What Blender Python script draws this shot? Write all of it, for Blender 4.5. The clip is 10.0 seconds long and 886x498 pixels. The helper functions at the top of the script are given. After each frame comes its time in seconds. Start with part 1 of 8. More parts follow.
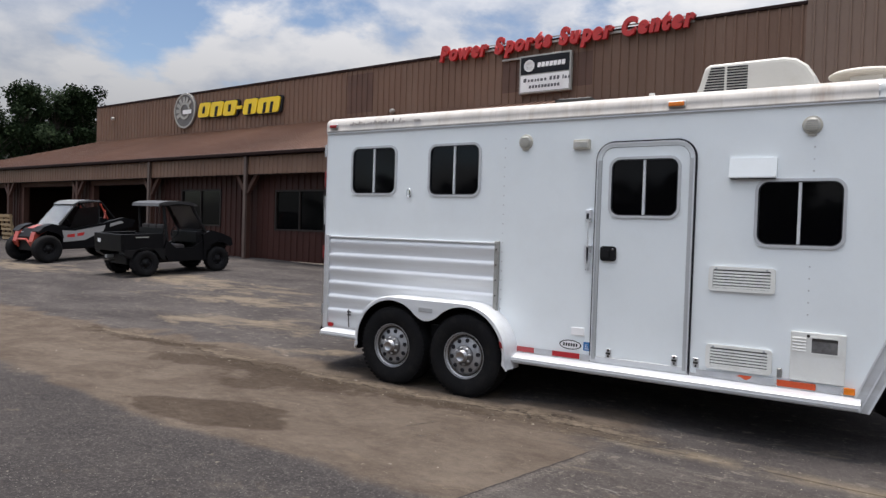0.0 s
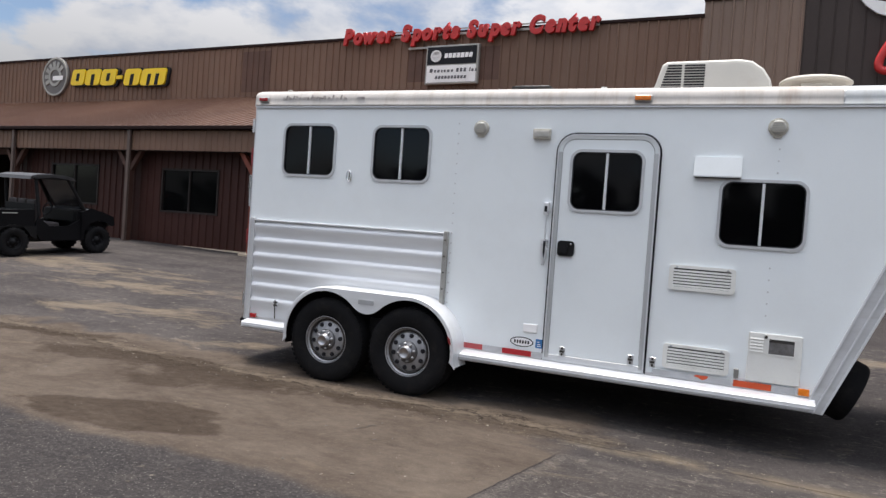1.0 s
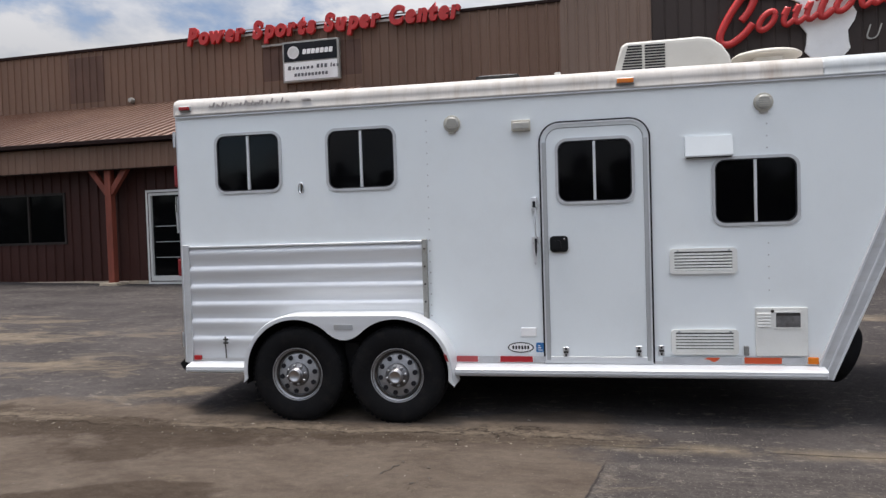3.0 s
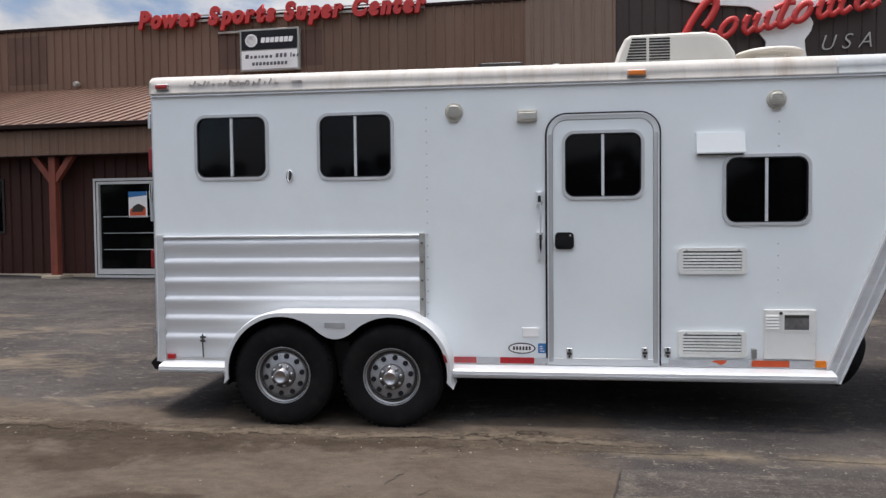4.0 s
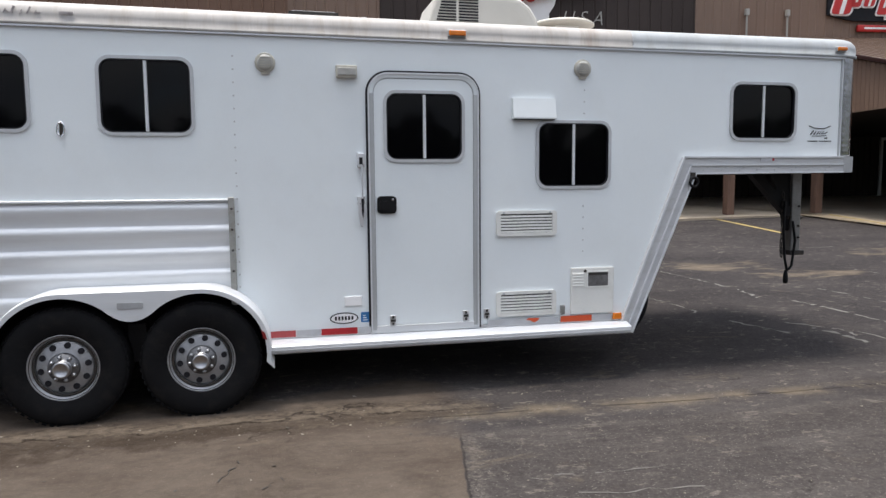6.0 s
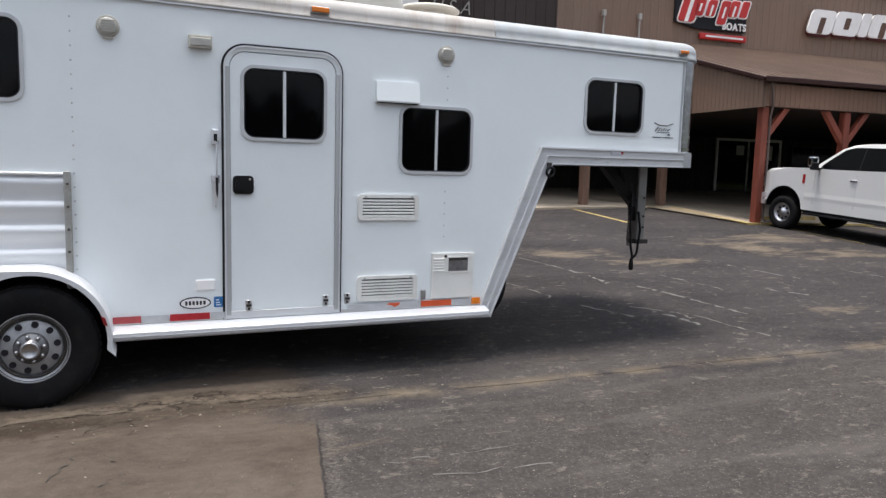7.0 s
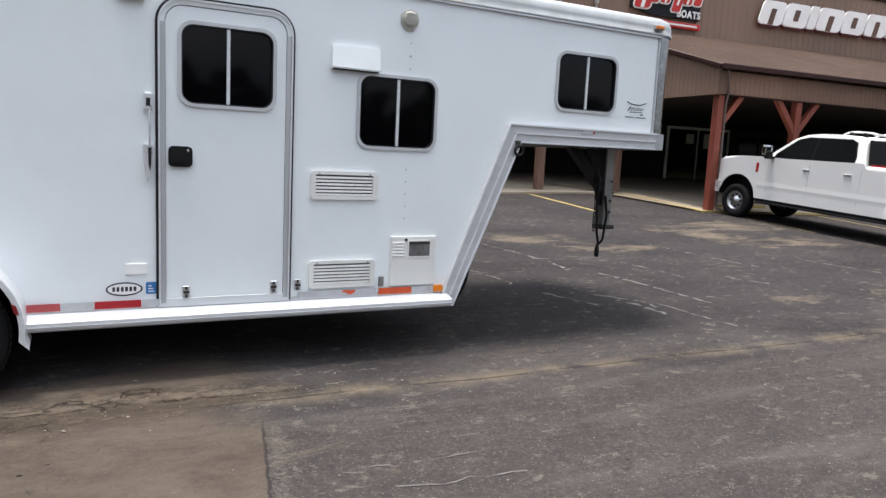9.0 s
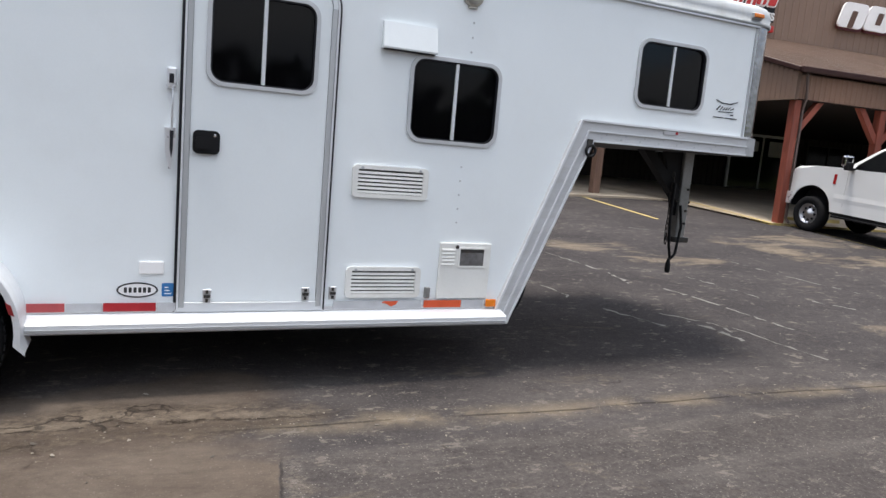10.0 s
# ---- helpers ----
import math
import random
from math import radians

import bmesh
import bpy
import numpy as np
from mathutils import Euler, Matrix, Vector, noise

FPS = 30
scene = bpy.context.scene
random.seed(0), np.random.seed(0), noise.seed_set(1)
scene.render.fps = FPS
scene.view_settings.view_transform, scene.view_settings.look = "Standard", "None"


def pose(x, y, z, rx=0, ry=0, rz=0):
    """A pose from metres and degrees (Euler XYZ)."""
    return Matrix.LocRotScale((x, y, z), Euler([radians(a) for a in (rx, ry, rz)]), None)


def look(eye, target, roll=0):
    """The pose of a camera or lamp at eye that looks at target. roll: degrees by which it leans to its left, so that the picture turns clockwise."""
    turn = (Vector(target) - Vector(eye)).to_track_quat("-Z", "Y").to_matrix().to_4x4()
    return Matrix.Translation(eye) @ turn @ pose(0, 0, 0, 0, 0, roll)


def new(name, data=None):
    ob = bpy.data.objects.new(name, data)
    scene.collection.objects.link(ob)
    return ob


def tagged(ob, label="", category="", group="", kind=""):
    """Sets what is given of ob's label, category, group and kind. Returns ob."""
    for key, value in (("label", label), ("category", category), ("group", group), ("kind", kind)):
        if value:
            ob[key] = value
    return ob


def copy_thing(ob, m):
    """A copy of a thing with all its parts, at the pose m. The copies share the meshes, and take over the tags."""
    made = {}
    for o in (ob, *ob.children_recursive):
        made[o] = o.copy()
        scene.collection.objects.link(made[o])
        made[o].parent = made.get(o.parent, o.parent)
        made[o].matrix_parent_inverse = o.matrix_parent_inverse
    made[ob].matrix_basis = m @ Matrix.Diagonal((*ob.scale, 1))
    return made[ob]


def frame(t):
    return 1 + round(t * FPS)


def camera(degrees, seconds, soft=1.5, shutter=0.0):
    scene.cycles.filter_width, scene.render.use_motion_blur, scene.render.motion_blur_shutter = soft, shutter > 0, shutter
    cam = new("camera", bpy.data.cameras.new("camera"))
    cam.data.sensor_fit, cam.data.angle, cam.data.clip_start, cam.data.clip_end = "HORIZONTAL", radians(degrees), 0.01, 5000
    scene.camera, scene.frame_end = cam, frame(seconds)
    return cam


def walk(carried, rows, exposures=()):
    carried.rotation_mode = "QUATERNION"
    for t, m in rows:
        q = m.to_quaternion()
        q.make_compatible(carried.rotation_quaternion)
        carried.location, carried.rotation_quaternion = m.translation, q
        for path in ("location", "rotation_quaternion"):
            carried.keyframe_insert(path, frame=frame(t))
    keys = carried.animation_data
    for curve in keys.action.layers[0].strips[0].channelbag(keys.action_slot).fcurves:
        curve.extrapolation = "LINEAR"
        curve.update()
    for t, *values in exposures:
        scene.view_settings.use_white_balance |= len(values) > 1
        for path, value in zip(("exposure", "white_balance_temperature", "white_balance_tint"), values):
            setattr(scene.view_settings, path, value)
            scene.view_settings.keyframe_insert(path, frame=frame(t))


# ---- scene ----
cam = camera(64.0, 10.0, soft=1.42)
PATH = [
    (0, (5.681, -6.091, 1.552), (4.575, -4.425, 1.505), 1.85),
    (0.2, (5.515, -6.078, 1.541), (4.326, -4.469, 1.529), -0.10),
    (0.3, (5.421, -6.053, 1.531), (4.227, -4.449, 1.557), 0.20),
    (0.5, (5.298, -6.054, 1.525), (4.081, -4.467, 1.492), 1.89),
    (0.8, (5.083, -6.042, 1.507), (4.032, -4.344, 1.401), 3.60),
    (1, (4.936, -6.027, 1.495), (4.123, -4.200, 1.441), 4.09),
    (1.2, (4.805, -6.033, 1.513), (4.173, -4.135, 1.504), 3.45),
    (1.5, (4.601, -6.022, 1.540), (4.070, -4.096, 1.440), 2.19),
    (1.7, (4.459, -5.995, 1.555), (3.940, -4.065, 1.466), 0.35),
    (2, (4.236, -5.925, 1.575), (3.627, -4.020, 1.571), -1.39),
    (2.2, (4.110, -5.948, 1.569), (3.513, -4.039, 1.540), -0.28),
    (2.5, (3.906, -5.925, 1.556), (3.440, -3.981, 1.606), 0.43),
    (2.7, (3.796, -5.924, 1.569), (3.377, -3.969, 1.554), -1.21),
    (3.8, (3.277, -5.672, 1.588), (2.943, -3.703, 1.491), -1.04),
    (4, (3.173, -5.652, 1.547), (2.921, -3.669, 1.478), -0.59),
    (4.2, (3.067, -5.673, 1.540), (2.926, -3.680, 1.447), 0.86),
    (4.5, (2.911, -5.621, 1.532), (2.808, -3.630, 1.372), 0.28),
    (4.8, (2.847, -5.525, 1.568), (2.759, -3.547, 1.288), -1.70),
    (5, (2.809, -5.437, 1.595), (2.693, -3.449, 1.408), -2.05),
    (5.2, (2.769, -5.420, 1.602), (2.667, -3.439, 1.351), -1.07),
    (5.5, (2.718, -5.351, 1.614), (2.840, -3.366, 1.402), 0.67),
    (5.8, (2.667, -5.351, 1.599), (2.982, -3.385, 1.413), -0.24),
    (6, (2.632, -5.342, 1.589), (3.076, -3.401, 1.397), -0.46),
    (6.2, (2.652, -5.340, 1.551), (3.148, -3.413, 1.359), 0.84),
    (7.3, (2.693, -5.309, 1.585), (3.627, -3.555, 1.357), 1.05),
    (7.5, (2.703, -5.329, 1.574), (3.704, -3.610, 1.360), 0.62),
    (7.8, (2.721, -5.317, 1.552), (3.712, -3.598, 1.298), -0.00),
    (8, (2.735, -5.306, 1.538), (3.660, -3.553, 1.270), 0.88),
    (8.2, (2.755, -5.257, 1.536), (3.583, -3.455, 1.269), 0.72),
    (8.5, (2.786, -5.181, 1.533), (3.503, -3.340, 1.225), 1.24),
    (8.8, (2.787, -4.994, 1.524), (3.583, -3.188, 1.204), 2.17),
    (9, (2.792, -4.867, 1.519), (3.718, -3.115, 1.249), 2.81),
    (9.2, (2.817, -4.766, 1.507), (3.770, -3.032, 1.213), 2.69),
    (9.5, (2.870, -4.603, 1.491), (3.795, -2.856, 1.187), 1.01),
    (9.8, (2.963, -4.397, 1.498), (3.714, -2.565, 1.214), 1.54),
    (10, (3.032, -4.255, 1.503), (3.842, -2.448, 1.217), 4.99),
]
walk(cam, [(t, look(eye, target, roll)) for t, eye, target, roll in PATH], [(0.0, 0.84, 6720, 13), (1.5, 0.86, 6720, 13), (2.5, 0.74, 6700, 13), (4.5, 0.74, 6740, 13), (5.5, 0.79, 6660, 12), (6.2, 0.78, 6620, 12), (7.5, 0.86, 6620, 12), (10.0, 1.05, 6610, 12)])

# ---------------------------------------------------------------- world, sun
SUN_AZ = Vector((-0.13, 0.015, 1.0)).normalized()      # towards the sun
world = bpy.data.worlds.new("sky")
scene.world = world
world.use_nodes = True
wn, wl = world.node_tree.nodes, world.node_tree.links
wn.clear()
w_out = wn.new("ShaderNodeOutputWorld")
w_bg = wn.new("ShaderNodeBackground")
w_bg.inputs["Strength"].default_value = 0.135
w_sky = wn.new("ShaderNodeTexSky")
w_sky.sky_type = "NISHITA"
w_sky.sun_disc = False
w_sky.sun_elevation = math.asin(SUN_AZ.z)
w_sky.sun_rotation = math.atan2(SUN_AZ.x, SUN_AZ.y)
w_sky.altitude, w_sky.dust_density, w_sky.air_density, w_sky.ozone_density = 200, 0.6, 1.0, 1.5
w_tc = wn.new("ShaderNodeTexCoord")
w_sep = wn.new("ShaderNodeSeparateXYZ")
wl.new(w_tc.outputs["Generated"], w_sep.inputs[0])


def wmath(op, a, b=None, c=None):
    n = wn.new("ShaderNodeMath")
    n.operation = op
    for i, v in enumerate((a, b, c)):
        if v is None:
            continue
        if isinstance(v, (int, float)):
            n.inputs[i].default_value = v
        else:
            wl.new(v, n.inputs[i])
    return n.outputs[0]


# heaped clouds, a little flattened
w_vec = wn.new("ShaderNodeCombineXYZ")
wl.new(w_sep.outputs[0], w_vec.inputs[0])
wl.new(w_sep.outputs[1], w_vec.inputs[1])
wl.new(wmath("MULTIPLY", w_sep.outputs[2], 1.9), w_vec.inputs[2])
w_n1 = wn.new("ShaderNodeTexNoise")
w_n1.inputs["Scale"].default_value, w_n1.inputs["Detail"].default_value = 3.1, 10
w_n1.inputs["Roughness"].default_value, w_n1.inputs["Distortion"].default_value = 0.56, 0.1
wl.new(w_vec.outputs[0], w_n1.inputs["Vector"])
w_ramp = wn.new("ShaderNodeValToRGB")
w_ramp.color_ramp.elements[0].position, w_ramp.color_ramp.elements[1].position = 0.405, 0.485
wl.new(w_n1.outputs["Fac"], w_ramp.inputs["Fac"])
# the side of each heap that faces the sun is brighter
w_off = wn.new("ShaderNodeVectorMath")
w_off.operation = "ADD"
w_off.inputs[1].default_value = SUN_AZ * 0.07
wl.new(w_vec.outputs[0], w_off.inputs[0])
w_n2 = wn.new("ShaderNodeTexNoise")
w_n2.inputs["Scale"].default_value, w_n2.inputs["Detail"].default_value = 3.1, 10
w_n2.inputs["Roughness"].default_value, w_n2.inputs["Distortion"].default_value = 0.56, 0.1
wl.new(w_off.outputs[0], w_n2.inputs["Vector"])
w_lit = wmath("MULTIPLY_ADD", wmath("SUBTRACT", w_n1.outputs["Fac"], w_n2.outputs["Fac"]), 4.5, 0.52)
w_shade = wn.new("ShaderNodeValToRGB")
w_shade.color_ramp.elements[0].position, w_shade.color_ramp.elements[1].position = 0.12, 0.85
w_shade.color_ramp.elements[0].color = (1.0, 1.15, 1.4, 1)
w_shade.color_ramp.elements[1].color = (1.75, 1.8, 1.86, 1)
wl.new(w_lit, w_shade.inputs["Fac"])
# a clouded sky is brighter overhead than at the horizon
w_high = wn.new("ShaderNodeVectorMath")
w_high.operation = "SCALE"
wl.new(w_shade.outputs[0], w_high.inputs[0])
w_up = wmath("MAXIMUM", w_sep.outputs[2], 0.0)
wl.new(wmath("MULTIPLY_ADD", w_up, wmath("MULTIPLY_ADD", w_up, 4.0, 4.3), 0.43), w_high.inputs["Scale"])
w_gain = wn.new("ShaderNodeVectorMath")
w_gain.operation = "SCALE"
w_gain.inputs["Scale"].default_value = 0.5
wl.new(w_sky.outputs[0], w_gain.inputs[0])
w_mix = wn.new("ShaderNodeMix")
w_mix.data_type = "RGBA"
wl.new(wmath("MULTIPLY", w_ramp.outputs[0], 0.93), w_mix.inputs[0])
wl.new(w_gain.outputs[0], w_mix.inputs[6])
wl.new(w_high.outputs[0], w_mix.inputs[7])
wl.new(w_mix.outputs[2], w_bg.inputs["Color"])
wl.new(w_bg.outputs[0], w_out.inputs[0])

sun_data = bpy.data.lights.new("sun", "SUN")
sun_data.energy, sun_data.angle, sun_data.color = 2.5, radians(15.0), (1.0, 0.95, 0.87)
sun = new("sun", sun_data)
sun.matrix_world = look(SUN_AZ * 60, (0, 0, 0))


# ---------------------------------------------------------------- materials
def nodes_of(name):
    m = bpy.data.materials.new(name)
    m.use_nodes = True
    t = m.node_tree
    return m, t, t.nodes["Principled BSDF"]


class Net:
    """Short hand for wiring shader nodes."""

    def __init__(self, tree):
        self.t, self.n, self.l = tree, tree.nodes, tree.links

    def put(self, socket, v):
        if hasattr(v, "is_output"):
            self.l.new(v, socket)
        else:
            socket.default_value = v

    def math(self, op, a, b=None, c=None, clamp=False):
        n = self.n.new("ShaderNodeMath")
        n.operation, n.use_clamp = op, clamp
        for i, v in enumerate((a, b, c)):
            if v is not None:
                self.put(n.inputs[i], v)
        return n.outputs[0]

    def noise(self, vec, scale, detail=4, rough=0.55, dist=0.0):
        n = self.n.new("ShaderNodeTexNoise")
        self.l.new(vec, n.inputs["Vector"])
        n.inputs["Scale"].default_value, n.inputs["Detail"].default_value = scale, detail
        n.inputs["Roughness"].default_value, n.inputs["Distortion"].default_value = rough, dist
        return n.outputs["Fac"]

    def ramp(self, fac, a, b, ca=(0, 0, 0, 1), cb=(1, 1, 1, 1)):
        if (ca, cb) in (((0, 0, 0, 1), (1, 1, 1, 1)), ((1, 1, 1, 1), (0, 0, 0, 1))):
            n = self.n.new("ShaderNodeMapRange")
            for i, v in enumerate((a, b, ca[0], cb[0])):
                n.inputs[i + 1].default_value = v
            self.l.new(fac, n.inputs[0])
            return n.outputs[0]
        n = self.n.new("ShaderNodeValToRGB")
        e = n.color_ramp.elements
        e[0].position, e[1].position, e[0].color, e[1].color = a, b, ca, cb
        self.l.new(fac, n.inputs[0])
        return n.outputs[0]

    def mix(self, fac, a, b, blend="MIX"):
        n = self.n.new("ShaderNodeMix")
        n.data_type, n.blend_type = "RGBA", blend
        self.put(n.inputs[0], fac)
        self.put(n.inputs[6], a)
        self.put(n.inputs[7], b)
        return n.outputs[2]

    def coords(self, kind="Object"):
        return self.n.new("ShaderNodeTexCoord").outputs[kind]

    def scaled(self, vec, s):
        n = self.n.new("ShaderNodeMapping")
        n.inputs["Scale"].default_value = s
        self.l.new(vec, n.inputs["Vector"])
        return n.outputs[0]

    def bump(self, height, strength, dist=0.01):
        n = self.n.new("ShaderNodeBump")
        n.inputs["Strength"].default_value, n.inputs["Distance"].default_value = strength, dist
        self.l.new(height, n.inputs["Height"])
        return n.outputs[0]


def rgba(c, k=1.0):
    return (min(1, c[0] * k), min(1, c[1] * k), min(1, c[2] * k), 1)


def surface(name, col, rough=0.5, metal=0.0, var=0.12, scale=1.2, fine=40, bump=0.08, rvar=0.1, coat=0.0, stretch=(1, 1, 1), dirt=None, dirt_amount=0.0, spec=0.5):
    """A painted, plastic or metal surface: broad and fine variation of colour, gloss and relief; dirt: a second colour in drifts."""
    m, t, p = nodes_of(name)
    k = Net(t)
    v = k.scaled(k.coords(), stretch)
    broad, grain = k.noise(v, scale, 5), k.noise(v, fine, 3)
    c = k.mix(k.ramp(broad, 0.3, 0.7), rgba(col, 1 - var), rgba(col, 1 + var))
    c = k.mix(k.math("MULTIPLY", k.ramp(grain, 0.35, 0.7), var * 1.2), c, rgba(col, 0.6))
    if dirt:
        d = k.math("MULTIPLY", k.ramp(k.noise(v, scale * 2.3, 8, 0.65), 0.5, 0.72), dirt_amount)
        c = k.mix(d, c, rgba(dirt))
    k.put(p.inputs["Base Color"], c)
    p.inputs["Metallic"].default_value = metal
    p.inputs["Specular IOR Level"].default_value = spec
    r = k.math("MULTIPLY_ADD", broad, rvar * 2, rough - rvar, clamp=True)
    k.put(p.inputs["Roughness"], r)
    if coat:
        p.inputs["Coat Weight"].default_value, p.inputs["Coat Roughness"].default_value = coat, 0.08
    if bump:
        k.put(p.inputs["Normal"], k.bump(grain, bump, 0.004))
    return m


def tinted_glass(name, tint, rough=0.03, spec=0.5, ior=1.45):
    m, t, p = nodes_of(name)
    k = Net(t)
    p.inputs["Base Color"].default_value = rgba(tint)
    p.inputs["Transmission Weight"].default_value = 0.85
    p.inputs["IOR"].default_value = ior
    p.inputs["Specular IOR Level"].default_value = spec
    d = k.noise(k.coords(), 5, 3)
    k.put(p.inputs["Roughness"], k.math("MULTIPLY_ADD", d, 0.06, rough))
    return m


WHITE = surface("trailer_white_paint", (0.815, 0.86, 0.875), 0.32, 0, 0.03, 0.7, 90, 0.03, 0.06, 0.25, dirt=(0.5, 0.49, 0.46), dirt_amount=0.10)
DOORWHITE = surface("door_white_paint", (0.785, 0.83, 0.845), 0.35, 0, 0.03, 0.9, 90, 0.03, 0.06, 0.2, dirt=(0.5, 0.5, 0.47), dirt_amount=0.08)
ALU = surface("brushed_aluminium", (0.72, 0.73, 0.75), 0.38, 0.85, 0.08, 2, 60, 0.06, 0.1, stretch=(0.3, 6, 6), dirt=(0.42, 0.4, 0.37), dirt_amount=0.25)
WINDOWALU = surface("window_clamp_ring", (0.56, 0.575, 0.59), 0.42, 0.3, 0.08, 3, 60, 0.05, 0.08, dirt=(0.4, 0.38, 0.35), dirt_amount=0.25)
HANDLEBRIGHT = surface("bright_handle_plating", (0.78, 0.79, 0.81), 0.28, 0.55, 0.08, 8, 60, 0.02, 0.05)
SHROUD = surface("shroud_cream_plastic", (0.55, 0.54, 0.50), 0.55, 0, 0.05, 2, 60, 0.05, dirt=(0.38, 0.34, 0.29), dirt_amount=0.3)
RIBALU = surface("bright_mill_aluminium", (0.70, 0.72, 0.74), 0.42, 0.25, 0.05, 2, 60, 0.04, 0.08, stretch=(0.3, 6, 6), dirt=(0.5, 0.48, 0.45), dirt_amount=0.2)
ALUMID = surface("folded_aluminium_channel", (0.56, 0.57, 0.58), 0.5, 0.25, 0.08, 2, 60, 0.05, 0.1, stretch=(0.5, 4, 4), dirt=(0.38, 0.36, 0.33), dirt_amount=0.35)
RAILGREY = surface("bare_grey_rail", (0.41, 0.435, 0.45), 0.55, 0.1, 0.1, 2, 50, 0.08, 0.1, stretch=(2, 0.5, 0.5), dirt=(0.3, 0.28, 0.25), dirt_amount=0.4, spec=0.3)
ALUDULL = surface("dull_aluminium", (0.46, 0.475, 0.49), 0.5, 0.5, 0.1, 2, 50, 0.08, 0.1, dirt=(0.35, 0.34, 0.31), dirt_amount=0.4)
CHROME = surface("chrome", (0.8, 0.8, 0.82), 0.12, 1.0, 0.05, 4, 60, 0.0, 0.05)
POLISHED = surface("polished_corner_sheet", (0.45, 0.46, 0.48), 0.14, 1.0, 0.3, 6, 30, 0.9, 0.06)
HUBCHROME = surface("scuffed_hub_chrome", (0.46, 0.46, 0.475), 0.36, 1.0, 0.15, 8, 60, 0.1, 0.08)
HUBDARK = surface("dull_hub_ring", (0.16, 0.16, 0.165), 0.4, 0.7, 0.15, 8, 60, 0.1, 0.08)
GALV = surface("galvanised_post", (0.36, 0.36, 0.34), 0.6, 0.4, 0.2, 5, 60, 0.15, 0.1, dirt=(0.2, 0.17, 0.13), dirt_amount=0.5)
SCREENGREY = surface("sooty_wire_screen", (0.17, 0.165, 0.165), 0.6, 0.3, 0.3, 14, 90, 0.3, 0.1, dirt=(0.07, 0.06, 0.05), dirt_amount=0.5)
RAILWHITE = surface("weathered_white_rail", (0.47, 0.452, 0.432), 0.6, 0.0, 0.12, 1.5, 40, 0.06, 0.1, stretch=(2.2, 0.5, 0.5), dirt=(0.30, 0.235, 0.185), dirt_amount=0.6, spec=0.3)
RUBBER = surface("tyre_rubber", (0.008, 0.008, 0.009), 0.85, 0, 0.25, 4, 70, 0.2, 0.1, dirt=(0.035, 0.03, 0.026), dirt_amount=0.3, spec=0.15)
GASKET = surface("black_gasket", (0.012, 0.012, 0.016), 0.55, 0, 0.1, 5, 60, 0.05, spec=0.3)
GASKETFLAT = surface("matt_black_under_fender", (0.006, 0.005, 0.006), 0.9, 0, 0.2, 6, 60, 0.2, spec=0.05)
BLACKP = surface("black_plastic", (0.009, 0.009, 0.010), 0.5, 0, 0.2, 6, 80, 0.1, spec=0.2)
CREAM = surface("cream_plastic", (0.76, 0.76, 0.725), 0.5, 0, 0.05, 2, 60, 0.05, dirt=(0.4, 0.36, 0.3), dirt_amount=0.3)
DOMETAN = surface("aged_tan_plastic", (0.56, 0.53, 0.47), 0.55, 0, 0.06, 2, 60, 0.05, dirt=(0.36, 0.31, 0.25), dirt_amount=0.4)
LENSGREY = surface("aged_lamp_lens", (0.42, 0.415, 0.385), 0.35, 0, 0.15, 12, 90, 0.1)
TAPEPINK = surface("sun_faded_red_tape", (0.46, 0.08, 0.085), 0.45, 0, 0.2, 12, 120, 0.1)
LAMPAGED = surface("weathered_lamp_housing", (0.50, 0.48, 0.42), 0.5, 0, 0.15, 8, 70, 0.1, dirt=(0.2, 0.18, 0.14), dirt_amount=0.4)
JAMB = surface("grey_door_jamb", (0.50, 0.515, 0.525), 0.4, 0.35, 0.08, 3, 60, 0.04, 0.08, stretch=(4, 4, 0.4))
TAILRED = surface("dark_red_tail_lens", (0.22, 0.012, 0.015), 0.3, 0, 0.15, 10, 60, 0.05, coat=0.2)
REDLENS = surface("red_lens", (0.36, 0.015, 0.016), 0.25, 0, 0.15, 10, 60, 0.05, coat=0.3)
AMBER = surface("amber_lens", (0.75, 0.2, 0.015), 0.28, 0, 0.1, 10, 60, 0.05, coat=0.3)
TAPERED = surface("red_reflective_tape", (0.40, 0.018, 0.026), 0.4, 0, 0.15, 10, 120, 0.1)
TAPEORANGE = surface("orange_reflective_tape", (0.62, 0.09, 0.03), 0.4, 0, 0.12, 10, 120, 0.1)
TAPEWHITE = surface("silver_reflective_tape", (0.52, 0.53, 0.55), 0.4, 0.2, 0.12, 10, 120, 0.1)
WHEELSTEEL = surface("silver_painted_wheel", (0.36, 0.365, 0.38), 0.38, 0.55, 0.12, 6, 60, 0.08, dirt=(0.2, 0.18, 0.16), dirt_amount=0.35)
WHEELDISC = surface("dusty_silver_disc", (0.37, 0.375, 0.39), 0.45, 0.4, 0.14, 6, 60, 0.08, dirt=(0.18, 0.165, 0.15), dirt_amount=0.4)
DARKSTEEL = surface("dark_steel", (0.05, 0.048, 0.045), 0.6, 0.5, 0.25, 5, 50, 0.15, dirt=(0.14, 0.09, 0.06), dirt_amount=0.4)
JACKGREY = surface("jack_grey_steel", (0.27, 0.27, 0.26), 0.5, 0.5, 0.2, 5, 50, 0.1, dirt=(0.12, 0.1, 0.08), dirt_amount=0.4)
DECALBLACK = surface("black_decal_ink", (0.03, 0.03, 0.033), 0.5, 0, 0.15, 20, 80, 0)
DECALSOFT = surface("faded_black_print", (0.11, 0.11, 0.12), 0.5, 0, 0.15, 20, 80, 0)
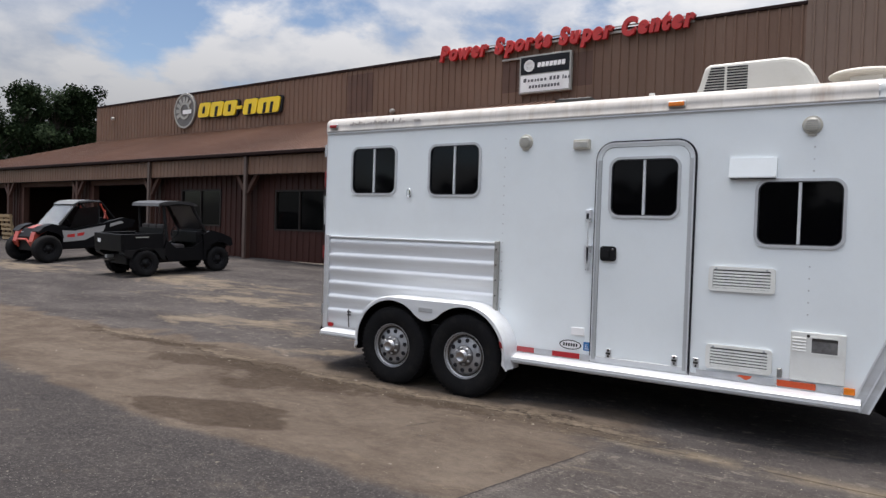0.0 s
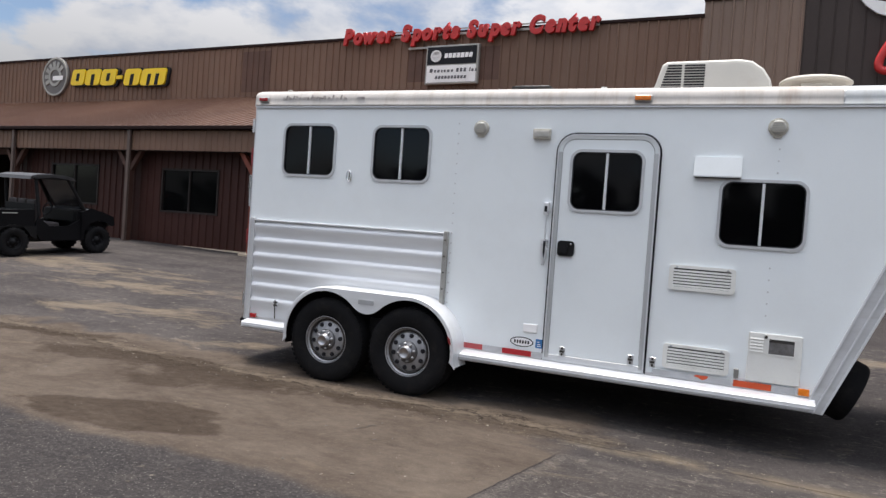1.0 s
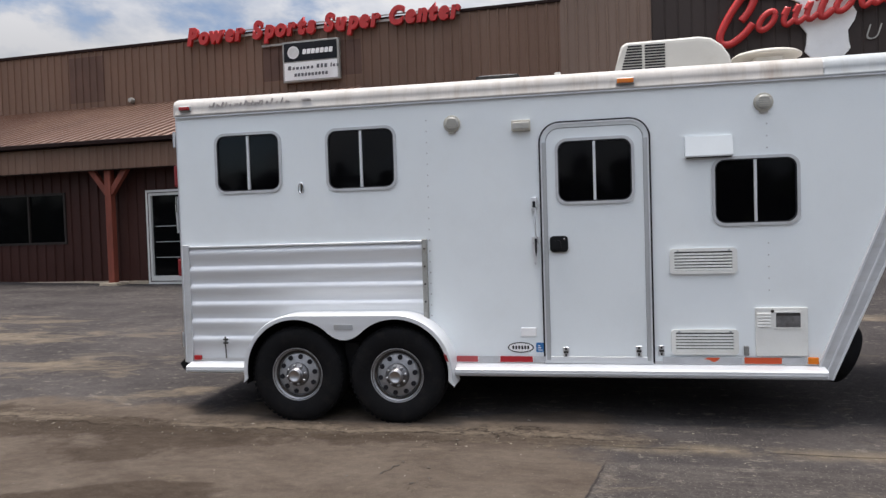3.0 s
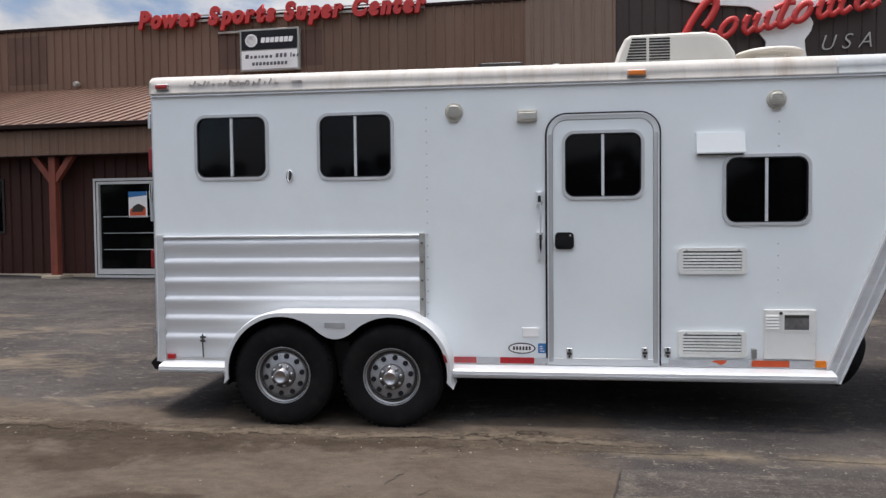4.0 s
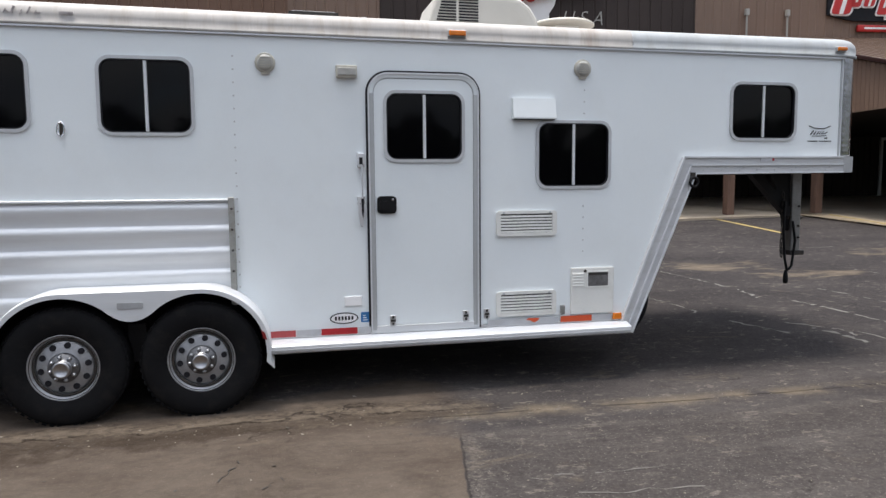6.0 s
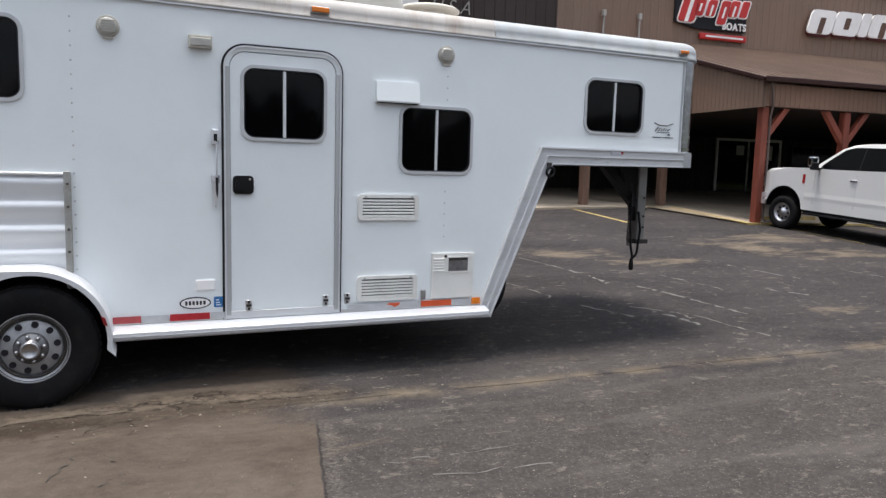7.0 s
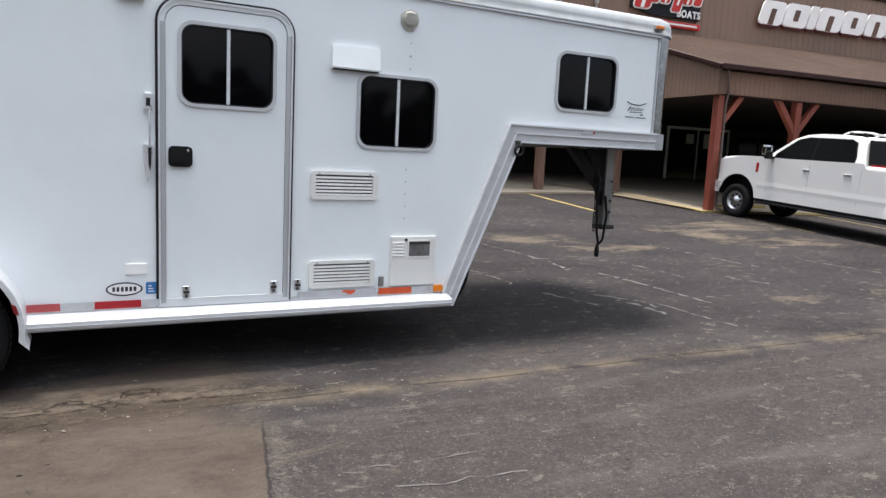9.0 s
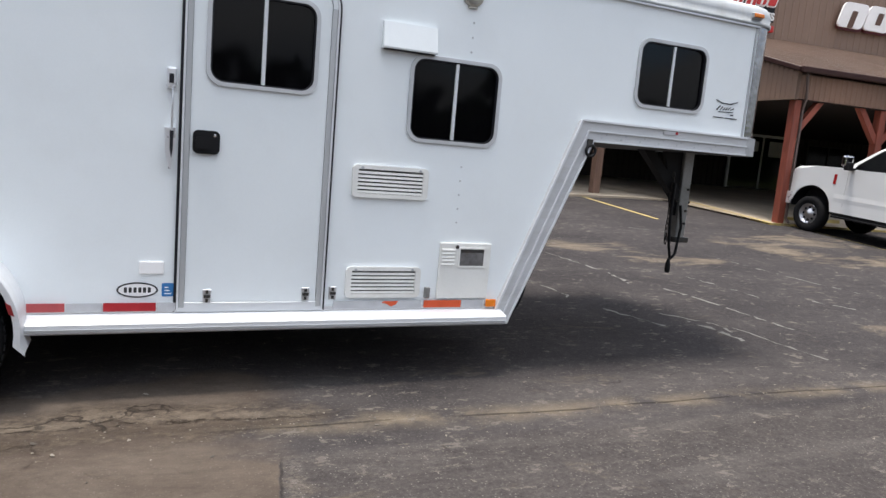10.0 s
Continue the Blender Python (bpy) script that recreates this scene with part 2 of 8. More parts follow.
DECALBLUE = surface("blue_decal", (0.03, 0.17, 0.42), 0.45, 0, 0.1, 20, 80, 0)
DECALGREY = surface("faded_grey_decal", (0.4, 0.37, 0.36), 0.6, 0, 0.3, 25, 80, 0)
TRAILERGLASS = tinted_glass("dark_tinted_trailer_glass", (0.014, 0.013, 0.017), 0.02, 0.4, 1.36)
STOREGLASS = tinted_glass("store_window_glass", (0.02, 0.021, 0.023), 0.02, 0.15, 1.25)
# near-black: the darkness of unlit rooms put into a colour
INTERIOR = surface("dark_interior_fill", (0.012, 0.011, 0.011), 0.8, 0, 0.2, 2, 20, 0.1, spec=0.1)

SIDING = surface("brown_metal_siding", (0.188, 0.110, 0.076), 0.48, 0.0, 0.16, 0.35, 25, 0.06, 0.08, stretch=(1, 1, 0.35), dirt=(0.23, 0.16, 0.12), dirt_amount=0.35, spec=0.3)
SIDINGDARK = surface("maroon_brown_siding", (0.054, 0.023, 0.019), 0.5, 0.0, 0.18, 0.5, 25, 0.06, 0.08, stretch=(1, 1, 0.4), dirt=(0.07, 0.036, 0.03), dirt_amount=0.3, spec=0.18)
SIDINGBLACK = surface("charcoal_brown_siding", (0.055, 0.042, 0.038), 0.5, 0, 0.15, 0.5, 25, 0.06, 0.08, stretch=(1, 1, 0.4), spec=0.2)
SIDINGPATCH = surface("repainted_siding_patch", (0.125, 0.07, 0.052), 0.5, 0, 0.12, 1.5, 25, 0.05, spec=0.3)
SIDINGTAN = surface("faded_tan_brown_siding", (0.215, 0.140, 0.102), 0.5, 0, 0.12, 0.4, 25, 0.06, 0.08, stretch=(1, 1, 0.35), dirt=(0.28, 0.2, 0.15), dirt_amount=0.3)
ROOFBROWN = surface("weathered_brown_roof", (0.17, 0.10, 0.075), 0.5, 0, 0.14, 0.3, 20, 0.06, 0.08, stretch=(1, 0.4, 1), dirt=(0.25, 0.16, 0.115), dirt_amount=0.45, spec=0.3)
ROOFTAN = surface("weathered_tan_roof", (0.19, 0.136, 0.106), 0.5, 0, 0.1, 0.3, 20, 0.06, 0.08, stretch=(1, 0.4, 1), dirt=(0.3, 0.21, 0.16), dirt_amount=0.4)
TRIMDARK = surface("dark_brown_trim", (0.022, 0.011, 0.010), 0.65, 0, 0.15, 2, 30, 0.05, spec=0.12)
EAVEBROWN = surface("brown_painted_eave", (0.040, 0.019, 0.017), 0.6, 0, 0.15, 2, 30, 0.05, spec=0.15)
VENTGAP = surface("shaded_vent_gap", (0.16, 0.16, 0.155), 0.7, 0, 0.15, 8, 80, 0.1, spec=0.2)
POSTRED = surface("red_stained_post", (0.22, 0.05, 0.028), 0.65, 0, 0.25, 2.5, 40, 0.25, 0.1, stretch=(5, 5, 0.6), dirt=(0.1, 0.045, 0.03), dirt_amount=0.5)
POSTBROWN = surface("brown_stained_post", (0.085, 0.036, 0.024), 0.7, 0, 0.25, 2.5, 40, 0.25, 0.1, stretch=(5, 5, 0.6), dirt=(0.05, 0.03, 0.025), dirt_amount=0.5)
POSTTAN = surface("faded_brown_post", (0.20, 0.115, 0.08), 0.7, 0, 0.25, 2.5, 40, 0.25, 0.1, stretch=(5, 5, 0.6), dirt=(0.1, 0.06, 0.045), dirt_amount=0.5)
SPOUT = surface("grey_brown_spout", (0.12, 0.085, 0.072), 0.5, 0.1, 0.15, 2, 40, 0.05)
# deep porch shade is put into this near-black colour
PORCHSHADE = surface("shade_darkened_porch_boards", (0.042, 0.034, 0.031), 0.7, 0, 0.2, 1.5, 30, 0.1, stretch=(1, 1, 0.3), spec=0.1)
CONCRETE = surface("pale_concrete", (0.42, 0.35, 0.265), 0.85, 0, 0.2, 0.6, 30, 0.2, 0.05, dirt=(0.26, 0.205, 0.145), dirt_amount=0.6)
YELLOWP = surface("worn_yellow_paint", (0.40, 0.30, 0.10), 0.75, 0, 0.2, 3, 40, 0.2, 0.05, dirt=(0.13, 0.115, 0.09), dirt_amount=0.9)
SIGNRED = surface("red_sign_plastic", (0.52, 0.022, 0.02), 0.42, 0, 0.1, 1, 30, 0.03, coat=0.15)
SIGNMAROON = surface("dark_red_sign_edge", (0.10, 0.012, 0.02), 0.45, 0, 0.1, 1, 30, 0.03)
SIGNYELLOW = surface("yellow_sign_plastic", (0.86, 0.60, 0.012), 0.42, 0, 0.06, 1, 30, 0.03, coat=0.15)
SIGNWHITE = surface("white_sign_plastic", (0.87, 0.865, 0.86), 0.45, 0, 0.05, 1, 30, 0.03, dirt=(0.5, 0.48, 0.44), dirt_amount=0.2)
SIGNBLACK = surface("black_sign_panel", (0.02, 0.021, 0.025), 0.45, 0, 0.12, 1, 30, 0.03, spec=0.12)
SIGNGREY = surface("grey_sign_metal", (0.4, 0.39, 0.36), 0.45, 0.2, 0.1, 2, 30, 0.03)
EMBLEMGREY = surface("weathered_emblem_grey", (0.15, 0.14, 0.135), 0.5, 0.1, 0.12, 2, 30, 0.03)
FRAMEALU = surface("white_door_frame", (0.62, 0.62, 0.6), 0.45, 0.1, 0.06, 2, 40, 0.04)
DARKFRAME = surface("dark_window_frame", (0.03, 0.024, 0.022), 0.5, 0, 0.12, 3, 40, 0.04, spec=0.2)


# ---------------------------------------------------------------- mesh tools
def part(name, bm, material, parent, label="", kind=""):
    """Links a bmesh as one mesh object under a thing or a part."""
    bmesh.ops.recalc_face_normals(bm, faces=bm.faces[:])
    return part_raw(name, bm, material, parent, label, kind)


def part_raw(name, bm, material, parent, label="", kind="", smooth=None):
    me = bpy.data.meshes.new(name)
    if smooth is not None:
        for f in bm.faces:
            f.smooth = smooth
    bm.to_mesh(me)
    bm.free()
    for m in material if isinstance(material, (list, tuple)) else [material]:
        me.materials.append(m)
    ob = new(name, me)
    if parent:
        ob.parent = parent
    return tagged(ob, label, kind=kind)


def thing(name, m, label, category, group="", kind=""):
    ob = new(name)
    ob.empty_display_size = 0.2
    ob.matrix_basis = m
    return tagged(ob, label, category, group, kind)


def box(bm, x0, y0, z0, x1, y1, z1, bevel=0.0, segs=2):
    r = bmesh.ops.create_cube(bm, size=1.0)
    for v in r["verts"]:
        v.co = Vector(((x0 + x1) / 2 + v.co.x * (x1 - x0), (y0 + y1) / 2 + v.co.y * (y1 - y0), (z0 + z1) / 2 + v.co.z * (z1 - z0)))
    if bevel:
        es = list({e for v in r["verts"] for e in v.link_edges})
        bmesh.ops.bevel(bm, geom=es, offset=bevel, segments=segs, affect="EDGES", profile=0.6)
    return bm


def boxbm(*a, **k):
    return box(bmesh.new(), *a, **k)


def prism(bm, pts, axis, a, b):
    """Extrudes a flat outline along an axis; pts are the two other coordinates in order."""
    def at(p, s):
        c = list(p)
        c.insert("xyz".index(axis), s)
        return bm.verts.new(c)
    lo, hi = [at(p, a) for p in pts], [at(p, b) for p in pts]
    bm.faces.new(lo)
    bm.faces.new(hi[::-1])
    n = len(pts)
    for i in range(n):
        bm.faces.new((lo[i], hi[i], hi[(i + 1) % n], lo[(i + 1) % n]))
    return bm


def prismbm(*a):
    return prism(bmesh.new(), *a)


def rrect(cx, cz, w, h, r, n=6):
    """Outline of a rectangle with round corners."""
    pts = []
    for sx, sz, a0 in ((1, 1, 0), (-1, 1, 90), (-1, -1, 180), (1, -1, 270)):
        for i in range(n + 1):
            a = radians(a0 + 90 * i / n)
            pts.append((cx + sx * (w / 2 - r) + r * math.cos(a), cz + sz * (h / 2 - r) + r * math.sin(a)))
    return pts


def ring(bm, outer, inner, y0, y1, axis="y"):
    """A flat frame between two outlines of equal count, from depth y0 to y1."""
    def at(p, s):
        c = list(p)
        c.insert("xyz".index(axis), s)
        return bm.verts.new(c)
    n = len(outer)
    oa, ob_, ia, ib = ([at(p, s) for p in q] for q, s in ((outer, y0), (outer, y1), (inner, y0), (inner, y1)))
    for i in range(n):
        j = (i + 1) % n
        bm.faces.new((oa[i], oa[j], ob_[j], ob_[i]))
        bm.faces.new((ia[i], ib[i], ib[j], ia[j]))
        bm.faces.new((oa[i], ia[i], ia[j], oa[j]))
        bm.faces.new((ob_[i], ob_[j], ib[j], ib[i]))
    return bm


def lathe(bm, profile, centre, axis="y", n=32, caps=True):
    """Turns a profile of (radius, along) round an axis."""
    rows = []
    for r, s in profile:
        row = []
        for i in range(n):
            a = 2 * math.pi * i / n
            c, d = r * math.cos(a), r * math.sin(a)
            p = {"x": (s, c, d), "y": (c, s, d), "z": (c, d, s)}[axis]
            row.append(bm.verts.new(Vector(centre) + Vector(p)))
        rows.append(row)
    for u, v in zip(rows, rows[1:]):
        for i in range(n):
            bm.faces.new((u[i], u[(i + 1) % n], v[(i + 1) % n], v[i]))
    for row in (rows[0], rows[-1]):
        if caps and (row[0].co - row[n // 2].co).length > 1e-5:
            bm.faces.new(row)
    return bm


def tube(bm, path, r, n=8):
    """A round bar along a line of points."""
    pts = [Vector(p) for p in path]
    rows = []
    for i, p in enumerate(pts):
        d = (pts[min(i + 1, len(pts) - 1)] - pts[max(i - 1, 0)]).normalized()
        a = d.orthogonal().normalized() if i == 0 else (rows_a - d * rows_a.dot(d)).normalized()
        rows_a = a
        b = d.cross(a)
        rr = r[i] if isinstance(r, (list, tuple)) else r
        rows.append([bm.verts.new(p + rr * (math.cos(2 * math.pi * k / n) * a + math.sin(2 * math.pi * k / n) * b)) for k in range(n)])
    for u, v in zip(rows, rows[1:]):
        for k in range(n):
            bm.faces.new((u[k], u[(k + 1) % n], v[(k + 1) % n], v[k]))
    bm.faces.new(rows[0][::-1])
    bm.faces.new(rows[-1])
    return bm


def tubebm(*a, **k):
    return tube(bmesh.new(), *a, **k)


def beam(bm, p, q, w, h):
    """A square bar from p to q."""
    p, q = Vector(p), Vector(q)
    d = (q - p).normalized()
    a = d.cross(Vector((0, 1, 0)))
    a = a.normalized() if a.length > 1e-3 else Vector((1, 0, 0))
    b = d.cross(a)
    ends = [[bm.verts.new(c + sa * a * w / 2 + sb * b * h / 2) for sa, sb in ((1, 1), (-1, 1), (-1, -1), (1, -1))] for c in (p, q)]
    bm.faces.new(ends[0])
    bm.faces.new(ends[1][::-1])
    for i in range(4):
        bm.faces.new((ends[0][i], ends[1][i], ends[1][(i + 1) % 4], ends[0][(i + 1) % 4]))
    return bm


def strip(bm, p, q, w, y0, y1):
    """A flat bar in the x-z plane from p to q, of width w."""
    p, q = Vector(p), Vector(q)
    d = (q - p).normalized()
    s = Vector((-d.y, d.x)) * w / 2
    return prism(bm, [tuple(p + s), tuple(q + s), tuple(q - s), tuple(p - s)], "y", y0, y1)


def sweep(bm, path, profile, closed=False):
    """Carries a profile of (inward, z) along a plan line of (x, y, inward x, inward y)."""
    rows = [[bm.verts.new((x + nx * d, y + ny * d, z)) for d, z in profile] for x, y, nx, ny in path]
    for u, v in zip(rows, rows[1:]):
        for i in range(len(profile) - 1):
            bm.faces.new((u[i], v[i], v[i + 1], u[i + 1]))
    return bm


def glyph(ch, size, depth, material, parent, m, shear=0.0, bold=0.0, name="letter"):
    """One raised letter of the built-in font as a mesh; returns its width."""
    cu = bpy.data.curves.new("letter", "FONT")
    cu.body, cu.size, cu.extrude, cu.shear, cu.offset, cu.bevel_depth = ch, size, depth, shear, bold, 0.004
    tmp = bpy.data.objects.new("letter_tmp", cu)
    scene.collection.objects.link(tmp)
    bpy.context.view_layer.update()
    me = bpy.data.meshes.new_from_object(tmp.evaluated_get(bpy.context.evaluated_depsgraph_get()))
    bpy.data.objects.remove(tmp)
    xs = [v.co.x for v in me.vertices] or [0, size * 0.3]
    me.transform(Matrix.Translation((-min(xs), 0, 0)))
    me.materials.clear()
    me.materials.append(material)
    ob = new(name, me)
    ob.parent = parent
    ob.matrix_basis = m
    return max(xs) - min(xs)


def lettering(text, size, depth, material, parent, x, y, z, shear=0.0, bold=0.0, gap=0.08, space=0.5, fit_width=None, tilt=0.0):
    """Stands letters in a row on a wall that faces -y; fit_width squeezes the row to a length."""
    made, at = [], 0.0
    for ch in text:
        if ch == " ":
            at += size * space
            continue
        before = set(bpy.data.objects)
        w = glyph(ch, size, depth, material, parent, Matrix.Identity(4), shear, bold)
        ob = (set(bpy.data.objects) - before).pop()
        made.append((ob, at))
        at += w + size * gap
    k = fit_width / (at - size * gap) if fit_width else 1.0
    for ob, s in made:
        ob.matrix_basis = Matrix.Translation((x + s * k, y, z + tilt * s * k)) @ pose(0, 0, 0, 90) @ Matrix.Diagonal((k, 1, 1, 1))
    return made


def ground_z(x, y):
    """The lot is level where the trailer stands and rises towards the store."""
    xs = (-60, -30, -13, -7, 0, 8, 15, 60)
    ss = (0.045, 0.045, 0.042, 0.031, 0.030, 0.036, 0.05, 0.05)
    s = float(np.interp(x, xs, ss))
    u = min(max(y + 0.9, 0.0), 12.5)
    u = u * u / (u + 0.6)
    dip = 0.055 * min(1.0, max(0.0, (7.0 - y) / 5.0))      # the trailer stands a little lower
    return s * u - dip


# ---------------------------------------------------------------- ground
def asphalt():
    m, t, p = nodes_of("worn_asphalt")
    k = Net(t)
    g = k.coords("Object")
    sep = k.n.new("ShaderNodeSeparateXYZ")
    k.l.new(g, sep.inputs[0])
    X, Y = sep.outputs[0], sep.outputs[1]
    att = k.n.new("ShaderNodeAttribute")
    att.attribute_name = "wear"
    masks = k.n.new("ShaderNodeSeparateColor")
    k.l.new(att.outputs["Color"], masks.inputs[0])
    gather, damp, soil_at, south = masks.outputs[0], masks.outputs[1], masks.outputs[2], att.outputs["Alpha"]
    wob = k.noise(g, 1.6, 6, 0.65)
    wob2 = k.noise(k.scaled(g, (1.0, 1.7, 1)), 0.5, 5, 0.6)
    sw, sw2 = k.math("SUBTRACT", wob, 0.5), k.math("SUBTRACT", wob2, 0.5)
    blotch = k.noise(g, 4.5, 9, 0.72, 0.4)
    rub = k.noise(k.scaled(g, (0.6, 1.0, 1)), 14, 7, 0.75)
    coarse = k.noise(g, 45, 4, 0.75)
    grain = k.noise(g, 130, 3, 0.7)
    lane = k.noise(k.scaled(g, (0.35, 2.2, 1)), 1.1, 8, 0.68, 0.6)
    stones = k.n.new("ShaderNodeTexVoronoi")
    stones.inputs["Scale"].default_value = 75
    k.l.new(g, stones.inputs["Vector"])
    pick = k.n.new("ShaderNodeSeparateColor")
    k.l.new(stones.outputs["Color"], pick.inputs[0])
    one, none = (1, 1, 1, 1), (0, 0, 0, 1)

    # the old mat of the lot: grey binder, mottled, rubbed pale along the lanes
    c = k.mix(k.ramp(wob2, 0.36, 0.64), (0.058, 0.053, 0.054, 1), (0.113, 0.103, 0.100, 1))
    c = k.mix(k.math("MULTIPLY", k.ramp(blotch, 0.52, 0.70), 0.32), c, (0.150, 0.138, 0.130, 1))
    c = k.mix(k.math("MULTIPLY", k.ramp(blotch, 0.32, 0.46, one, none), 0.34), c, (0.050, 0.047, 0.048, 1))
    c = k.mix(k.math("MULTIPLY", k.ramp(lane, 0.55, 0.72), 0.38), c, (0.168, 0.154, 0.143, 1))
    # darker, newer mat beyond the long joint
    newer = k.math("MULTIPLY", k.math("DIVIDE", k.math("SUBTRACT", k.math("MULTIPLY_ADD", sw2, 3.0, X), 4.8), 2.5, clamp=True), k.math("DIVIDE", k.math("ADD", k.math("MULTIPLY_ADD", sw, 0.8, Y), 0.45), 0.7, clamp=True))
    c = k.mix(k.math("MULTIPLY", newer, 0.52), c, (0.055, 0.051, 0.053, 1))
    # south lot: blue-grey with bare stone
    c = k.mix(k.math("MULTIPLY", south, 0.85), c, k.mix(k.ramp(wob, 0.35, 0.65), (0.060, 0.056, 0.057, 1), (0.082, 0.075, 0.074, 1)))
    # square-cut pad east of the seam
    ragged = k.math("MULTIPLY", k.math("SUBTRACT", rub, 0.5), 0.05)
    edge = k.math("SUBTRACT", k.math("MULTIPLY_ADD", Y, 0.197, 3.925), k.math("ADD", X, ragged))
    loose = k.math("DIVIDE", k.math("ADD", Y, k.math("MULTIPLY_ADD", sw, 0.25, 1.06)), 0.10, clamp=True)
    below = k.math("SUBTRACT", 1.0, loose)
    pad = k.math("MULTIPLY", k.math("DIVIDE", edge, -0.012, clamp=True), below)
    c = k.mix(k.math("MULTIPLY", pad, 0.8), c, k.mix(k.ramp(wob, 0.3, 0.7), (0.088, 0.078, 0.074, 1), (0.117, 0.105, 0.098, 1)))
    # washed-in soil between the south lot and the trailer, smooth and brown
    west = k.math("DIVIDE", k.math("ADD", edge, k.math("MULTIPLY", loose, k.math("MULTIPLY_ADD", sw2, 2.0, 0.1))), k.math("MULTIPLY_ADD", loose, 0.4, 0.012), clamp=True)
    soil = k.math("MULTIPLY", west, k.ramp(k.math("MULTIPLY_ADD", k.math("SUBTRACT", blotch, 0.5), 0.5, soil_at), 0.30, 0.62))
    soilc = k.mix(k.ramp(k.noise(k.scaled(g, (0.8, 1.2, 1)), 1.5, 9, 0.7, 0.5), 0.36, 0.64), (0.100, 0.079, 0.064, 1), (0.159, 0.131, 0.107, 1))
    soilc = k.mix(k.math("MULTIPLY", k.ramp(blotch, 0.52, 0.66), 0.22), soilc, (0.20, 0.168, 0.135, 1))
    c = k.mix(soil, c, soilc)
    # bare stone: strong on the south lot and the pad, weak under the soil
    stony = k.math("MULTIPLY_ADD", k.math("MAXIMUM", k.math("MULTIPLY", south, 0.8), k.math("MULTIPLY", pad, 0.6)), 0.62, k.math("MULTIPLY_ADD", soil, -0.30, 0.38), clamp=True)
    c = k.mix(k.math("MULTIPLY", k.ramp(coarse, 0.53, 0.64), k.math("MULTIPLY", stony, 0.5)), c, (0.205, 0.192, 0.180, 1))
    c = k.mix(k.math("MULTIPLY", k.ramp(coarse, 0.36, 0.47, one, none), k.math("MULTIPLY", stony, 0.5)), c, (0.034, 0.032, 0.034, 1))
    c = k.mix(k.math("MULTIPLY", pad, k.math("MULTIPLY", k.ramp(lane, 0.50, 0.68), 0.5)), c, (0.185, 0.170, 0.158, 1))
    # pale rubbed rim of the pad and the open seam beside it
    rim = k.math("MULTIPLY", k.math("SUBTRACT", 1.0, k.math("DIVIDE", k.math("ABSOLUTE", k.math("ADD", edge, 0.06)), 0.06), clamp=True), below)
    c = k.mix(k.math("MULTIPLY", rim, k.math("MULTIPLY", k.ramp(coarse, 0.42, 0.58), 0.55)), c, (0.215, 0.195, 0.172, 1))
    seamline = k.math("MULTIPLY", k.math("SUBTRACT", 1.0, k.math("DIVIDE", k.math("ABSOLUTE", k.math("ADD", edge, 0.004)), 0.009), clamp=True), below)
    # sand blown towards the store, in patches
    drift = k.noise(k.scaled(g, (0.55, 1.4, 1)), 1.9, 9, 0.7, 0.7)
    sand = k.ramp(k.math("MULTIPLY_ADD", gather, 0.24, drift), 0.61, 0.80)
    c = k.mix(k.math("MULTIPLY", sand, 0.70), c, (0.285, 0.233, 0.172, 1))
    # dust in patches along the long joint
    joint_at = k.math("ABSOLUTE", k.math("ADD", k.math("ADD", Y, k.math("MULTIPLY_ADD", X, 0.024, 0.57)), k.math("MULTIPLY", sw2, 0.16)))
    east = k.math("DIVIDE", k.math("SUBTRACT", X, 3.2), 0.7, clamp=True)
    dust = k.math("MULTIPLY", k.math("MULTIPLY", k.math("SUBTRACT", 1.0, k.math("DIVIDE", joint_at, 0.17), clamp=True), east), k.ramp(k.noise(g, 2.3, 6, 0.65), 0.42, 0.60))
    c = k.mix(k.math("MULTIPLY", dust, 0.85), c, (0.255, 0.211, 0.156, 1))
    joint = k.math("MULTIPLY", k.math("SUBTRACT", 1.0, k.math("DIVIDE", joint_at, 0.014), clamp=True), k.math("MULTIPLY", k.ramp(wob, 0.40, 0.50), east))
    # chipped flecks and tan scabs, on the open mats only
    open_mat = k.math("SUBTRACT", 1.0, k.math("MAXIMUM", soil, k.math("MULTIPLY", south, 0.8)), clamp=True)
    fleck = k.ramp(k.math("ADD", k.noise(k.scaled(g, (0.7, 1.2, 1)), 9, 8, 0.72, 0.3), k.math("MULTIPLY", sw2, 0.10)), 0.585, 0.63)
    c = k.mix(k.math("MULTIPLY", fleck, k.math("MULTIPLY", open_mat, 0.6)), c, (0.25, 0.225, 0.196, 1))
    scab = k.ramp(k.noise(k.scaled(g, (0.7, 1.2, 1)), 9.5, 4, 0.6, 0.3), 0.70, 0.74)
    c = k.mix(k.math("MULTIPLY", scab, k.math("MULTIPLY", k.math("MULTIPLY_ADD", open_mat, 0.5, 0.2), k.math("MULTIPLY_ADD", newer, -0.6, 1.0))), c, (0.32, 0.275, 0.215, 1))
    # crumbled ridge of broken asphalt and soil beside the wheels
    bend = k.math("MULTIPLY", k.math("DIVIDE", k.math("SUBTRACT", -0.6, X), 1.8, clamp=True), -0.26)
    step_at = k.math("ADD", k.math("ADD", Y, k.math("MULTIPLY_ADD", sw, 0.45, 0.46)), bend)
    off = k.math("ABSOLUTE", step_at)
    ends = k.math("MULTIPLY", k.math("DIVIDE", k.math("SUBTRACT", 4.3, X), 0.6, clamp=True), k.math("DIVIDE", k.math("ADD", X, 5.0), 1.0, clamp=True))
    ridge = k.math("MULTIPLY", k.math("SUBTRACT", 1.0, k.math("DIVIDE", off, 0.27), clamp=True), ends)
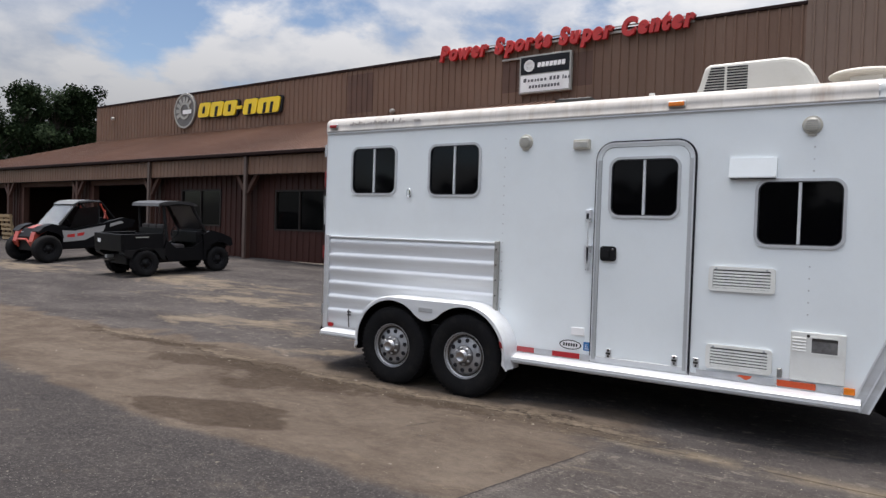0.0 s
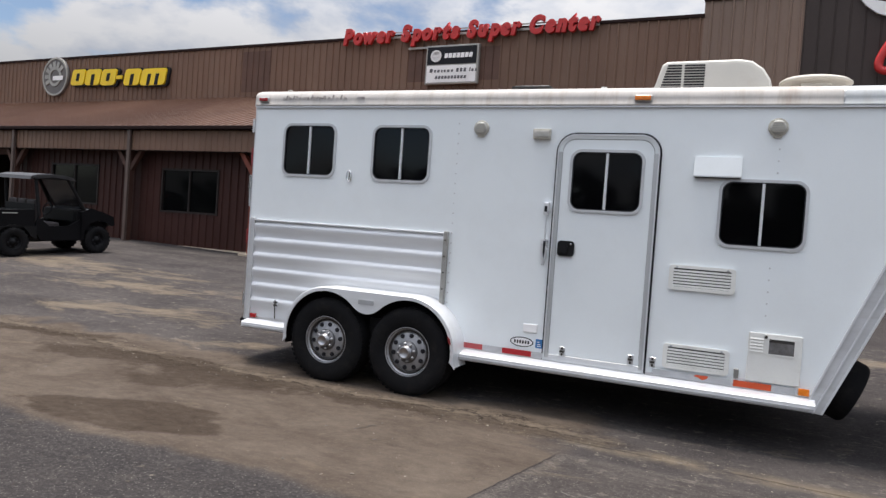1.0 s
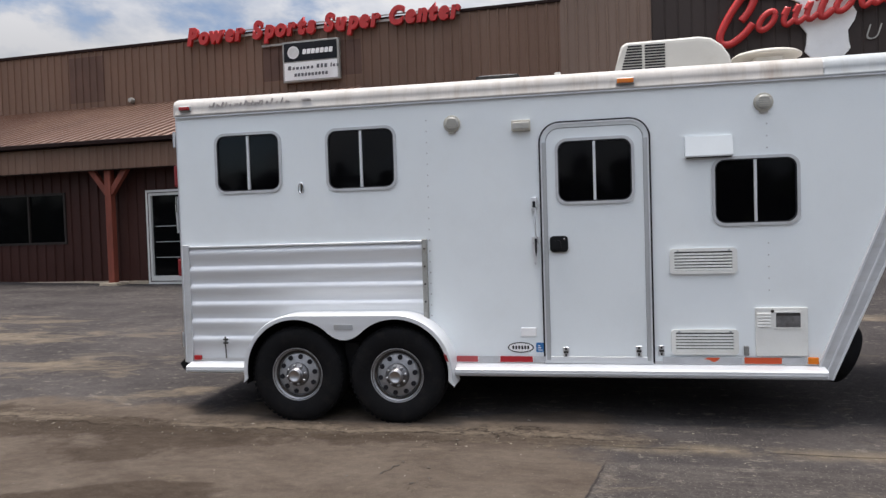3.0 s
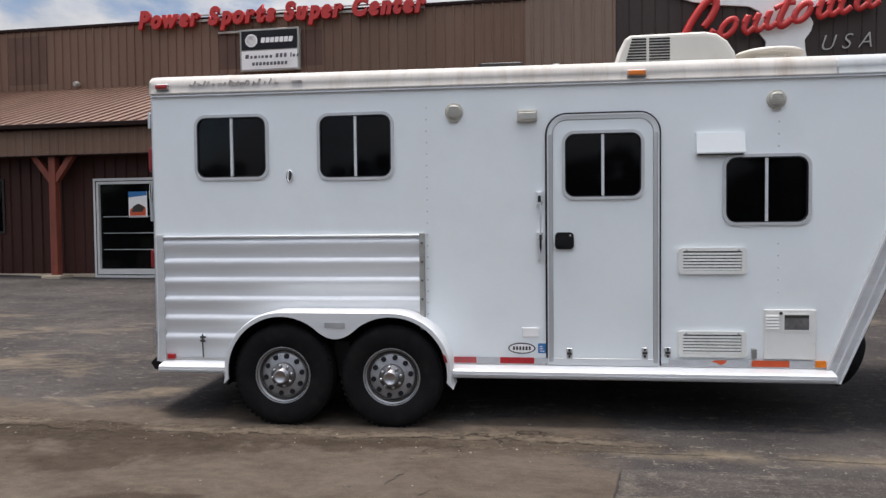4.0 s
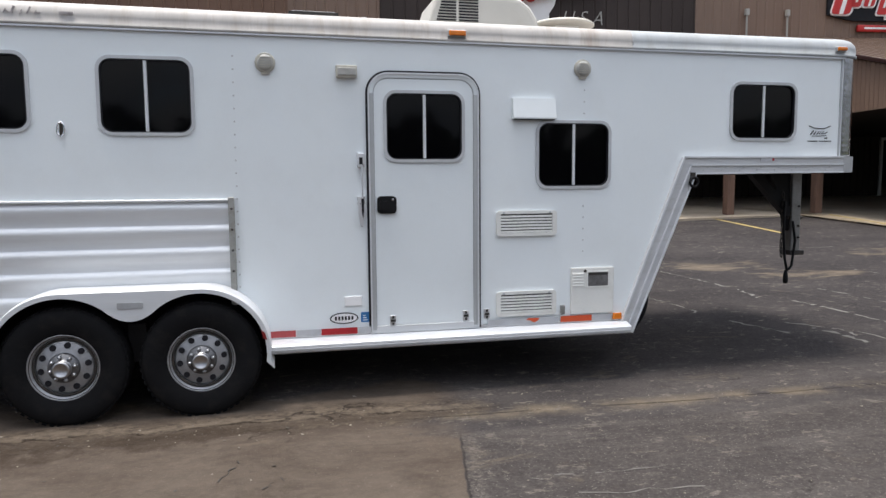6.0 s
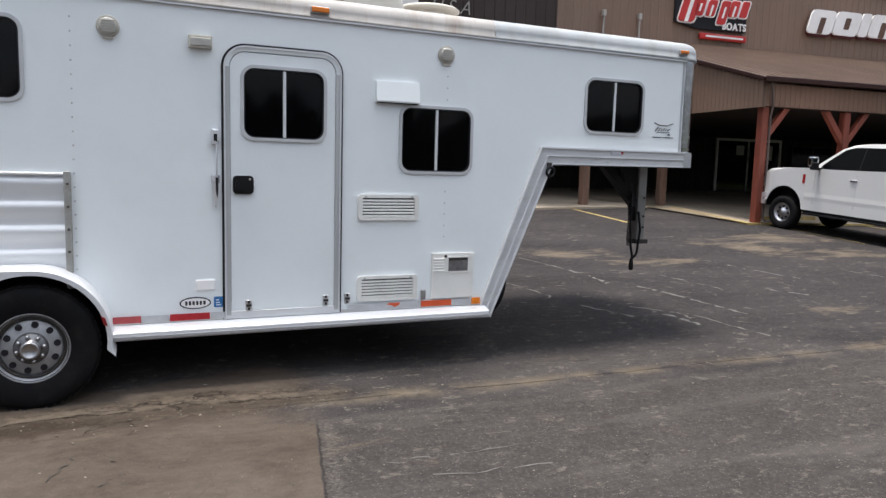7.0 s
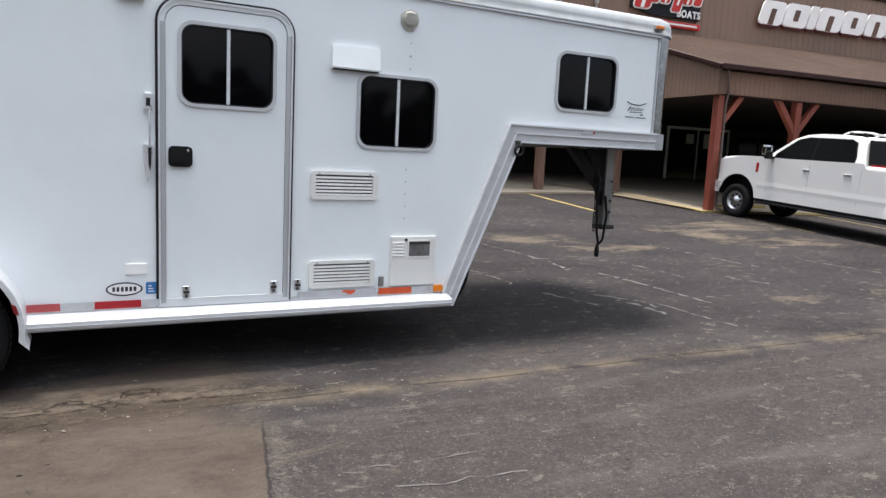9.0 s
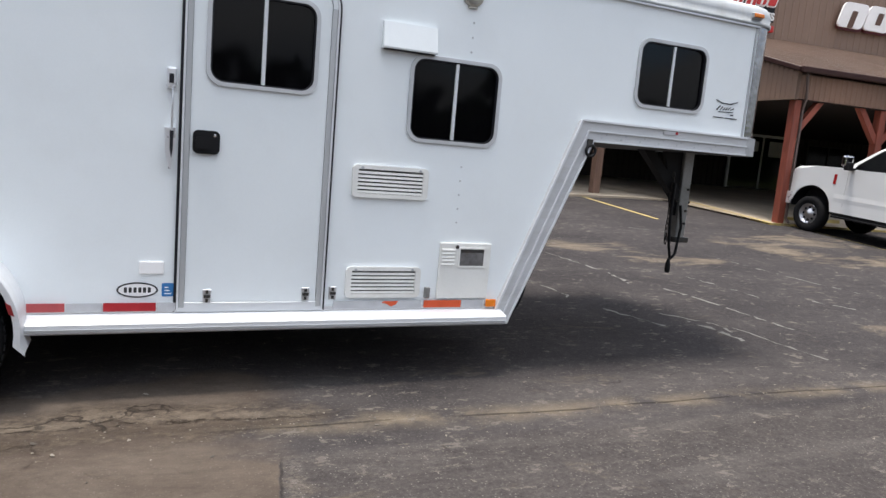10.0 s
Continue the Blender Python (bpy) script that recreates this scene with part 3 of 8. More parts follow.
    crumbs = k.noise(k.scaled(g, (0.8, 1.3, 1)), 17, 6, 0.7, 0.4)
    broken = k.math("MULTIPLY", k.ramp(k.math("MULTIPLY_ADD", k.math("SUBTRACT", blotch, 0.5), 1.4, ridge), 0.12, 0.45), 0.55)
    c = k.mix(broken, c, k.mix(k.ramp(crumbs, 0.40, 0.62), (0.058, 0.046, 0.038, 1), (0.235, 0.192, 0.146, 1)))
    shelf = k.math("MULTIPLY", k.math("SUBTRACT", 1.0, k.math("DIVIDE", k.math("ABSOLUTE", k.math("SUBTRACT", step_at, 0.055)), 0.075), clamp=True), ends)
    c = k.mix(k.math("MULTIPLY", k.math("MULTIPLY", shelf, k.ramp(blotch, 0.40, 0.58)), 0.8), c, (0.225, 0.187, 0.146, 1))
    trough = k.math("MULTIPLY", k.math("SUBTRACT", 1.0, k.math("DIVIDE", k.math("ABSOLUTE", k.math("ADD", step_at, 0.09)), 0.11), clamp=True), ends)
    c = k.mix(k.math("MULTIPLY", k.math("MULTIPLY", trough, k.ramp(crumbs, 0.36, 0.58)), 0.7), c, (0.066, 0.051, 0.040, 1))
    lip = k.math("SUBTRACT", 1.0, k.math("DIVIDE", k.math("ABSOLUTE", k.math("ADD", step_at, k.math("MULTIPLY_ADD", k.math("SUBTRACT", crumbs, 0.5), 0.10, 0.012))), 0.016), clamp=True)
    lip = k.math("MULTIPLY", k.math("MULTIPLY", lip, ends), k.ramp(blotch, 0.44, 0.54))
    c = k.mix(k.math("MULTIPLY", lip, 0.8), c, (0.026, 0.020, 0.016, 1))
    # damp stains with a clear edge
    wet = k.ramp(k.math("MULTIPLY_ADD", k.math("SUBTRACT", blotch, 0.5), 1.7, damp), 0.30, 0.62)
    c = k.mix(k.math("MULTIPLY", wet, k.math("MULTIPLY_ADD", k.ramp(rub, 0.35, 0.6), -0.15, 0.72)), c, (0.052, 0.038, 0.028, 1))
    # grain over all of it
    c = k.mix(1.0, c, k.ramp(rub, 0.3, 0.72, (0.545, 0.542, 0.548, 1), (0.775, 0.765, 0.755, 1)), "MULTIPLY")
    c = k.mix(k.math("MULTIPLY", k.ramp(grain, 0.46, 0.64), k.math("MULTIPLY_ADD", stony, 0.22, 0.08)), c, (0.030, 0.028, 0.029, 1))
    single = k.math("MULTIPLY", k.ramp(pick.outputs[0], 0.84, 0.89), k.ramp(stones.outputs["Distance"], 0.2, 0.42, one, none))
    c = k.mix(k.math("MULTIPLY", single, k.math("MULTIPLY_ADD", stony, 0.55, 0.12)), c, (0.235, 0.218, 0.200, 1))
    # cracks: open and dark by the trailer, filled with pale dust out in the lot
    crack = k.n.new("ShaderNodeTexVoronoi")
    crack.feature = "DISTANCE_TO_EDGE"
    crack.inputs["Scale"].default_value = 0.62
    warp = k.n.new("ShaderNodeVectorMath")
    warp.operation = "ADD"
    k.l.new(g, warp.inputs[0])
    cn = k.n.new("ShaderNodeTexNoise")
    cn.inputs["Scale"].default_value, cn.inputs["Detail"].default_value = 2.2, 8
    k.l.new(g, cn.inputs["Vector"])
    k.l.new(cn.outputs["Color"], warp.inputs[1])
    k.l.new(warp.outputs[0], crack.inputs["Vector"])
    line = k.math("MULTIPLY", k.ramp(crack.outputs["Distance"], 0.002, 0.008, one, none), k.ramp(wob2, 0.60, 0.64))
    line = k.math("MAXIMUM", line, k.math("MAXIMUM", joint, k.math("MULTIPLY", seamline, 0.55)))
    filled = k.math("MULTIPLY", k.math("DIVIDE", k.math("SUBTRACT", X, 5.6), 1.0, clamp=True), k.math("DIVIDE", k.math("ADD", Y, 0.3), 0.3, clamp=True))
    c = k.mix(k.math("MULTIPLY", line, 0.7), c, k.mix(filled, (0.022, 0.019, 0.017, 1), (0.15, 0.135, 0.115, 1)))
    # grass and woods' floor far off
    dist = k.math("SQRT", k.math("ADD", k.math("MULTIPLY", X, X), k.math("MULTIPLY", Y, Y)))
    c = k.mix(k.math("DIVIDE", k.math("SUBTRACT", dist, 62), 10, clamp=True), c, (0.07, 0.09, 0.03, 1))
    k.put(p.inputs["Base Color"], c)
    p.inputs["Roughness"].default_value = 1.0
    p.inputs["Specular IOR Level"].default_value = 0.04
    rough_h = k.math("MULTIPLY", k.math("ADD", k.math("MULTIPLY", stones.outputs["Distance"], -0.7), k.math("ADD", grain, k.math("MULTIPLY", coarse, 1.8))), k.math("MULTIPLY_ADD", stony, 0.8, 0.25))
    h = k.math("ADD", rough_h, k.math("ADD", k.math("MULTIPLY", rub, 1.3), k.math("ADD", k.math("MULTIPLY", blotch, 1.4), k.math("ADD", k.math("MULTIPLY", k.math("MULTIPLY", crumbs, broken), 5.0), k.math("MULTIPLY", k.math("MAXIMUM", line, lip), -2.5)))))
    k.put(p.inputs["Normal"], k.bump(h, 0.7, 0.012))
    return m


def patch(x, y, cx, cy, rx, ry, rot, edge):
    """1 inside an ellipse, falling to 0 at its edge."""
    c, s = math.cos(radians(rot)), math.sin(radians(rot))
    u, v = ((x - cx) * c + (y - cy) * s) / rx, ((y - cy) * c - (x - cx) * s) / ry
    return min(1.0, max(0.0, (1.0 - math.hypot(u, v)) / edge))


SAND = ((-9.5, 5.0, 6.5, 1.5, -8), (-17, 4.3, 7, 1.4, 4), (-5, 3.5, 4.5, 0.9, 6), (-3.2, 1.6, 3.2, 0.9, 8), (-0.7, 0.5, 0.9, 0.4, 12), (9.4, 4.8, 1.3, 0.6, -20), (10.5, 3.75, 1.5, 0.5, 0),
        (13.4, 4.5, 1.9, 0.9, -72), (15.0, 3.7, 1.8, 0.7, -18), (15.2, 5.45, 2.4, 0.9, 0), (6.8, 4.6, 2.2, 0.6, 5), (10.6, 0.48, 0.7, 0.35, -20), (1.2, 4.2, 3.6, 0.7, 4), (19.0, 3.2, 3.5, 0.7, -5))
DAMP = ((0.75, -2.1, 1.2, 0.38, 10, 0.3), (0.2, -0.72, 1.7, 0.36, -3, 0.8), (-1.0, -0.62, 1.6, 0.36, 8, 0.7), (2.0, -0.60, 1.2, 0.2, 0, 0.9), (-2.8, -0.25, 1.5, 0.2, 8, 0.7), (-4.4, -0.12, 0.7, 0.16, -10, 0.6), (0.3, -1.05, 0.9, 0.3, 8, 0.8))


def wear_at(x, y):
    """Where sand gathers, where it is damp, how much soil lies on the lot, and where the stony south lot begins."""
    w = 0.35 * noise.fractal(Vector((x * 1.3, y * 1.3, 3.0)), 1.0, 2.0, 4)
    xx, yy = x + w, y + 0.5 * w
    sand = max(patch(xx, yy, *p, 0.8) for p in SAND)
    wet = max(patch(x + 1.5 * w, y + 0.8 * w, *p) for p in DAMP)
    line = y + 2.68 + 0.12 * min(0.0, x) + 0.5 * w
    near = min(1.0, max(0.0, line / 0.4 + 0.2))
    far = min(1.0, max(0.0, (0.45 - y - 1.2 * w) / 0.6))
    south = (1.0 - near) * min(1.0, max(0.0, (3.9 - x) / 0.6))
    return sand, wet, near * far, south


def build_ground():
    bm = bmesh.new()
    xs = [-900, -400, -150, -70] + [-40 + i for i in range(0, 16)] + [-24 + 0.5 * i for i in range(0, 32)] + [-8 + 0.125 * i for i in range(0, 209)] + [18.5 + 0.5 * i for i in range(0, 12)] + [25 + i for i in range(0, 26)] + [70, 150, 400, 900]
    ys = [-900, -400, -150, -60, -30, -15, -8, -5] + [-4.5 + 0.125 * i for i in range(0, 101)] + [8.5 + 0.5 * i for i in range(0, 12)] + [14.5, 18, 25, 40, 80, 150, 400, 900]
    grid = [[bm.verts.new((x, y, ground_z(x, y))) for y in ys] for x in xs]
    for i in range(len(xs) - 1):
        for j in range(len(ys) - 1):
            bm.faces.new((grid[i][j], grid[i + 1][j], grid[i + 1][j + 1], grid[i][j + 1]))
    ob = tagged(part_raw("ground", bm, asphalt(), None, "worn grey asphalt lot with soil, sand drifts and damp stains", "structure", True), category="asphalt lot")
    layer = ob.data.attributes.new("wear", "FLOAT_COLOR", "POINT")
    values = [c for v in ob.data.vertices for c in (wear_at(v.co.x, v.co.y) if abs(v.co.x) < 45 and abs(v.co.y) < 16 else (0, 0, 0, 0.3))]
    layer.data.foreach_set("color", values)
    return ob


build_ground()


# ---------------------------------------------------------------- horse trailer
TW, TL, ROOFZ, FLAT = 2.12, 7.95, 2.63, 7.44       # width, length, height of the side wall, end of its flat part
trailer = thing("horse_trailer", pose(0, 0, 0), "white aluminium gooseneck horse trailer with living quarters, parked on asphalt", "trailer")
WINDOWS = {  # clear opening: middle x, middle z, width, height
    "rear": (0.692, 2.205, 0.60, 0.50), "middle": (1.745, 2.19, 0.595, 0.505), "galley": (4.932, 1.787, 0.60, 0.50), "nose": (6.655, 2.15, 0.605, 0.45)}


def loops_to_sheet(loops, y):
    """A flat sheet in the plane y from an outline and holes."""
    bm = bmesh.new()
    for pts in loops:
        vs = [bm.verts.new((x, y, z)) for x, z in pts]
        for i in range(len(vs)):
            bm.edges.new((vs[i], vs[(i + 1) % len(vs)]))
    bmesh.ops.triangle_fill(bm, use_beauty=True, use_dissolve=False, edges=bm.edges[:], normal=(0, -1, 0))
    return bm


def nose_path(inset=0.0, r=0.22, n=10):
    """Plan of the body from the rear near corner round the tapered nose to the rear far corner."""
    pts = [(0.0, 0.0, 0, 1), (FLAT, 0.0, 0, 1)]
    for i in range(1, n + 1):
        a = radians(-90 + 72 * i / n)
        pts.append((FLAT + r * math.cos(a), r + r * math.sin(a), -math.cos(a), -math.sin(a)))
    x0, y0 = pts[-1][0], pts[-1][1]
    for i in range(1, 6):                            # slightly bowed front up to the middle
        f = i / 5
        a = radians(-18 * (1 - f))
        pts.append((x0 + (TL - x0) * math.sin(f * math.pi / 2), y0 + (TW / 2 - y0) * f, -math.cos(a), -math.sin(a)))
    for x, y, nx, ny in pts[-2:0:-1]:
        pts.append((x, TW - y, nx, -ny))
    pts.append((0.0, TW, 0, -1))
    return pts


def trailer_window(name, cx, cz, w, h, y=0.0, parent=None):
    """A sliding window: clamp ring, two dark panes and a centre bar."""
    win = part(name, ring(bmesh.new(), rrect(cx, cz, w + 0.042, h + 0.042, 0.095), rrect(cx, cz, w - 0.004, h - 0.004, 0.075), y - 0.014, y + 0.03), WINDOWALU, parent, "aluminium-framed sliding window with dark tinted panes")
    ins = ring(bmesh.new(), rrect(cx, cz, w - 0.004, h - 0.004, 0.075), rrect(cx, cz, w - 0.022, h - 0.022, 0.066), y - 0.008, y + 0.02)
    part("window_gasket", ins, GASKET, win, "black rubber gasket")
    for s, dy in ((-1, 0.004), (1, 0.012)):
        outline = []
        for px, pz in rrect(cx, cz, w - 0.012, h - 0.012, 0.07):
            if s * (px - cx) >= 0:
                outline.append((px, pz))
        top, bot = cz + h / 2 - 0.006, cz - h / 2 + 0.006
        outline = sorted(outline, key=lambda q: -q[1])
        outline = [(cx, top)] + outline + [(cx, bot)]
        part("pane", prismbm(outline, "y", y + dy, y + dy + 0.004), TRAILERGLASS, win, "dark tinted pane")
    part("centre_bar", boxbm(cx - 0.011, y - 0.008, cz - h / 2 + 0.004, cx + 0.011, y + 0.022, cz + h / 2 - 0.004, bevel=0.003, segs=1), RIBALU, win)
    return win


def build_trailer():
    t = trailer
    # near side skin with its openings
    outline = [(0.0, 0.41), (5.40, 0.41), (5.96, 1.70), (FLAT, 1.70), (FLAT, ROOFZ), (0.0, ROOFZ)]
    holes = [rrect(cx, cz, w, h, 0.075) for cx, cz, w, h in WINDOWS.values()]
    door_hole = door_outline(0.0)
    side = part("side_panel", loops_to_sheet([outline] + holes + [door_hole], 0.0), WHITE, t, "smooth white painted side skin")
    # the rest of the shell
    bm = bmesh.new()
    path = nose_path()
    sweep(bm, path[1:], [(0, 1.70), (0, ROOFZ)])
    for pts in (((0, TW, 0.41), (5.40, TW, 0.41), (5.96, TW, 1.70), (0, TW, 1.70)), ((0, 0, 0.41), (0, TW, 0.41), (0, TW, ROOFZ), (0, 0, ROOFZ)),
                ((5.40, 0, 0.41), (5.96, 0, 1.70), (5.96, TW, 1.70), (5.40, TW, 0.41)), ((0, 0, 0.41), (5.40, 0, 0.41), (5.40, TW, 0.41), (0, TW, 0.41))):
        bm.faces.new([bm.verts.new(p) for p in pts])
    floor = [bm.verts.new((x, y, 1.70)) for x, y, *_ in path if x > 5.9]
    bm.faces.new([bm.verts.new((5.96, TW, 1.70)), bm.verts.new((5.96, 0, 1.70))] + floor)
    part_raw("body_shell", bm, WHITE, t, "white rear, far side, nose and floor")
    # added near-black sheets, no real part: keep the inside dark behind the panes
    bm = bmesh.new()
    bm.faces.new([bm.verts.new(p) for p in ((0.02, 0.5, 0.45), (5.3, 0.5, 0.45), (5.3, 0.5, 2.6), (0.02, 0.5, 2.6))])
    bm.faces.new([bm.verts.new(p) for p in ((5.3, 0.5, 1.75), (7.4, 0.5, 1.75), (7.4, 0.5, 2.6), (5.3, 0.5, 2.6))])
    part_raw("inner_lining", bm, INTERIOR, t, "added dark sheet behind the panes")
    # front corner sheet of polished tread plate
    bm = bmesh.new()
    corner = nose_path(n=14)[1:17]
    sweep(bm, [(x - nx * 0.004, y - ny * 0.004, nx, ny) for x, y, nx, ny in corner], [(0, 1.78), (0, ROOFZ - 0.01)])
    part_raw("nose_corner", bm, POLISHED, t, "bright polished aluminium corner sheet", smooth=True)
    bm = boxbm(FLAT - 0.03, -0.006, 1.78, FLAT - 0.015, 0.002, ROOFZ - 0.02)
    part("corner_strip", bm, ALUDULL, t)
    # roof rail, white and weathered over the body, bare over the nose
    prof = [(-0.014, 2.622), (-0.022, 2.628), (-0.024, 2.645), (-0.012, 2.65), (-0.016, 2.69), (-0.006, 2.735), (0.022, 2.768), (0.07, 2.79), (0.16, 2.806)]
    allp = nose_path()
    rear_part = [(0.0, 0, 0, 1), (5.43, 0, 0, 1)]
    front_part = [(5.43, 0, 0, 1)] + allp[1:-1] + [(5.43, TW, 0, -1)]
    far_part = [(5.43, TW, 0, -1), (0, TW, 0, -1)]
    part_raw("roof_rail", sweep(bmesh.new(), rear_part, prof), RAILWHITE, t, "white roof rail with brown streaks", smooth=True)
    part_raw("roof_rail", sweep(bmesh.new(), far_part, prof), RAILWHITE, t, "white roof rail", smooth=True)
    part_raw("nose_roof_rail", sweep(bmesh.new(), front_part, prof), RAILGREY, t, "bare grey aluminium roof rail round the nose", smooth=True)
    part_raw("rail_joint", sweep(bmesh.new(), [(5.422, 0, 0, 1), (5.432, 0, 0, 1)], [(d - 0.002, z + 0.001) for d, z in prof]), ALUDULL, t)
    # crowned roof
    bm = bmesh.new()
    rows = []
    for i in range(13):
        y = 0.15 + (TW - 0.30) * i / 12
        z = 2.806 + 0.07 * math.sin(math.pi * i / 12)
        rows.append([bm.verts.new((x, y, z)) for x in (0.0, 2, 4, 6, FLAT)])
    for u, v in zip(rows, rows[1:]):
        for i in range(4):
            bm.faces.new((u[i], u[i + 1], v[i + 1], v[i]))
    ends = [[bm.verts.new((0.0, row[0].co.y, ROOFZ)) for row in rows], [row[0] for row in rows]]
    for i in range(12):
        bm.faces.new((ends[0][i], ends[0][i + 1], ends[1][i + 1], ends[1][i]))
    part_raw("roof_sheet", bm, RAILWHITE, t, "slightly crowned white roof sheet", smooth=True)
    bm = prismbm([(-0.012, 2.62), (0.16, 2.62), (0.16, 2.80), (0.07, 2.787), (0.022, 2.765), (-0.006, 2.732)], "x", -0.02, 0.0)
    part("rear_cap", bm, RAILWHITE, t)
    # drip edge under the rail
    part("drip_edge", boxbm(0.0, -0.02, 2.608, FLAT, -0.003, 2.62), ALU, t)
    for cx, cz, w, h in WINDOWS.values():
        trailer_window("window", cx, cz, w, h, 0.0, t)
    build_trailer_door(t)
    build_lower_side(t)
    build_running_gear(t)
    build_neck(t)
    build_fittings(t)
    build_roof_units(t)
    # the roof line rises a little towards the rear
    for ob in [o for o in t.children_recursive if o.type == "MESH"]:
        for v in ob.data.vertices:
            if v.co.z > 2.6 and v.co.x < 5.43:
                v.co.z += 0.03 * (1 - v.co.x / 5.43)


def door_outline(grow):
    """The door opening: square at the foot, round at the top corners."""
    x0, x1, z0, z1, rr = 3.298 - grow, 4.126 + grow, 0.455 - grow, 2.38 + grow, 0.14 + grow
    pts = [(x0, z0), (x1, z0)]
    for i in range(9):
        a = radians(90 * i / 8)
        pts.append((x1 - rr + rr * math.cos(a), z1 - rr + rr * math.sin(a)))
    for i in range(9):
        a = radians(90 + 90 * i / 8)
        pts.append((x0 + rr + rr * math.cos(a), z1 - rr + rr * math.sin(a)))
    return pts


def arch(bm, outer, inner, y0, y1, yi=None):
    """A band up one side of the door, over its top and down the other; yi: depth of its inner face."""
    yi = y0 if yi is None else yi
    walk_o, walk_i = outer[1:] + outer[:1], inner[1:] + inner[:1]
    rows = [[bm.verts.new((xo, y1, zo)), bm.verts.new((xo, y0, zo)), bm.verts.new((xi, yi, zi)), bm.verts.new((xi, y1, zi))] for (xo, zo), (xi, zi) in zip(walk_o, walk_i)]
    for u, v in zip(rows, rows[1:]):
        for q in range(4):
            bm.faces.new((u[q], v[q], v[(q + 1) % 4], u[(q + 1) % 4]))
    bm.faces.new(rows[0][::-1])
    bm.faces.new(rows[-1])
    return bm


def build_trailer_door(t):
    part("door_gasket", arch(bmesh.new(), door_outline(0.028), door_outline(0.013), -0.014, 0.01), GASKET, t, "dark rubber seal round the door")
    part("door_frame", arch(bmesh.new(), door_outline(0.013), door_outline(0.002), -0.03, 0.03), RIBALU, t, "bright aluminium door frame lip")
    x0, x1, z0, z1 = 3.298, 4.126, 0.455, 2.38
    # side jambs grey, head paler: the sky's reflection on top is painted in
    part("door_jamb", boxbm(x0 - 0.001, -0.024, z0, x0 + 0.03, 0.03, z1 - 0.14, bevel=0.003, segs=1), JAMB, t, "grey aluminium jamb")
    part("door_jamb", boxbm(x1 - 0.03, -0.024, z0, x1 + 0.001, 0.03, z1 - 0.14, bevel=0.003, segs=1), JAMB, t, "grey aluminium jamb")
    top, low = [q for q in door_outline(0.002) if q[1] > 2.2], [q for q in door_outline(-0.026) if q[1] > 2.2]
    part("door_head", arch(bmesh.new(), top[-1:] + top[:-1], low[-1:] + low[:-1], -0.024, 0.03, -0.018), DOORWHITE, t, "aluminium door head, sky reflection put in its pale colour")
    part("kick_strip", boxbm(x0 - 0.01, -0.02, 0.428, x1 + 0.01, 0.0, 0.485, bevel=0.003, segs=1), RIBALU, t, "bright aluminium strip under the door")
    slab = [(x, max(z, 0.478)) for x, z in door_outline(-0.032)]
    wx, wz, ww, wh = 3.714, 1.997, 0.585, 0.495
    sheet = loops_to_sheet([slab, rrect(wx, wz, ww, wh, 0.075)], -0.014)
    door = part("door", sheet, DOORWHITE, t, "closed white entry door with a sliding window")
    part("door_edge", arch(bmesh.new(), door_outline(-0.028), door_outline(-0.032), -0.008, 0.02), ALUDULL, door)
    trailer_window("door_window", wx, wz, ww, wh, -0.014, door)
    part("latch_plate", prismbm(rrect(3.417, 1.41, 0.145, 0.132, 0.03), "y", -0.034, -0.014), BLACKP, door, "black paddle latch")
    part("latch_key", lathe(bmesh.new(), [(0.0, -0.038), (0.009, -0.037), (0.01, -0.034)], (3.462, 0, 1.45), "y", 10), CHROME, door)
    part("latch_paddle", prismbm(rrect(3.397, 1.405, 0.075, 0.07, 0.015), "y", -0.05, -0.034), BLACKP, door)
    for x, z in ((3.452, 0.523), (4.03, 0.533), (4.205, 0.535)):
        fixed, back = (t, 0.0) if x > 4.1 else (door, -0.015)
        h = part("hinge_catch", boxbm(x - 0.024, back - 0.008, z - 0.04, x + 0.024, back, z + 0.04, bevel=0.003, segs=1), ALU, fixed, "small bright catch with dark bolts")
        part("catch_bar", boxbm(x - 0.018, back - 0.02, z - 0.008, x + 0.018, back - 0.008, z + 0.008), DARKSTEEL, h)
        for dz in (-0.026, 0.026):
            part("catch_bolt", boxbm(x - 0.007, back - 0.016, z + dz - 0.010, x + 0.007, back - 0.008, z + dz + 0.010), DARKSTEEL, h)
    # grab handle beside the door
    up = part("grab_handle", boxbm(3.200, -0.052, 1.69, 3.248, -0.001, 1.80, bevel=0.01), HANDLEBRIGHT, t, "chrome and clear folding grab handle")
    part("handle_bar", tubebm([(3.232, -0.045, 1.72), (3.232, -0.055, 1.6), (3.232, -0.045, 1.44)], 0.006), ALU, up)
    part("handle_foot", prismbm([(3.198, 1.475), (3.252, 1.475), (3.248, 1.35), (3.232, 1.25), (3.220, 1.25), (3.202, 1.35)], "y", -0.05, -0.001), HANDLEBRIGHT, up)
    part("handle_slot", boxbm(3.212, -0.0545, 1.715, 3.236, -0.0515, 1.765), GASKET, up)
    part("handle_inset", prismbm([(3.222, 1.46), (3.242, 1.46), (3.240, 1.36), (3.233, 1.31), (3.224, 1.36)], "y", -0.054, -0.0495), GASKET, up)


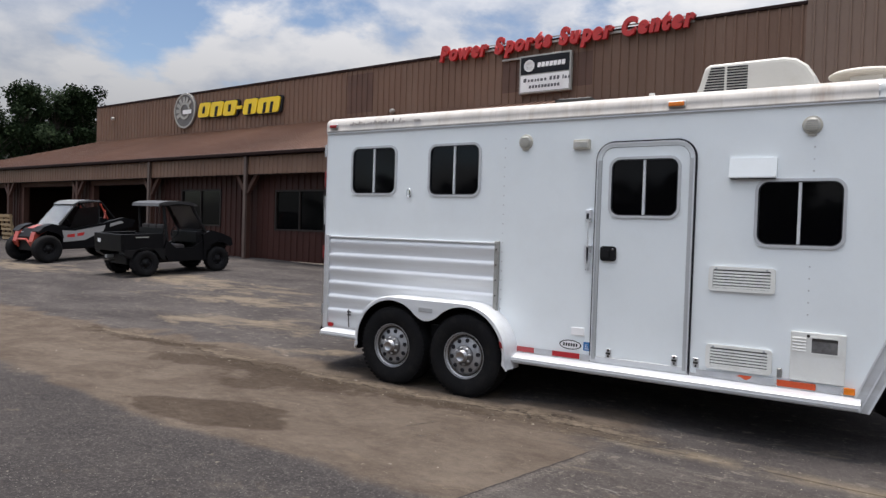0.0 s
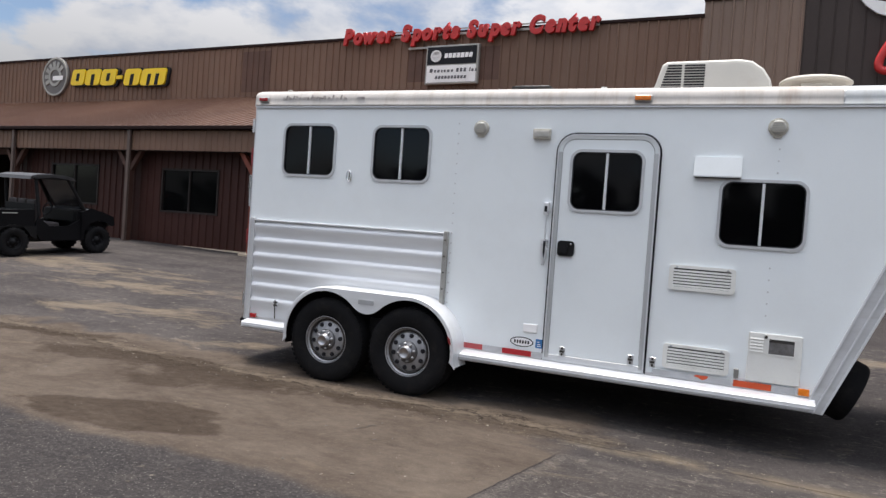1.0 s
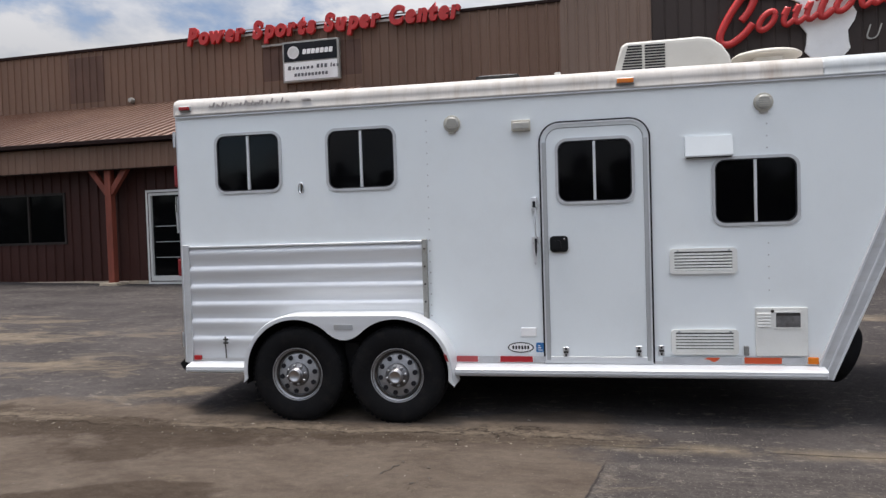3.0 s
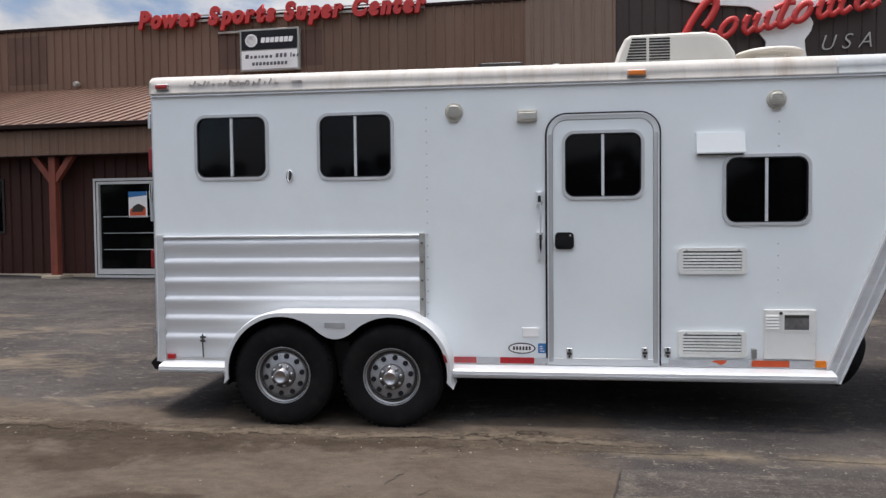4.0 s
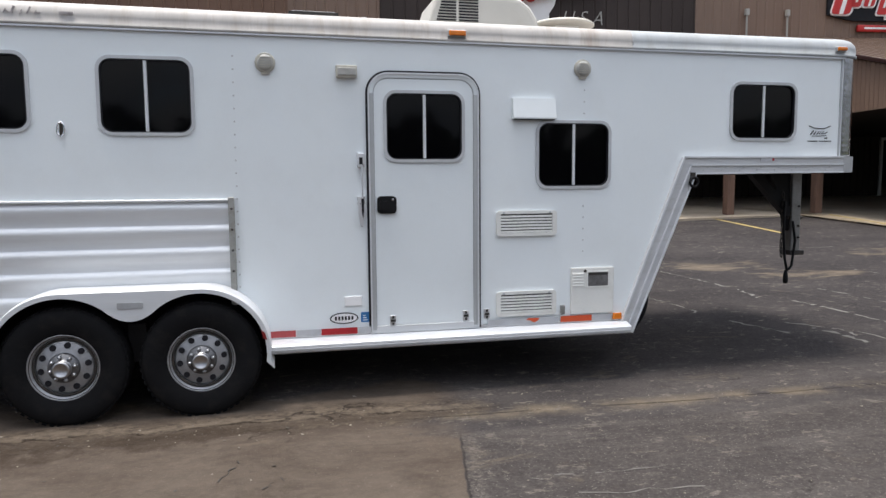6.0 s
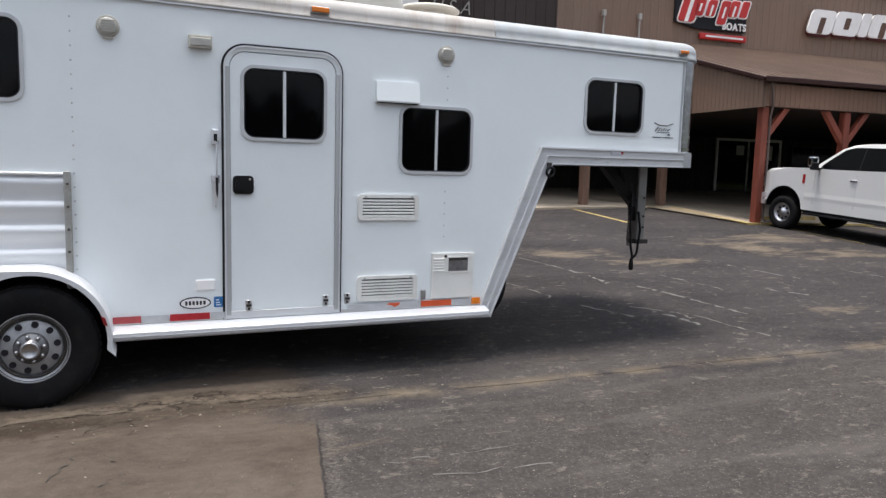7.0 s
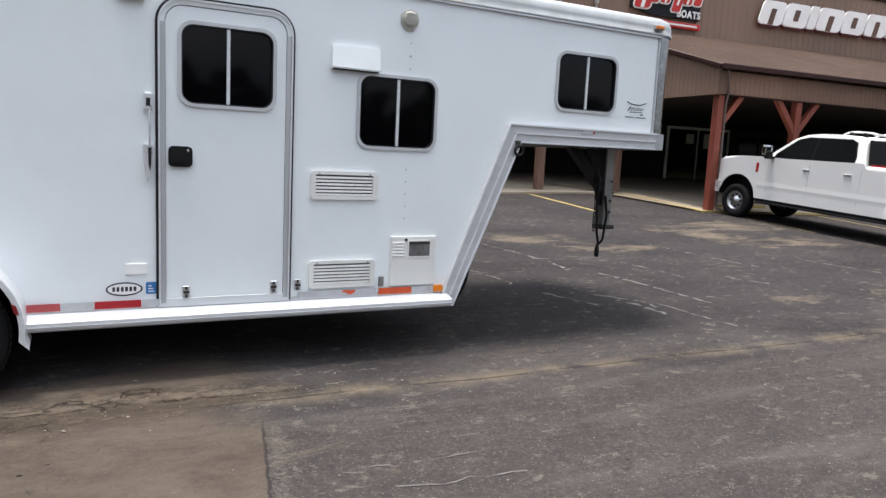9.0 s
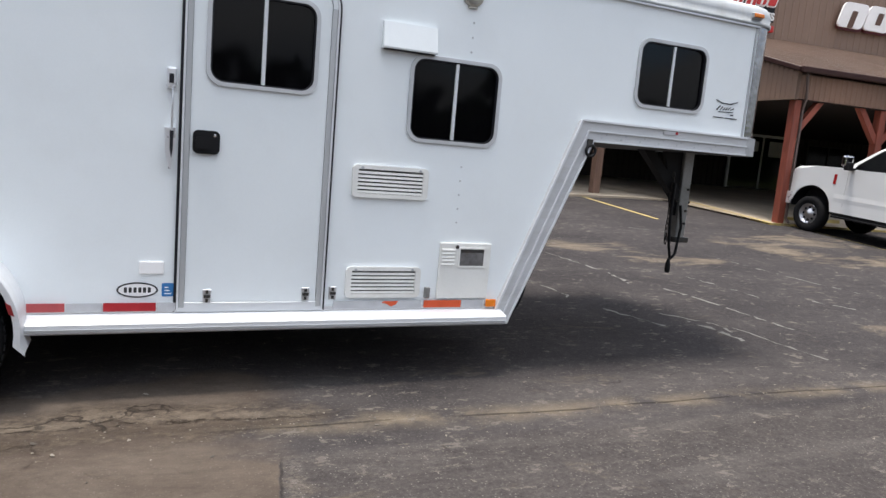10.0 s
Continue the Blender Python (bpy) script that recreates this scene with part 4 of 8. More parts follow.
def build_lower_side(t):
    # ribbed lower side: rounded ribs over a flat sheet
    bm = bmesh.new()
    prof = []
    z, pitch = 0.500, 0.158
    prof.append((0.452, -0.004))
    for i in range(6):
        for a, d in ((0.0, 0.004), (0.030, 0.005), (0.055, 0.010), (0.080, 0.018), (0.102, 0.024), (0.118, 0.025), (0.133, 0.021), (0.145, 0.011), (0.152, 0.005)):
            prof.append((z + i * pitch + a, -d))
    prof.append((z + 6 * pitch + 0.012, -0.004))
    rows = [[bm.verts.new((x, y, zz)) for zz, y in prof] for x in (0.085, 0.8, 1.5, 2.268)]
    for u, v in zip(rows, rows[1:]):
        for i in range(len(prof) - 1):
            bm.faces.new((u[i], v[i], v[i + 1], u[i + 1]))
    part_raw("ribbed_panel", bm, RIBALU, t, "bright ribbed aluminium lower side", smooth=True)
    part("ribbed_panel_cap", boxbm(0.085, -0.03, 1.455, 2.268, -0.002, 1.472, bevel=0.004, segs=1), RIBALU, t)
    post = part("panel_post", boxbm(2.268, -0.045, 0.70, 2.31, -0.002, 1.482, bevel=0.004, segs=1), GALV, t, "dull galvanised end post with bolts")
    for i in range(5):
        part("bolt", lathe(bmesh.new(), [(0.0, -0.051), (0.008, -0.05), (0.009, -0.045)], (2.29, 0, 0.8 + 0.15 * i), "y", 8), DARKSTEEL, post)
    part("rear_post", boxbm(0.025, -0.032, 0.41, 0.085, -0.002, 1.485, bevel=0.004, segs=1), ALUMID, t, "dull aluminium rear post")
    # running board in two lengths
    for x0, x1 in ((0.07, 0.70), (2.53, 5.40)):
        prof = [(0.0, 0.425), (-0.03, 0.42), (-0.11, 0.40), (-0.125, 0.39), (-0.125, 0.345), (-0.112, 0.335), (0.0, 0.335)]
        board = part("running_board", prismbm(prof, "x", x0, x1), RIBALU, t, "bright aluminium running board")
        part("board_lip", boxbm(x0 + 0.01, -0.131, 0.352, x1 - 0.01, -0.125, 0.366), ALUDULL, board)
    part("sill", boxbm(0.09, -0.012, 0.425, 5.40, -0.002, 0.452), ALU, t)
    # reflective tape on the sill
    runs = [(2.535, 2.72, TAPEPINK), (2.72, 2.905, TAPEWHITE), (2.905, 3.18, TAPERED), (3.18, 3.285, TAPEWHITE), (4.21, 4.81, TAPEWHITE),
            (4.825, 5.10, TAPEORANGE), (5.10, 5.27, TAPEWHITE)]
    for a, b, m in runs:
        part("reflective_tape", boxbm(a + 0.002, -0.016, 0.436, b - 0.002, -0.0125, 0.484), m, t)
    part("torn_tape", prismbm([(4.53, 0.470), (4.55, 0.482), (4.645, 0.482), (4.632, 0.462), (4.60, 0.446), (4.585, 0.452), (4.565, 0.464)], "y", -0.0175, -0.0161), TAPEORANGE, t, "torn scrap of orange tape")
    part("front_side_marker", boxbm(5.285, -0.03, 0.437, 5.36, -0.012, 0.49, bevel=0.006), AMBER, t, "small amber side marker")
    part("rear_side_marker", boxbm(0.10, -0.035, 0.435, 0.165, -0.004, 0.478, bevel=0.006), REDLENS, t, "small red side marker")
    # hook bolt low on the ribbed side
    hook = part("tie_hook", boxbm(0.403, -0.042, 0.580, 0.445, -0.020, 0.640, bevel=0.004, segs=1), HANDLEBRIGHT, t, "bright hook plate")
    for z in (0.594, 0.626):
        part("hook_band", boxbm(0.400, -0.046, z - 0.006, 0.448, -0.040, z + 0.006), DARKSTEEL, hook)
    part("hook_rod", tubebm([(0.424, -0.046, 0.652), (0.424, -0.048, 0.6), (0.426, -0.045, 0.5), (0.422, -0.034, 0.455)], 0.006, 6), DARKSTEEL, hook)


def tyre(bm, c, R, w, rim, axis="y", n=40):
    """A tyre with round shoulders, turned about an axis."""
    h = w / 2
    prof = [(rim, -h * 0.78), (rim + 0.02, -h * 0.95), (R * 0.80, -h * 1.02), (R * 0.92, -h * 0.96), (R * 0.975, -h * 0.80), (R, -h * 0.55),
            (R, h * 0.55), (R * 0.975, h * 0.80), (R * 0.92, h * 0.96), (R * 0.80, h * 1.02), (rim + 0.02, h * 0.95), (rim, h * 0.78)]
    lathe(bm, prof, c, axis, n, caps=False)
    return bm


ZW = 0.355                                   # height of the axles


def trailer_wheel(t, x, y, label):
    """A tyre on a grey steel wheel with round vent holes and a chrome hub cap; the face looks to -y."""
    c = (x, y, ZW)
    ty = part_raw("tyre", tyre(bmesh.new(), c, 0.41, 0.245, 0.215), RUBBER, t, label, smooth=True)
    tread = bmesh.new()
    for k in range(52):
        a = 2 * math.pi * k / 52
        m = Matrix.Translation(c) @ Matrix.Rotation(a, 4, "Y")
        for s in (-1, 1):
            r = bmesh.ops.create_cube(tread, size=1.0)
            for v in r["verts"]:
                v.co = m @ Vector((v.co.x * 0.028, s * 0.083 + v.co.y * 0.055, 0.4035 + v.co.z * 0.008))
    part_raw("tread_blocks", tread, RUBBER, ty, kind="stuff")
    f = y - 0.095
    rim = bmesh.new()
    lathe(rim, [(0.217, y + 0.09), (0.210, y - 0.06), (0.226, f - 0.008), (0.230, f - 0.014), (0.222, f - 0.017), (0.212, f + 0.002), (0.208, f + 0.002), (0.204, f + 0.018), (0.192, f + 0.02), (0.186, f + 0.036)], (x, 0, ZW), "y", 48, False)
    wheel = part_raw("wheel_rim", rim, WHEELSTEEL, t, "grey painted steel wheel rim", smooth=True)
    # dished disc with ten round vent holes
    disc = part_raw("wheel_disc", lathe(bmesh.new(), [(0.0, f), (0.104, f), (0.125, f + 0.010), (0.172, f + 0.018), (0.189, f + 0.036)], (x, 0, ZW), "y", 40), WHEELDISC, wheel, "steel disc with round vent holes", smooth=True)
    # dark rings paint the shade in the rim's grooves
    part_raw("rim_groove", lathe(bmesh.new(), [(0.203, f + 0.016), (0.200, f + 0.008), (0.189, f + 0.010), (0.186, f + 0.02)], (x, 0, ZW), "y", 40, False), DARKSTEEL, wheel, smooth=True)
    part_raw("rim_groove", lathe(bmesh.new(), [(0.2185, f - 0.011), (0.2165, f - 0.0125), (0.2135, f - 0.0085)], (x, 0, ZW), "y", 40, False), DARKSTEEL, wheel, smooth=True)
    for h in np.linspace(0.15, 0.15 + 2 * math.pi, 11)[:-1]:
        hx, hz = x + 0.150 * math.cos(h), ZW + 0.150 * math.sin(h)
        part("vent_hole", lathe(bmesh.new(), [(0.0, f + 0.006), (0.0205, f + 0.005), (0.0225, f + 0.03)], (hx, 0, hz), "y", 14), GASKET, disc)
    cap = lathe(bmesh.new(), [(0.103, f + 0.004), (0.101, f - 0.012), (0.092, f - 0.026), (0.064, f - 0.034), (0.058, f - 0.046)], (x, 0, ZW), "y", 28, False)
    hub = part_raw("hub_ring", cap, HUBDARK, wheel, "scuffed dark hub ring", smooth=True)
    part_raw("hub_cap", lathe(bmesh.new(), [(0.060, f - 0.040), (0.059, f - 0.074), (0.052, f - 0.082), (0.043, f - 0.083), (0.040, f - 0.078), (0.0, f - 0.077)], (x, 0, ZW), "y", 24), HUBCHROME, hub, "chrome centre cap", smooth=True)
    for k in range(8):
        a = 2 * math.pi * k / 8 + 0.2
        px, pz = x + 0.080 * math.cos(a), ZW + 0.080 * math.sin(a)
        part_raw("lug_cover", lathe(bmesh.new(), [(0.014, f - 0.02), (0.013, f - 0.042), (0.008, f - 0.049), (0.0, f - 0.05)], (px, 0, pz), "y", 10), HUBCHROME, hub, smooth=True)
    return ty


def build_running_gear(t):
    XA, XB, YW = 1.182, 2.066, -0.115
    for x in (XA, XB):
        trailer_wheel(t, x, YW, "black radial trailer tyre")
    for x in (XA, XB):
        part_raw("far_tyre", tyre(bmesh.new(), (x, TW + 0.115, ZW), 0.41, 0.235, 0.15), RUBBER, t, smooth=True)
        part("axle", tubebm([(x, -0.05, ZW), (x, TW + 0.05, ZW)], 0.05, 10), DARKSTEEL, t)
    # tandem fender: outer lip follows both wheels
    def outline(R):
        pts = []
        for a in np.linspace(186, 90, 16):
            pts.append((XA + R * math.cos(radians(a)), 0.385 + R * math.sin(radians(a))))
        for a in np.linspace(90, -6, 16):
            pts.append((XB + R * math.cos(radians(a)), 0.385 + R * math.sin(radians(a))))
        return pts
    top = outline(0.475)
    top.insert(0, (0.700, 0.285))
    top.append((2.560, 0.27))
    under = []
    R = 0.445
    mid = (XA + XB) / 2
    for a in np.linspace(-8, 66, 12):
        under.append((XB + R * math.cos(radians(a)), 0.385 + R * math.sin(radians(a))))
    for a in np.linspace(66, 126, 10):
        under.append((XB + R * math.cos(radians(a)), 0.385 + R * math.sin(radians(a))))
    # rounded dip between the wheels
    e = (XB + R * math.cos(radians(126)), 0.385 + R * math.sin(radians(126)))
    for f in np.linspace(0.1, 0.9, 9):
        under.append(((1 - f) * e[0] + f * (2 * mid - e[0]), e[1] - 2 * f * (1 - f) * (e[1] - 0.565)))
    for a in np.linspace(54, 114, 10):
        under.append((XA + R * math.cos(radians(a)), 0.385 + R * math.sin(radians(a))))
    for a in np.linspace(114, 188, 12):
        under.append((XA + R * math.cos(radians(a)), 0.385 + R * math.sin(radians(a))))
    face = prismbm(top + under, "y", -0.262, -0.25)
    fender = part("fender", face, RIBALU, t, "polished aluminium tandem fender")
    bm = bmesh.new()
    rows = [[bm.verts.new((x, y, z)) for y in (-0.262, -0.258, -0.24, 0.0)] for x, z in top]
    for (x, z), row in zip(top, rows):
        row[1].co.z, row[1].co.y = z + 0.008, -0.256
        row[2].co.z = z + 0.012
        row[3].co.z = z + 0.012
    for u, v in zip(rows, rows[1:]):
        for i in range(3):
            bm.faces.new((u[i], u[i + 1], v[i + 1], v[i]))
    part_raw("fender_top", bm, RIBALU, fender, smooth=True)
    lin = bmesh.new()
    inner = [(x + (mid - x) * 0.025, z - 0.014) for x, z in top]
    rows = [[lin.verts.new((x, y, z)) for y in (-0.248, 0.003)] for x, z in inner]
    for u, v in zip(rows, rows[1:]):
        lin.faces.new((u[0], u[1], v[1], v[0]))
    # near-black sheet added under the fender to darken its inside
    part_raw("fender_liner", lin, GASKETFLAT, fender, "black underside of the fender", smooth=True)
    part("fender_plate", prismbm(rrect(mid, 0.765, 0.165, 0.042, 0.006), "y", -0.267, -0.261), ALUDULL, fender, "small grey maker's plate")
    part("fender_marker", prismbm([(2.475, 0.55), (2.50, 0.535), (2.515, 0.48), (2.49, 0.492)], "y", -0.268, -0.261), TAILRED, fender, "small dark red marker lamp")
    # near-black plate added over the pale ribbed side to darken the well
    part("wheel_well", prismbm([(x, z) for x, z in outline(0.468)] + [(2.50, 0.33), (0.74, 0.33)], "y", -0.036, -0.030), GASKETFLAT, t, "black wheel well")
    part("spring_hanger", boxbm(mid - 0.06, -0.06, 0.33, mid + 0.06, 0.0, 0.6), BLACKP, t)
    part("frame_rail", boxbm(0.05, 0.15, 0.33, 5.38, 0.22, 0.41), DARKSTEEL, t)
    part("frame_rail", boxbm(0.05, TW - 0.22, 0.33, 5.38, TW - 0.15, 0.41), DARKSTEEL, t)


def build_neck(t):
    # channel that edges the slanted front and the underside of the gooseneck
    band = [(5.318, 0.322), (5.455, 0.315), (6.012, 1.625), (FLAT + 0.01, 1.634), (FLAT + 0.01, 1.772), (5.898, 1.770)]
    channel = part("neck_channel", prismbm(band, "y", -0.03, 0.12), ALUMID, t, "grey aluminium channel under the gooseneck")
    for lane, w in (([(5.323, 0.325), (5.902, 1.767), (FLAT + 0.01, 1.769)], 0.014), ([(5.392, 0.318), (5.962, 1.70), (FLAT + 0.01, 1.704)], 0.011), ([(5.451, 0.318), (6.008, 1.631), (FLAT + 0.01, 1.639)], 0.014)):
        bm = bmesh.new()
        for p, q in zip(lane, lane[1:]):
            strip(bm, p, q, w, -0.042, -0.031)
        part("channel_lip", bm, RIBALU, channel, "bright folded lip")
    for i in range(8):
        x = 6.08 + 0.17 * i
        for dz in (0.0, 0.038):
            part("rivet", lathe(bmesh.new(), [(0.0, -0.036), (0.0045, -0.035), (0.006, -0.031)], (x + dz, 0, 1.658 + dz * 0.6), "y", 8), ALUDULL, channel)
    part("neck_reflector", boxbm(6.62, -0.037, 1.73, 6.73, -0.0305, 1.762), TAPEWHITE, channel)
    part("neck_reflector", boxbm(6.732, -0.037, 1.735, 6.752, -0.0305, 1.757), TAPERED, channel)
    ringm = bmesh.new()
    tube(ringm, [(5.985 + 0.038 * math.cos(a), -0.05, 1.56 + 0.038 * math.sin(a)) for a in np.linspace(0, 2 * math.pi, 19)], 0.011, 8)
    part("socket_ring", ringm, BLACKP, t, "black power socket ring")
    part("socket_bracket", boxbm(5.96, -0.045, 1.585, 6.0, -0.03, 1.64), DARKSTEEL, t)
    # underside of the nose
    part("neck_beam", boxbm(5.98, 0.13, 1.63, 7.45, TW - 0.13, 1.695), DARKSTEEL, t)
    bm = bmesh.new()
    sweep(bm, [(x, y, nx, ny) for x, y, nx, ny in nose_path()[1:-1]], [(0.03, 1.632), (-0.03, 1.634), (-0.03, 1.772), (0.0, 1.775)])
    part_raw("nose_band", bm, ALUDULL, t, "grey aluminium band round the nose", smooth=False)
    # coupler post, chains and plug cable; the landing jack stands behind the slanted front
    post = part("coupler_post", boxbm(7.72, 0.92, 0.83, 7.83, 1.03, 1.66, bevel=0.014), JACKGREY, t, "grey square gooseneck coupler post")
    part("coupler_socket", boxbm(7.70, 0.90, 0.80, 7.87, 1.05, 0.85, bevel=0.01), DARKSTEEL, post)
    part("coupler_pin", tubebm([(7.70, 0.95, 1.18), (7.86, 0.95, 1.18)], 0.014, 8), DARKSTEEL, post)
    for z in (0.98, 1.1, 1.3):
        part("adjuster_bolt", lathe(bmesh.new(), [(0.0, 0.905), (0.011, 0.906), (0.012, 0.92)], (7.8, 0, z), "y", 8), DARKSTEEL, post)
    # black stands for the shade under the nose on this brace
    part("coupler_brace", beam(bmesh.new(), (7.28, 0.98, 1.66), (7.72, 0.98, 1.22), 0.09, 0.09), BLACKP, t, "steel brace, shade under the nose put in its colour")
    part("coupler_gusset", prismbm([(7.50, 1.66), (7.73, 1.66), (7.73, 1.05), (7.69, 1.05)], "y", 0.955, 0.995), BLACKP, t)
    part("landing_jack", boxbm(5.50, 0.80, 0.20, 5.60, 0.90, 0.62, bevel=0.01), DARKSTEEL, t, "dark raised landing jack leg")
    part("jack_foot", boxbm(5.46, 0.76, 0.18, 5.64, 0.94, 0.20), DARKSTEEL, t)
    links = bmesh.new()
    for i in range(14):
        z = 1.42 - 0.047 * i
        m = Matrix.Translation((7.62 + 0.004 * math.sin(i), 0.93, z)) @ Matrix.Rotation(radians(90 * (i % 2)), 4, "Z")
        loop = [m @ Vector((0.014 * math.cos(a), 0, 0.032 * math.sin(a))) for a in np.linspace(0, 2 * math.pi, 11)]
        tube(links, loop, 0.0055, 5)
    part("safety_chain", links, DARKSTEEL, t, "hanging steel safety chain")
    cable = [(7.62, 0.9, 1.35), (7.60, 0.88, 1.05), (7.615, 0.87, 0.78), (7.65, 0.87, 0.645), (7.70, 0.87, 0.70), (7.74, 0.88, 0.95), (7.72, 0.9, 1.15)]
    fine = []
    for a, b in zip(cable, cable[1:]):
        for k in range(4):
            fine.append(Vector(a).lerp(Vector(b), k / 4))
    part_raw("plug_cable", tube(bmesh.new(), fine + [Vector(cable[-1])], 0.013, 8), BLACKP, t, "looped black plug cable", smooth=True)
    part("plug", lathe(bmesh.new(), [(0.02, 0.52), (0.026, 0.55), (0.024, 0.60), (0.012, 0.655)], (7.635, 0.87, 0), "z", 12), BLACKP, t)
    # spare tyre on the slanted front
    bm = tyre(bmesh.new(), (0, 0, 0), 0.25, 0.17, 0.13, "x", 32)
    bmesh.ops.transform(bm, matrix=pose(5.635, 0.45, 0.455, 0, 23, 0), verts=bm.verts)
    part_raw("spare_tyre", bm, RUBBER, t, "black spare tyre behind the slanted front", smooth=True)


def build_fittings(t):
    def marker(x0, x1, z0, z1, y0, y1, m, label):
        base = part("marker_base", boxbm(x0 - 0.006, y0 + 0.016, z0 - 0.006, x1 + 0.006, y1, z1 + 0.006, bevel=0.004, segs=1), ALUDULL, t)
        part("marker_lens", boxbm(x0, y0, z0, x1, y0 + 0.02, z1, bevel=0.008), m, base, label)
    marker(3.905, 4.035, 2.668, 2.705, -0.052, 0.0, AMBER, "amber clearance lamp")
    marker(7.34, 7.43, 2.675, 2.705, -0.05, 0.0, AMBER, "amber clearance lamp")
    marker(0.055, 0.155, 2.672, 2.705, -0.05, 0.0, REDLENS, "red clearance lamp")
    # round outdoor lamps
    for x, z in ((2.555, 2.44), (4.998, 2.463)):
        lamp = part("porch_lamp", lathe(bmesh.new(), [(0.072, 0.0), (0.072, -0.012), (0.066, -0.02), (0.058, -0.02)], (x, 0, z), "y", 28), LAMPAGED, t, "round aged utility lamp")
        part_raw("lamp_lens", lathe(bmesh.new(), [(0.058, -0.014), (0.056, -0.03), (0.04, -0.036), (0.0, -0.038)], (x, 0, z), "y", 28), LENSGREY, lamp, smooth=True)
        for i in range(5):
            part("lamp_rib", boxbm(x - 0.042, -0.041, z - 0.034 + 0.017 * i - 0.002, x + 0.042, -0.034, z - 0.034 + 0.017 * i + 0.002), LAMPAGED, lamp)
        part("lamp_foot", boxbm(x - 0.03, -0.016, z - 0.080, x + 0.03, -0.001, z - 0.068), LAMPAGED, lamp)
    box_lamp = part("lamp_housing", boxbm(3.055, -0.045, 2.347, 3.21, -0.001, 2.435, bevel=0.008), LAMPAGED, t, "square weathered porch lamp")
    part("lamp_cover", boxbm(3.066, -0.052, 2.362, 3.20, -0.044, 2.415, bevel=0.003, segs=1), LENSGREY, box_lamp)
    # range hood flap
    hood = part("vent_hood", prismbm([(0.0, 2.222), (-0.028, 2.222), (-0.052, 2.072), (-0.048, 2.062), (0.0, 2.062)], "x", 4.412, 4.765), DOORWHITE, t, "white plastic range hood flap")
    part("hood_slot", boxbm(4.425, -0.04, 2.055, 4.755, -0.008, 2.0615), GASKET, hood)
    # refrigerator vents: frame and slats
    for z0, z1 in ((1.147, 1.348), (0.506, 0.706)):
        x0, x1 = 4.282, 4.786
        outer, inner = rrect((x0 + x1) / 2, (z0 + z1) / 2, x1 - x0, z1 - z0, 0.03, 4), rrect((x0 + x1) / 2, (z0 + z1) / 2, x1 - x0 - 0.07, z1 - z0 - 0.05, 0.008, 4)
        v = part("fridge_vent", ring(bmesh.new(), outer, inner, -0.022, -0.001), CREAM, t, "cream plastic refrigerator vent")
        # grey backing: the shade in the slat gaps is put into its colour
        part("vent_backing", boxbm(x0 + 0.03, -0.004, z0 + 0.02, x1 - 0.03, -0.001, z1 - 0.02), VENTGAP, v)
        step = (z1 - z0 - 0.056) / 6
        for i in range(6):
            z = z0 + 0.028 + i * step
            part("slat", prismbm([(-0.021, z), (-0.019, z + step * 0.58), (-0.012, z + step * 0.62), (-0.012, z + step * 0.08)], "x", x0 + 0.036, x1 - 0.036), CREAM, v)
        for x in (x0 + 0.06, x1 - 0.06):
            part("vent_screw", lathe(bmesh.new(), [(0.0, -0.026), (0.009, -0.025), (0.01, -0.021)], (x, 0, z1 - 0.018), "y", 8), ALUDULL, v)
    # furnace and water heater door
    x0, x1, z0, z1 = 4.912, 5.29, 0.496, 0.876
    door = part("heater_door", boxbm(x0, -0.02, z0, x1, -0.001, z1, bevel=0.008), CREAM, t, "cream water heater access door")
    part("exhaust_frame", ring(bmesh.new(), rrect(5.147, 0.778, 0.20, 0.135, 0.006, 2), rrect(5.147, 0.778, 0.178, 0.115, 0.004, 2), -0.026, -0.02), CREAM, door)
    part("exhaust_screen", boxbm(5.06, -0.0235, 0.723, 5.235, -0.0205, 0.835), SCREENGREY, door, "dark wire exhaust screen")
    # dark strip paints the shade under the frame's upper edge
    part("exhaust_shade", boxbm(5.06, -0.0245, 0.812, 5.235, -0.0236, 0.835), DARKSTEEL, door)
    for i in range(5):
        part("louvre", prismbm([(-0.027, 0.728 + 0.024 * i), (-0.022, 0.740 + 0.024 * i), (-0.0195, 0.740 + 0.024 * i), (-0.0195, 0.728 + 0.024 * i)], "x", 4.925, 5.02), CREAM, door)
    part("door_lock", lathe(bmesh.new(), [(0.0, -0.027), (0.012, -0.025), (0.013, -0.02)], (5.035, 0, 0.848), "y", 10), DARKSTEEL, door)
    part("drain_catch", boxbm(4.825, -0.03, 0.50, 4.86, -0.001, 0.575, bevel=0.004, segs=1), JACKGREY, t)
    # blank cover, oval model badge, square sticker
    part("blank_cover", boxbm(3.085, -0.012, 0.648, 3.215, -0.001, 0.722, bevel=0.006), SIGNWHITE, t, "small white cover plate")
    oval = [(3.08 + 0.108 * math.cos(a), 0.556 + 0.044 * math.sin(a)) for a in np.linspace(0, 2 * math.pi, 37)[:-1]]
    oval_in = [(3.08 + 0.098 * math.cos(a), 0.556 + 0.036 * math.sin(a)) for a in np.linspace(0, 2 * math.pi, 37)[:-1]]
    badge = part("badge", ring(bmesh.new(), oval, oval_in, -0.0045, -0.001), DECALBLACK, t, "oval black and white model badge")
    part("badge_field", prismbm(oval_in, "y", -0.0035, -0.001), SIGNWHITE, badge)
    for i in range(6):
        part("badge_bar", prismbm(rrect(3.018 + 0.0248 * i, 0.556, 0.016, 0.03, 0.003, 1), "y", -0.0055, -0.0037), DECALBLACK, badge)
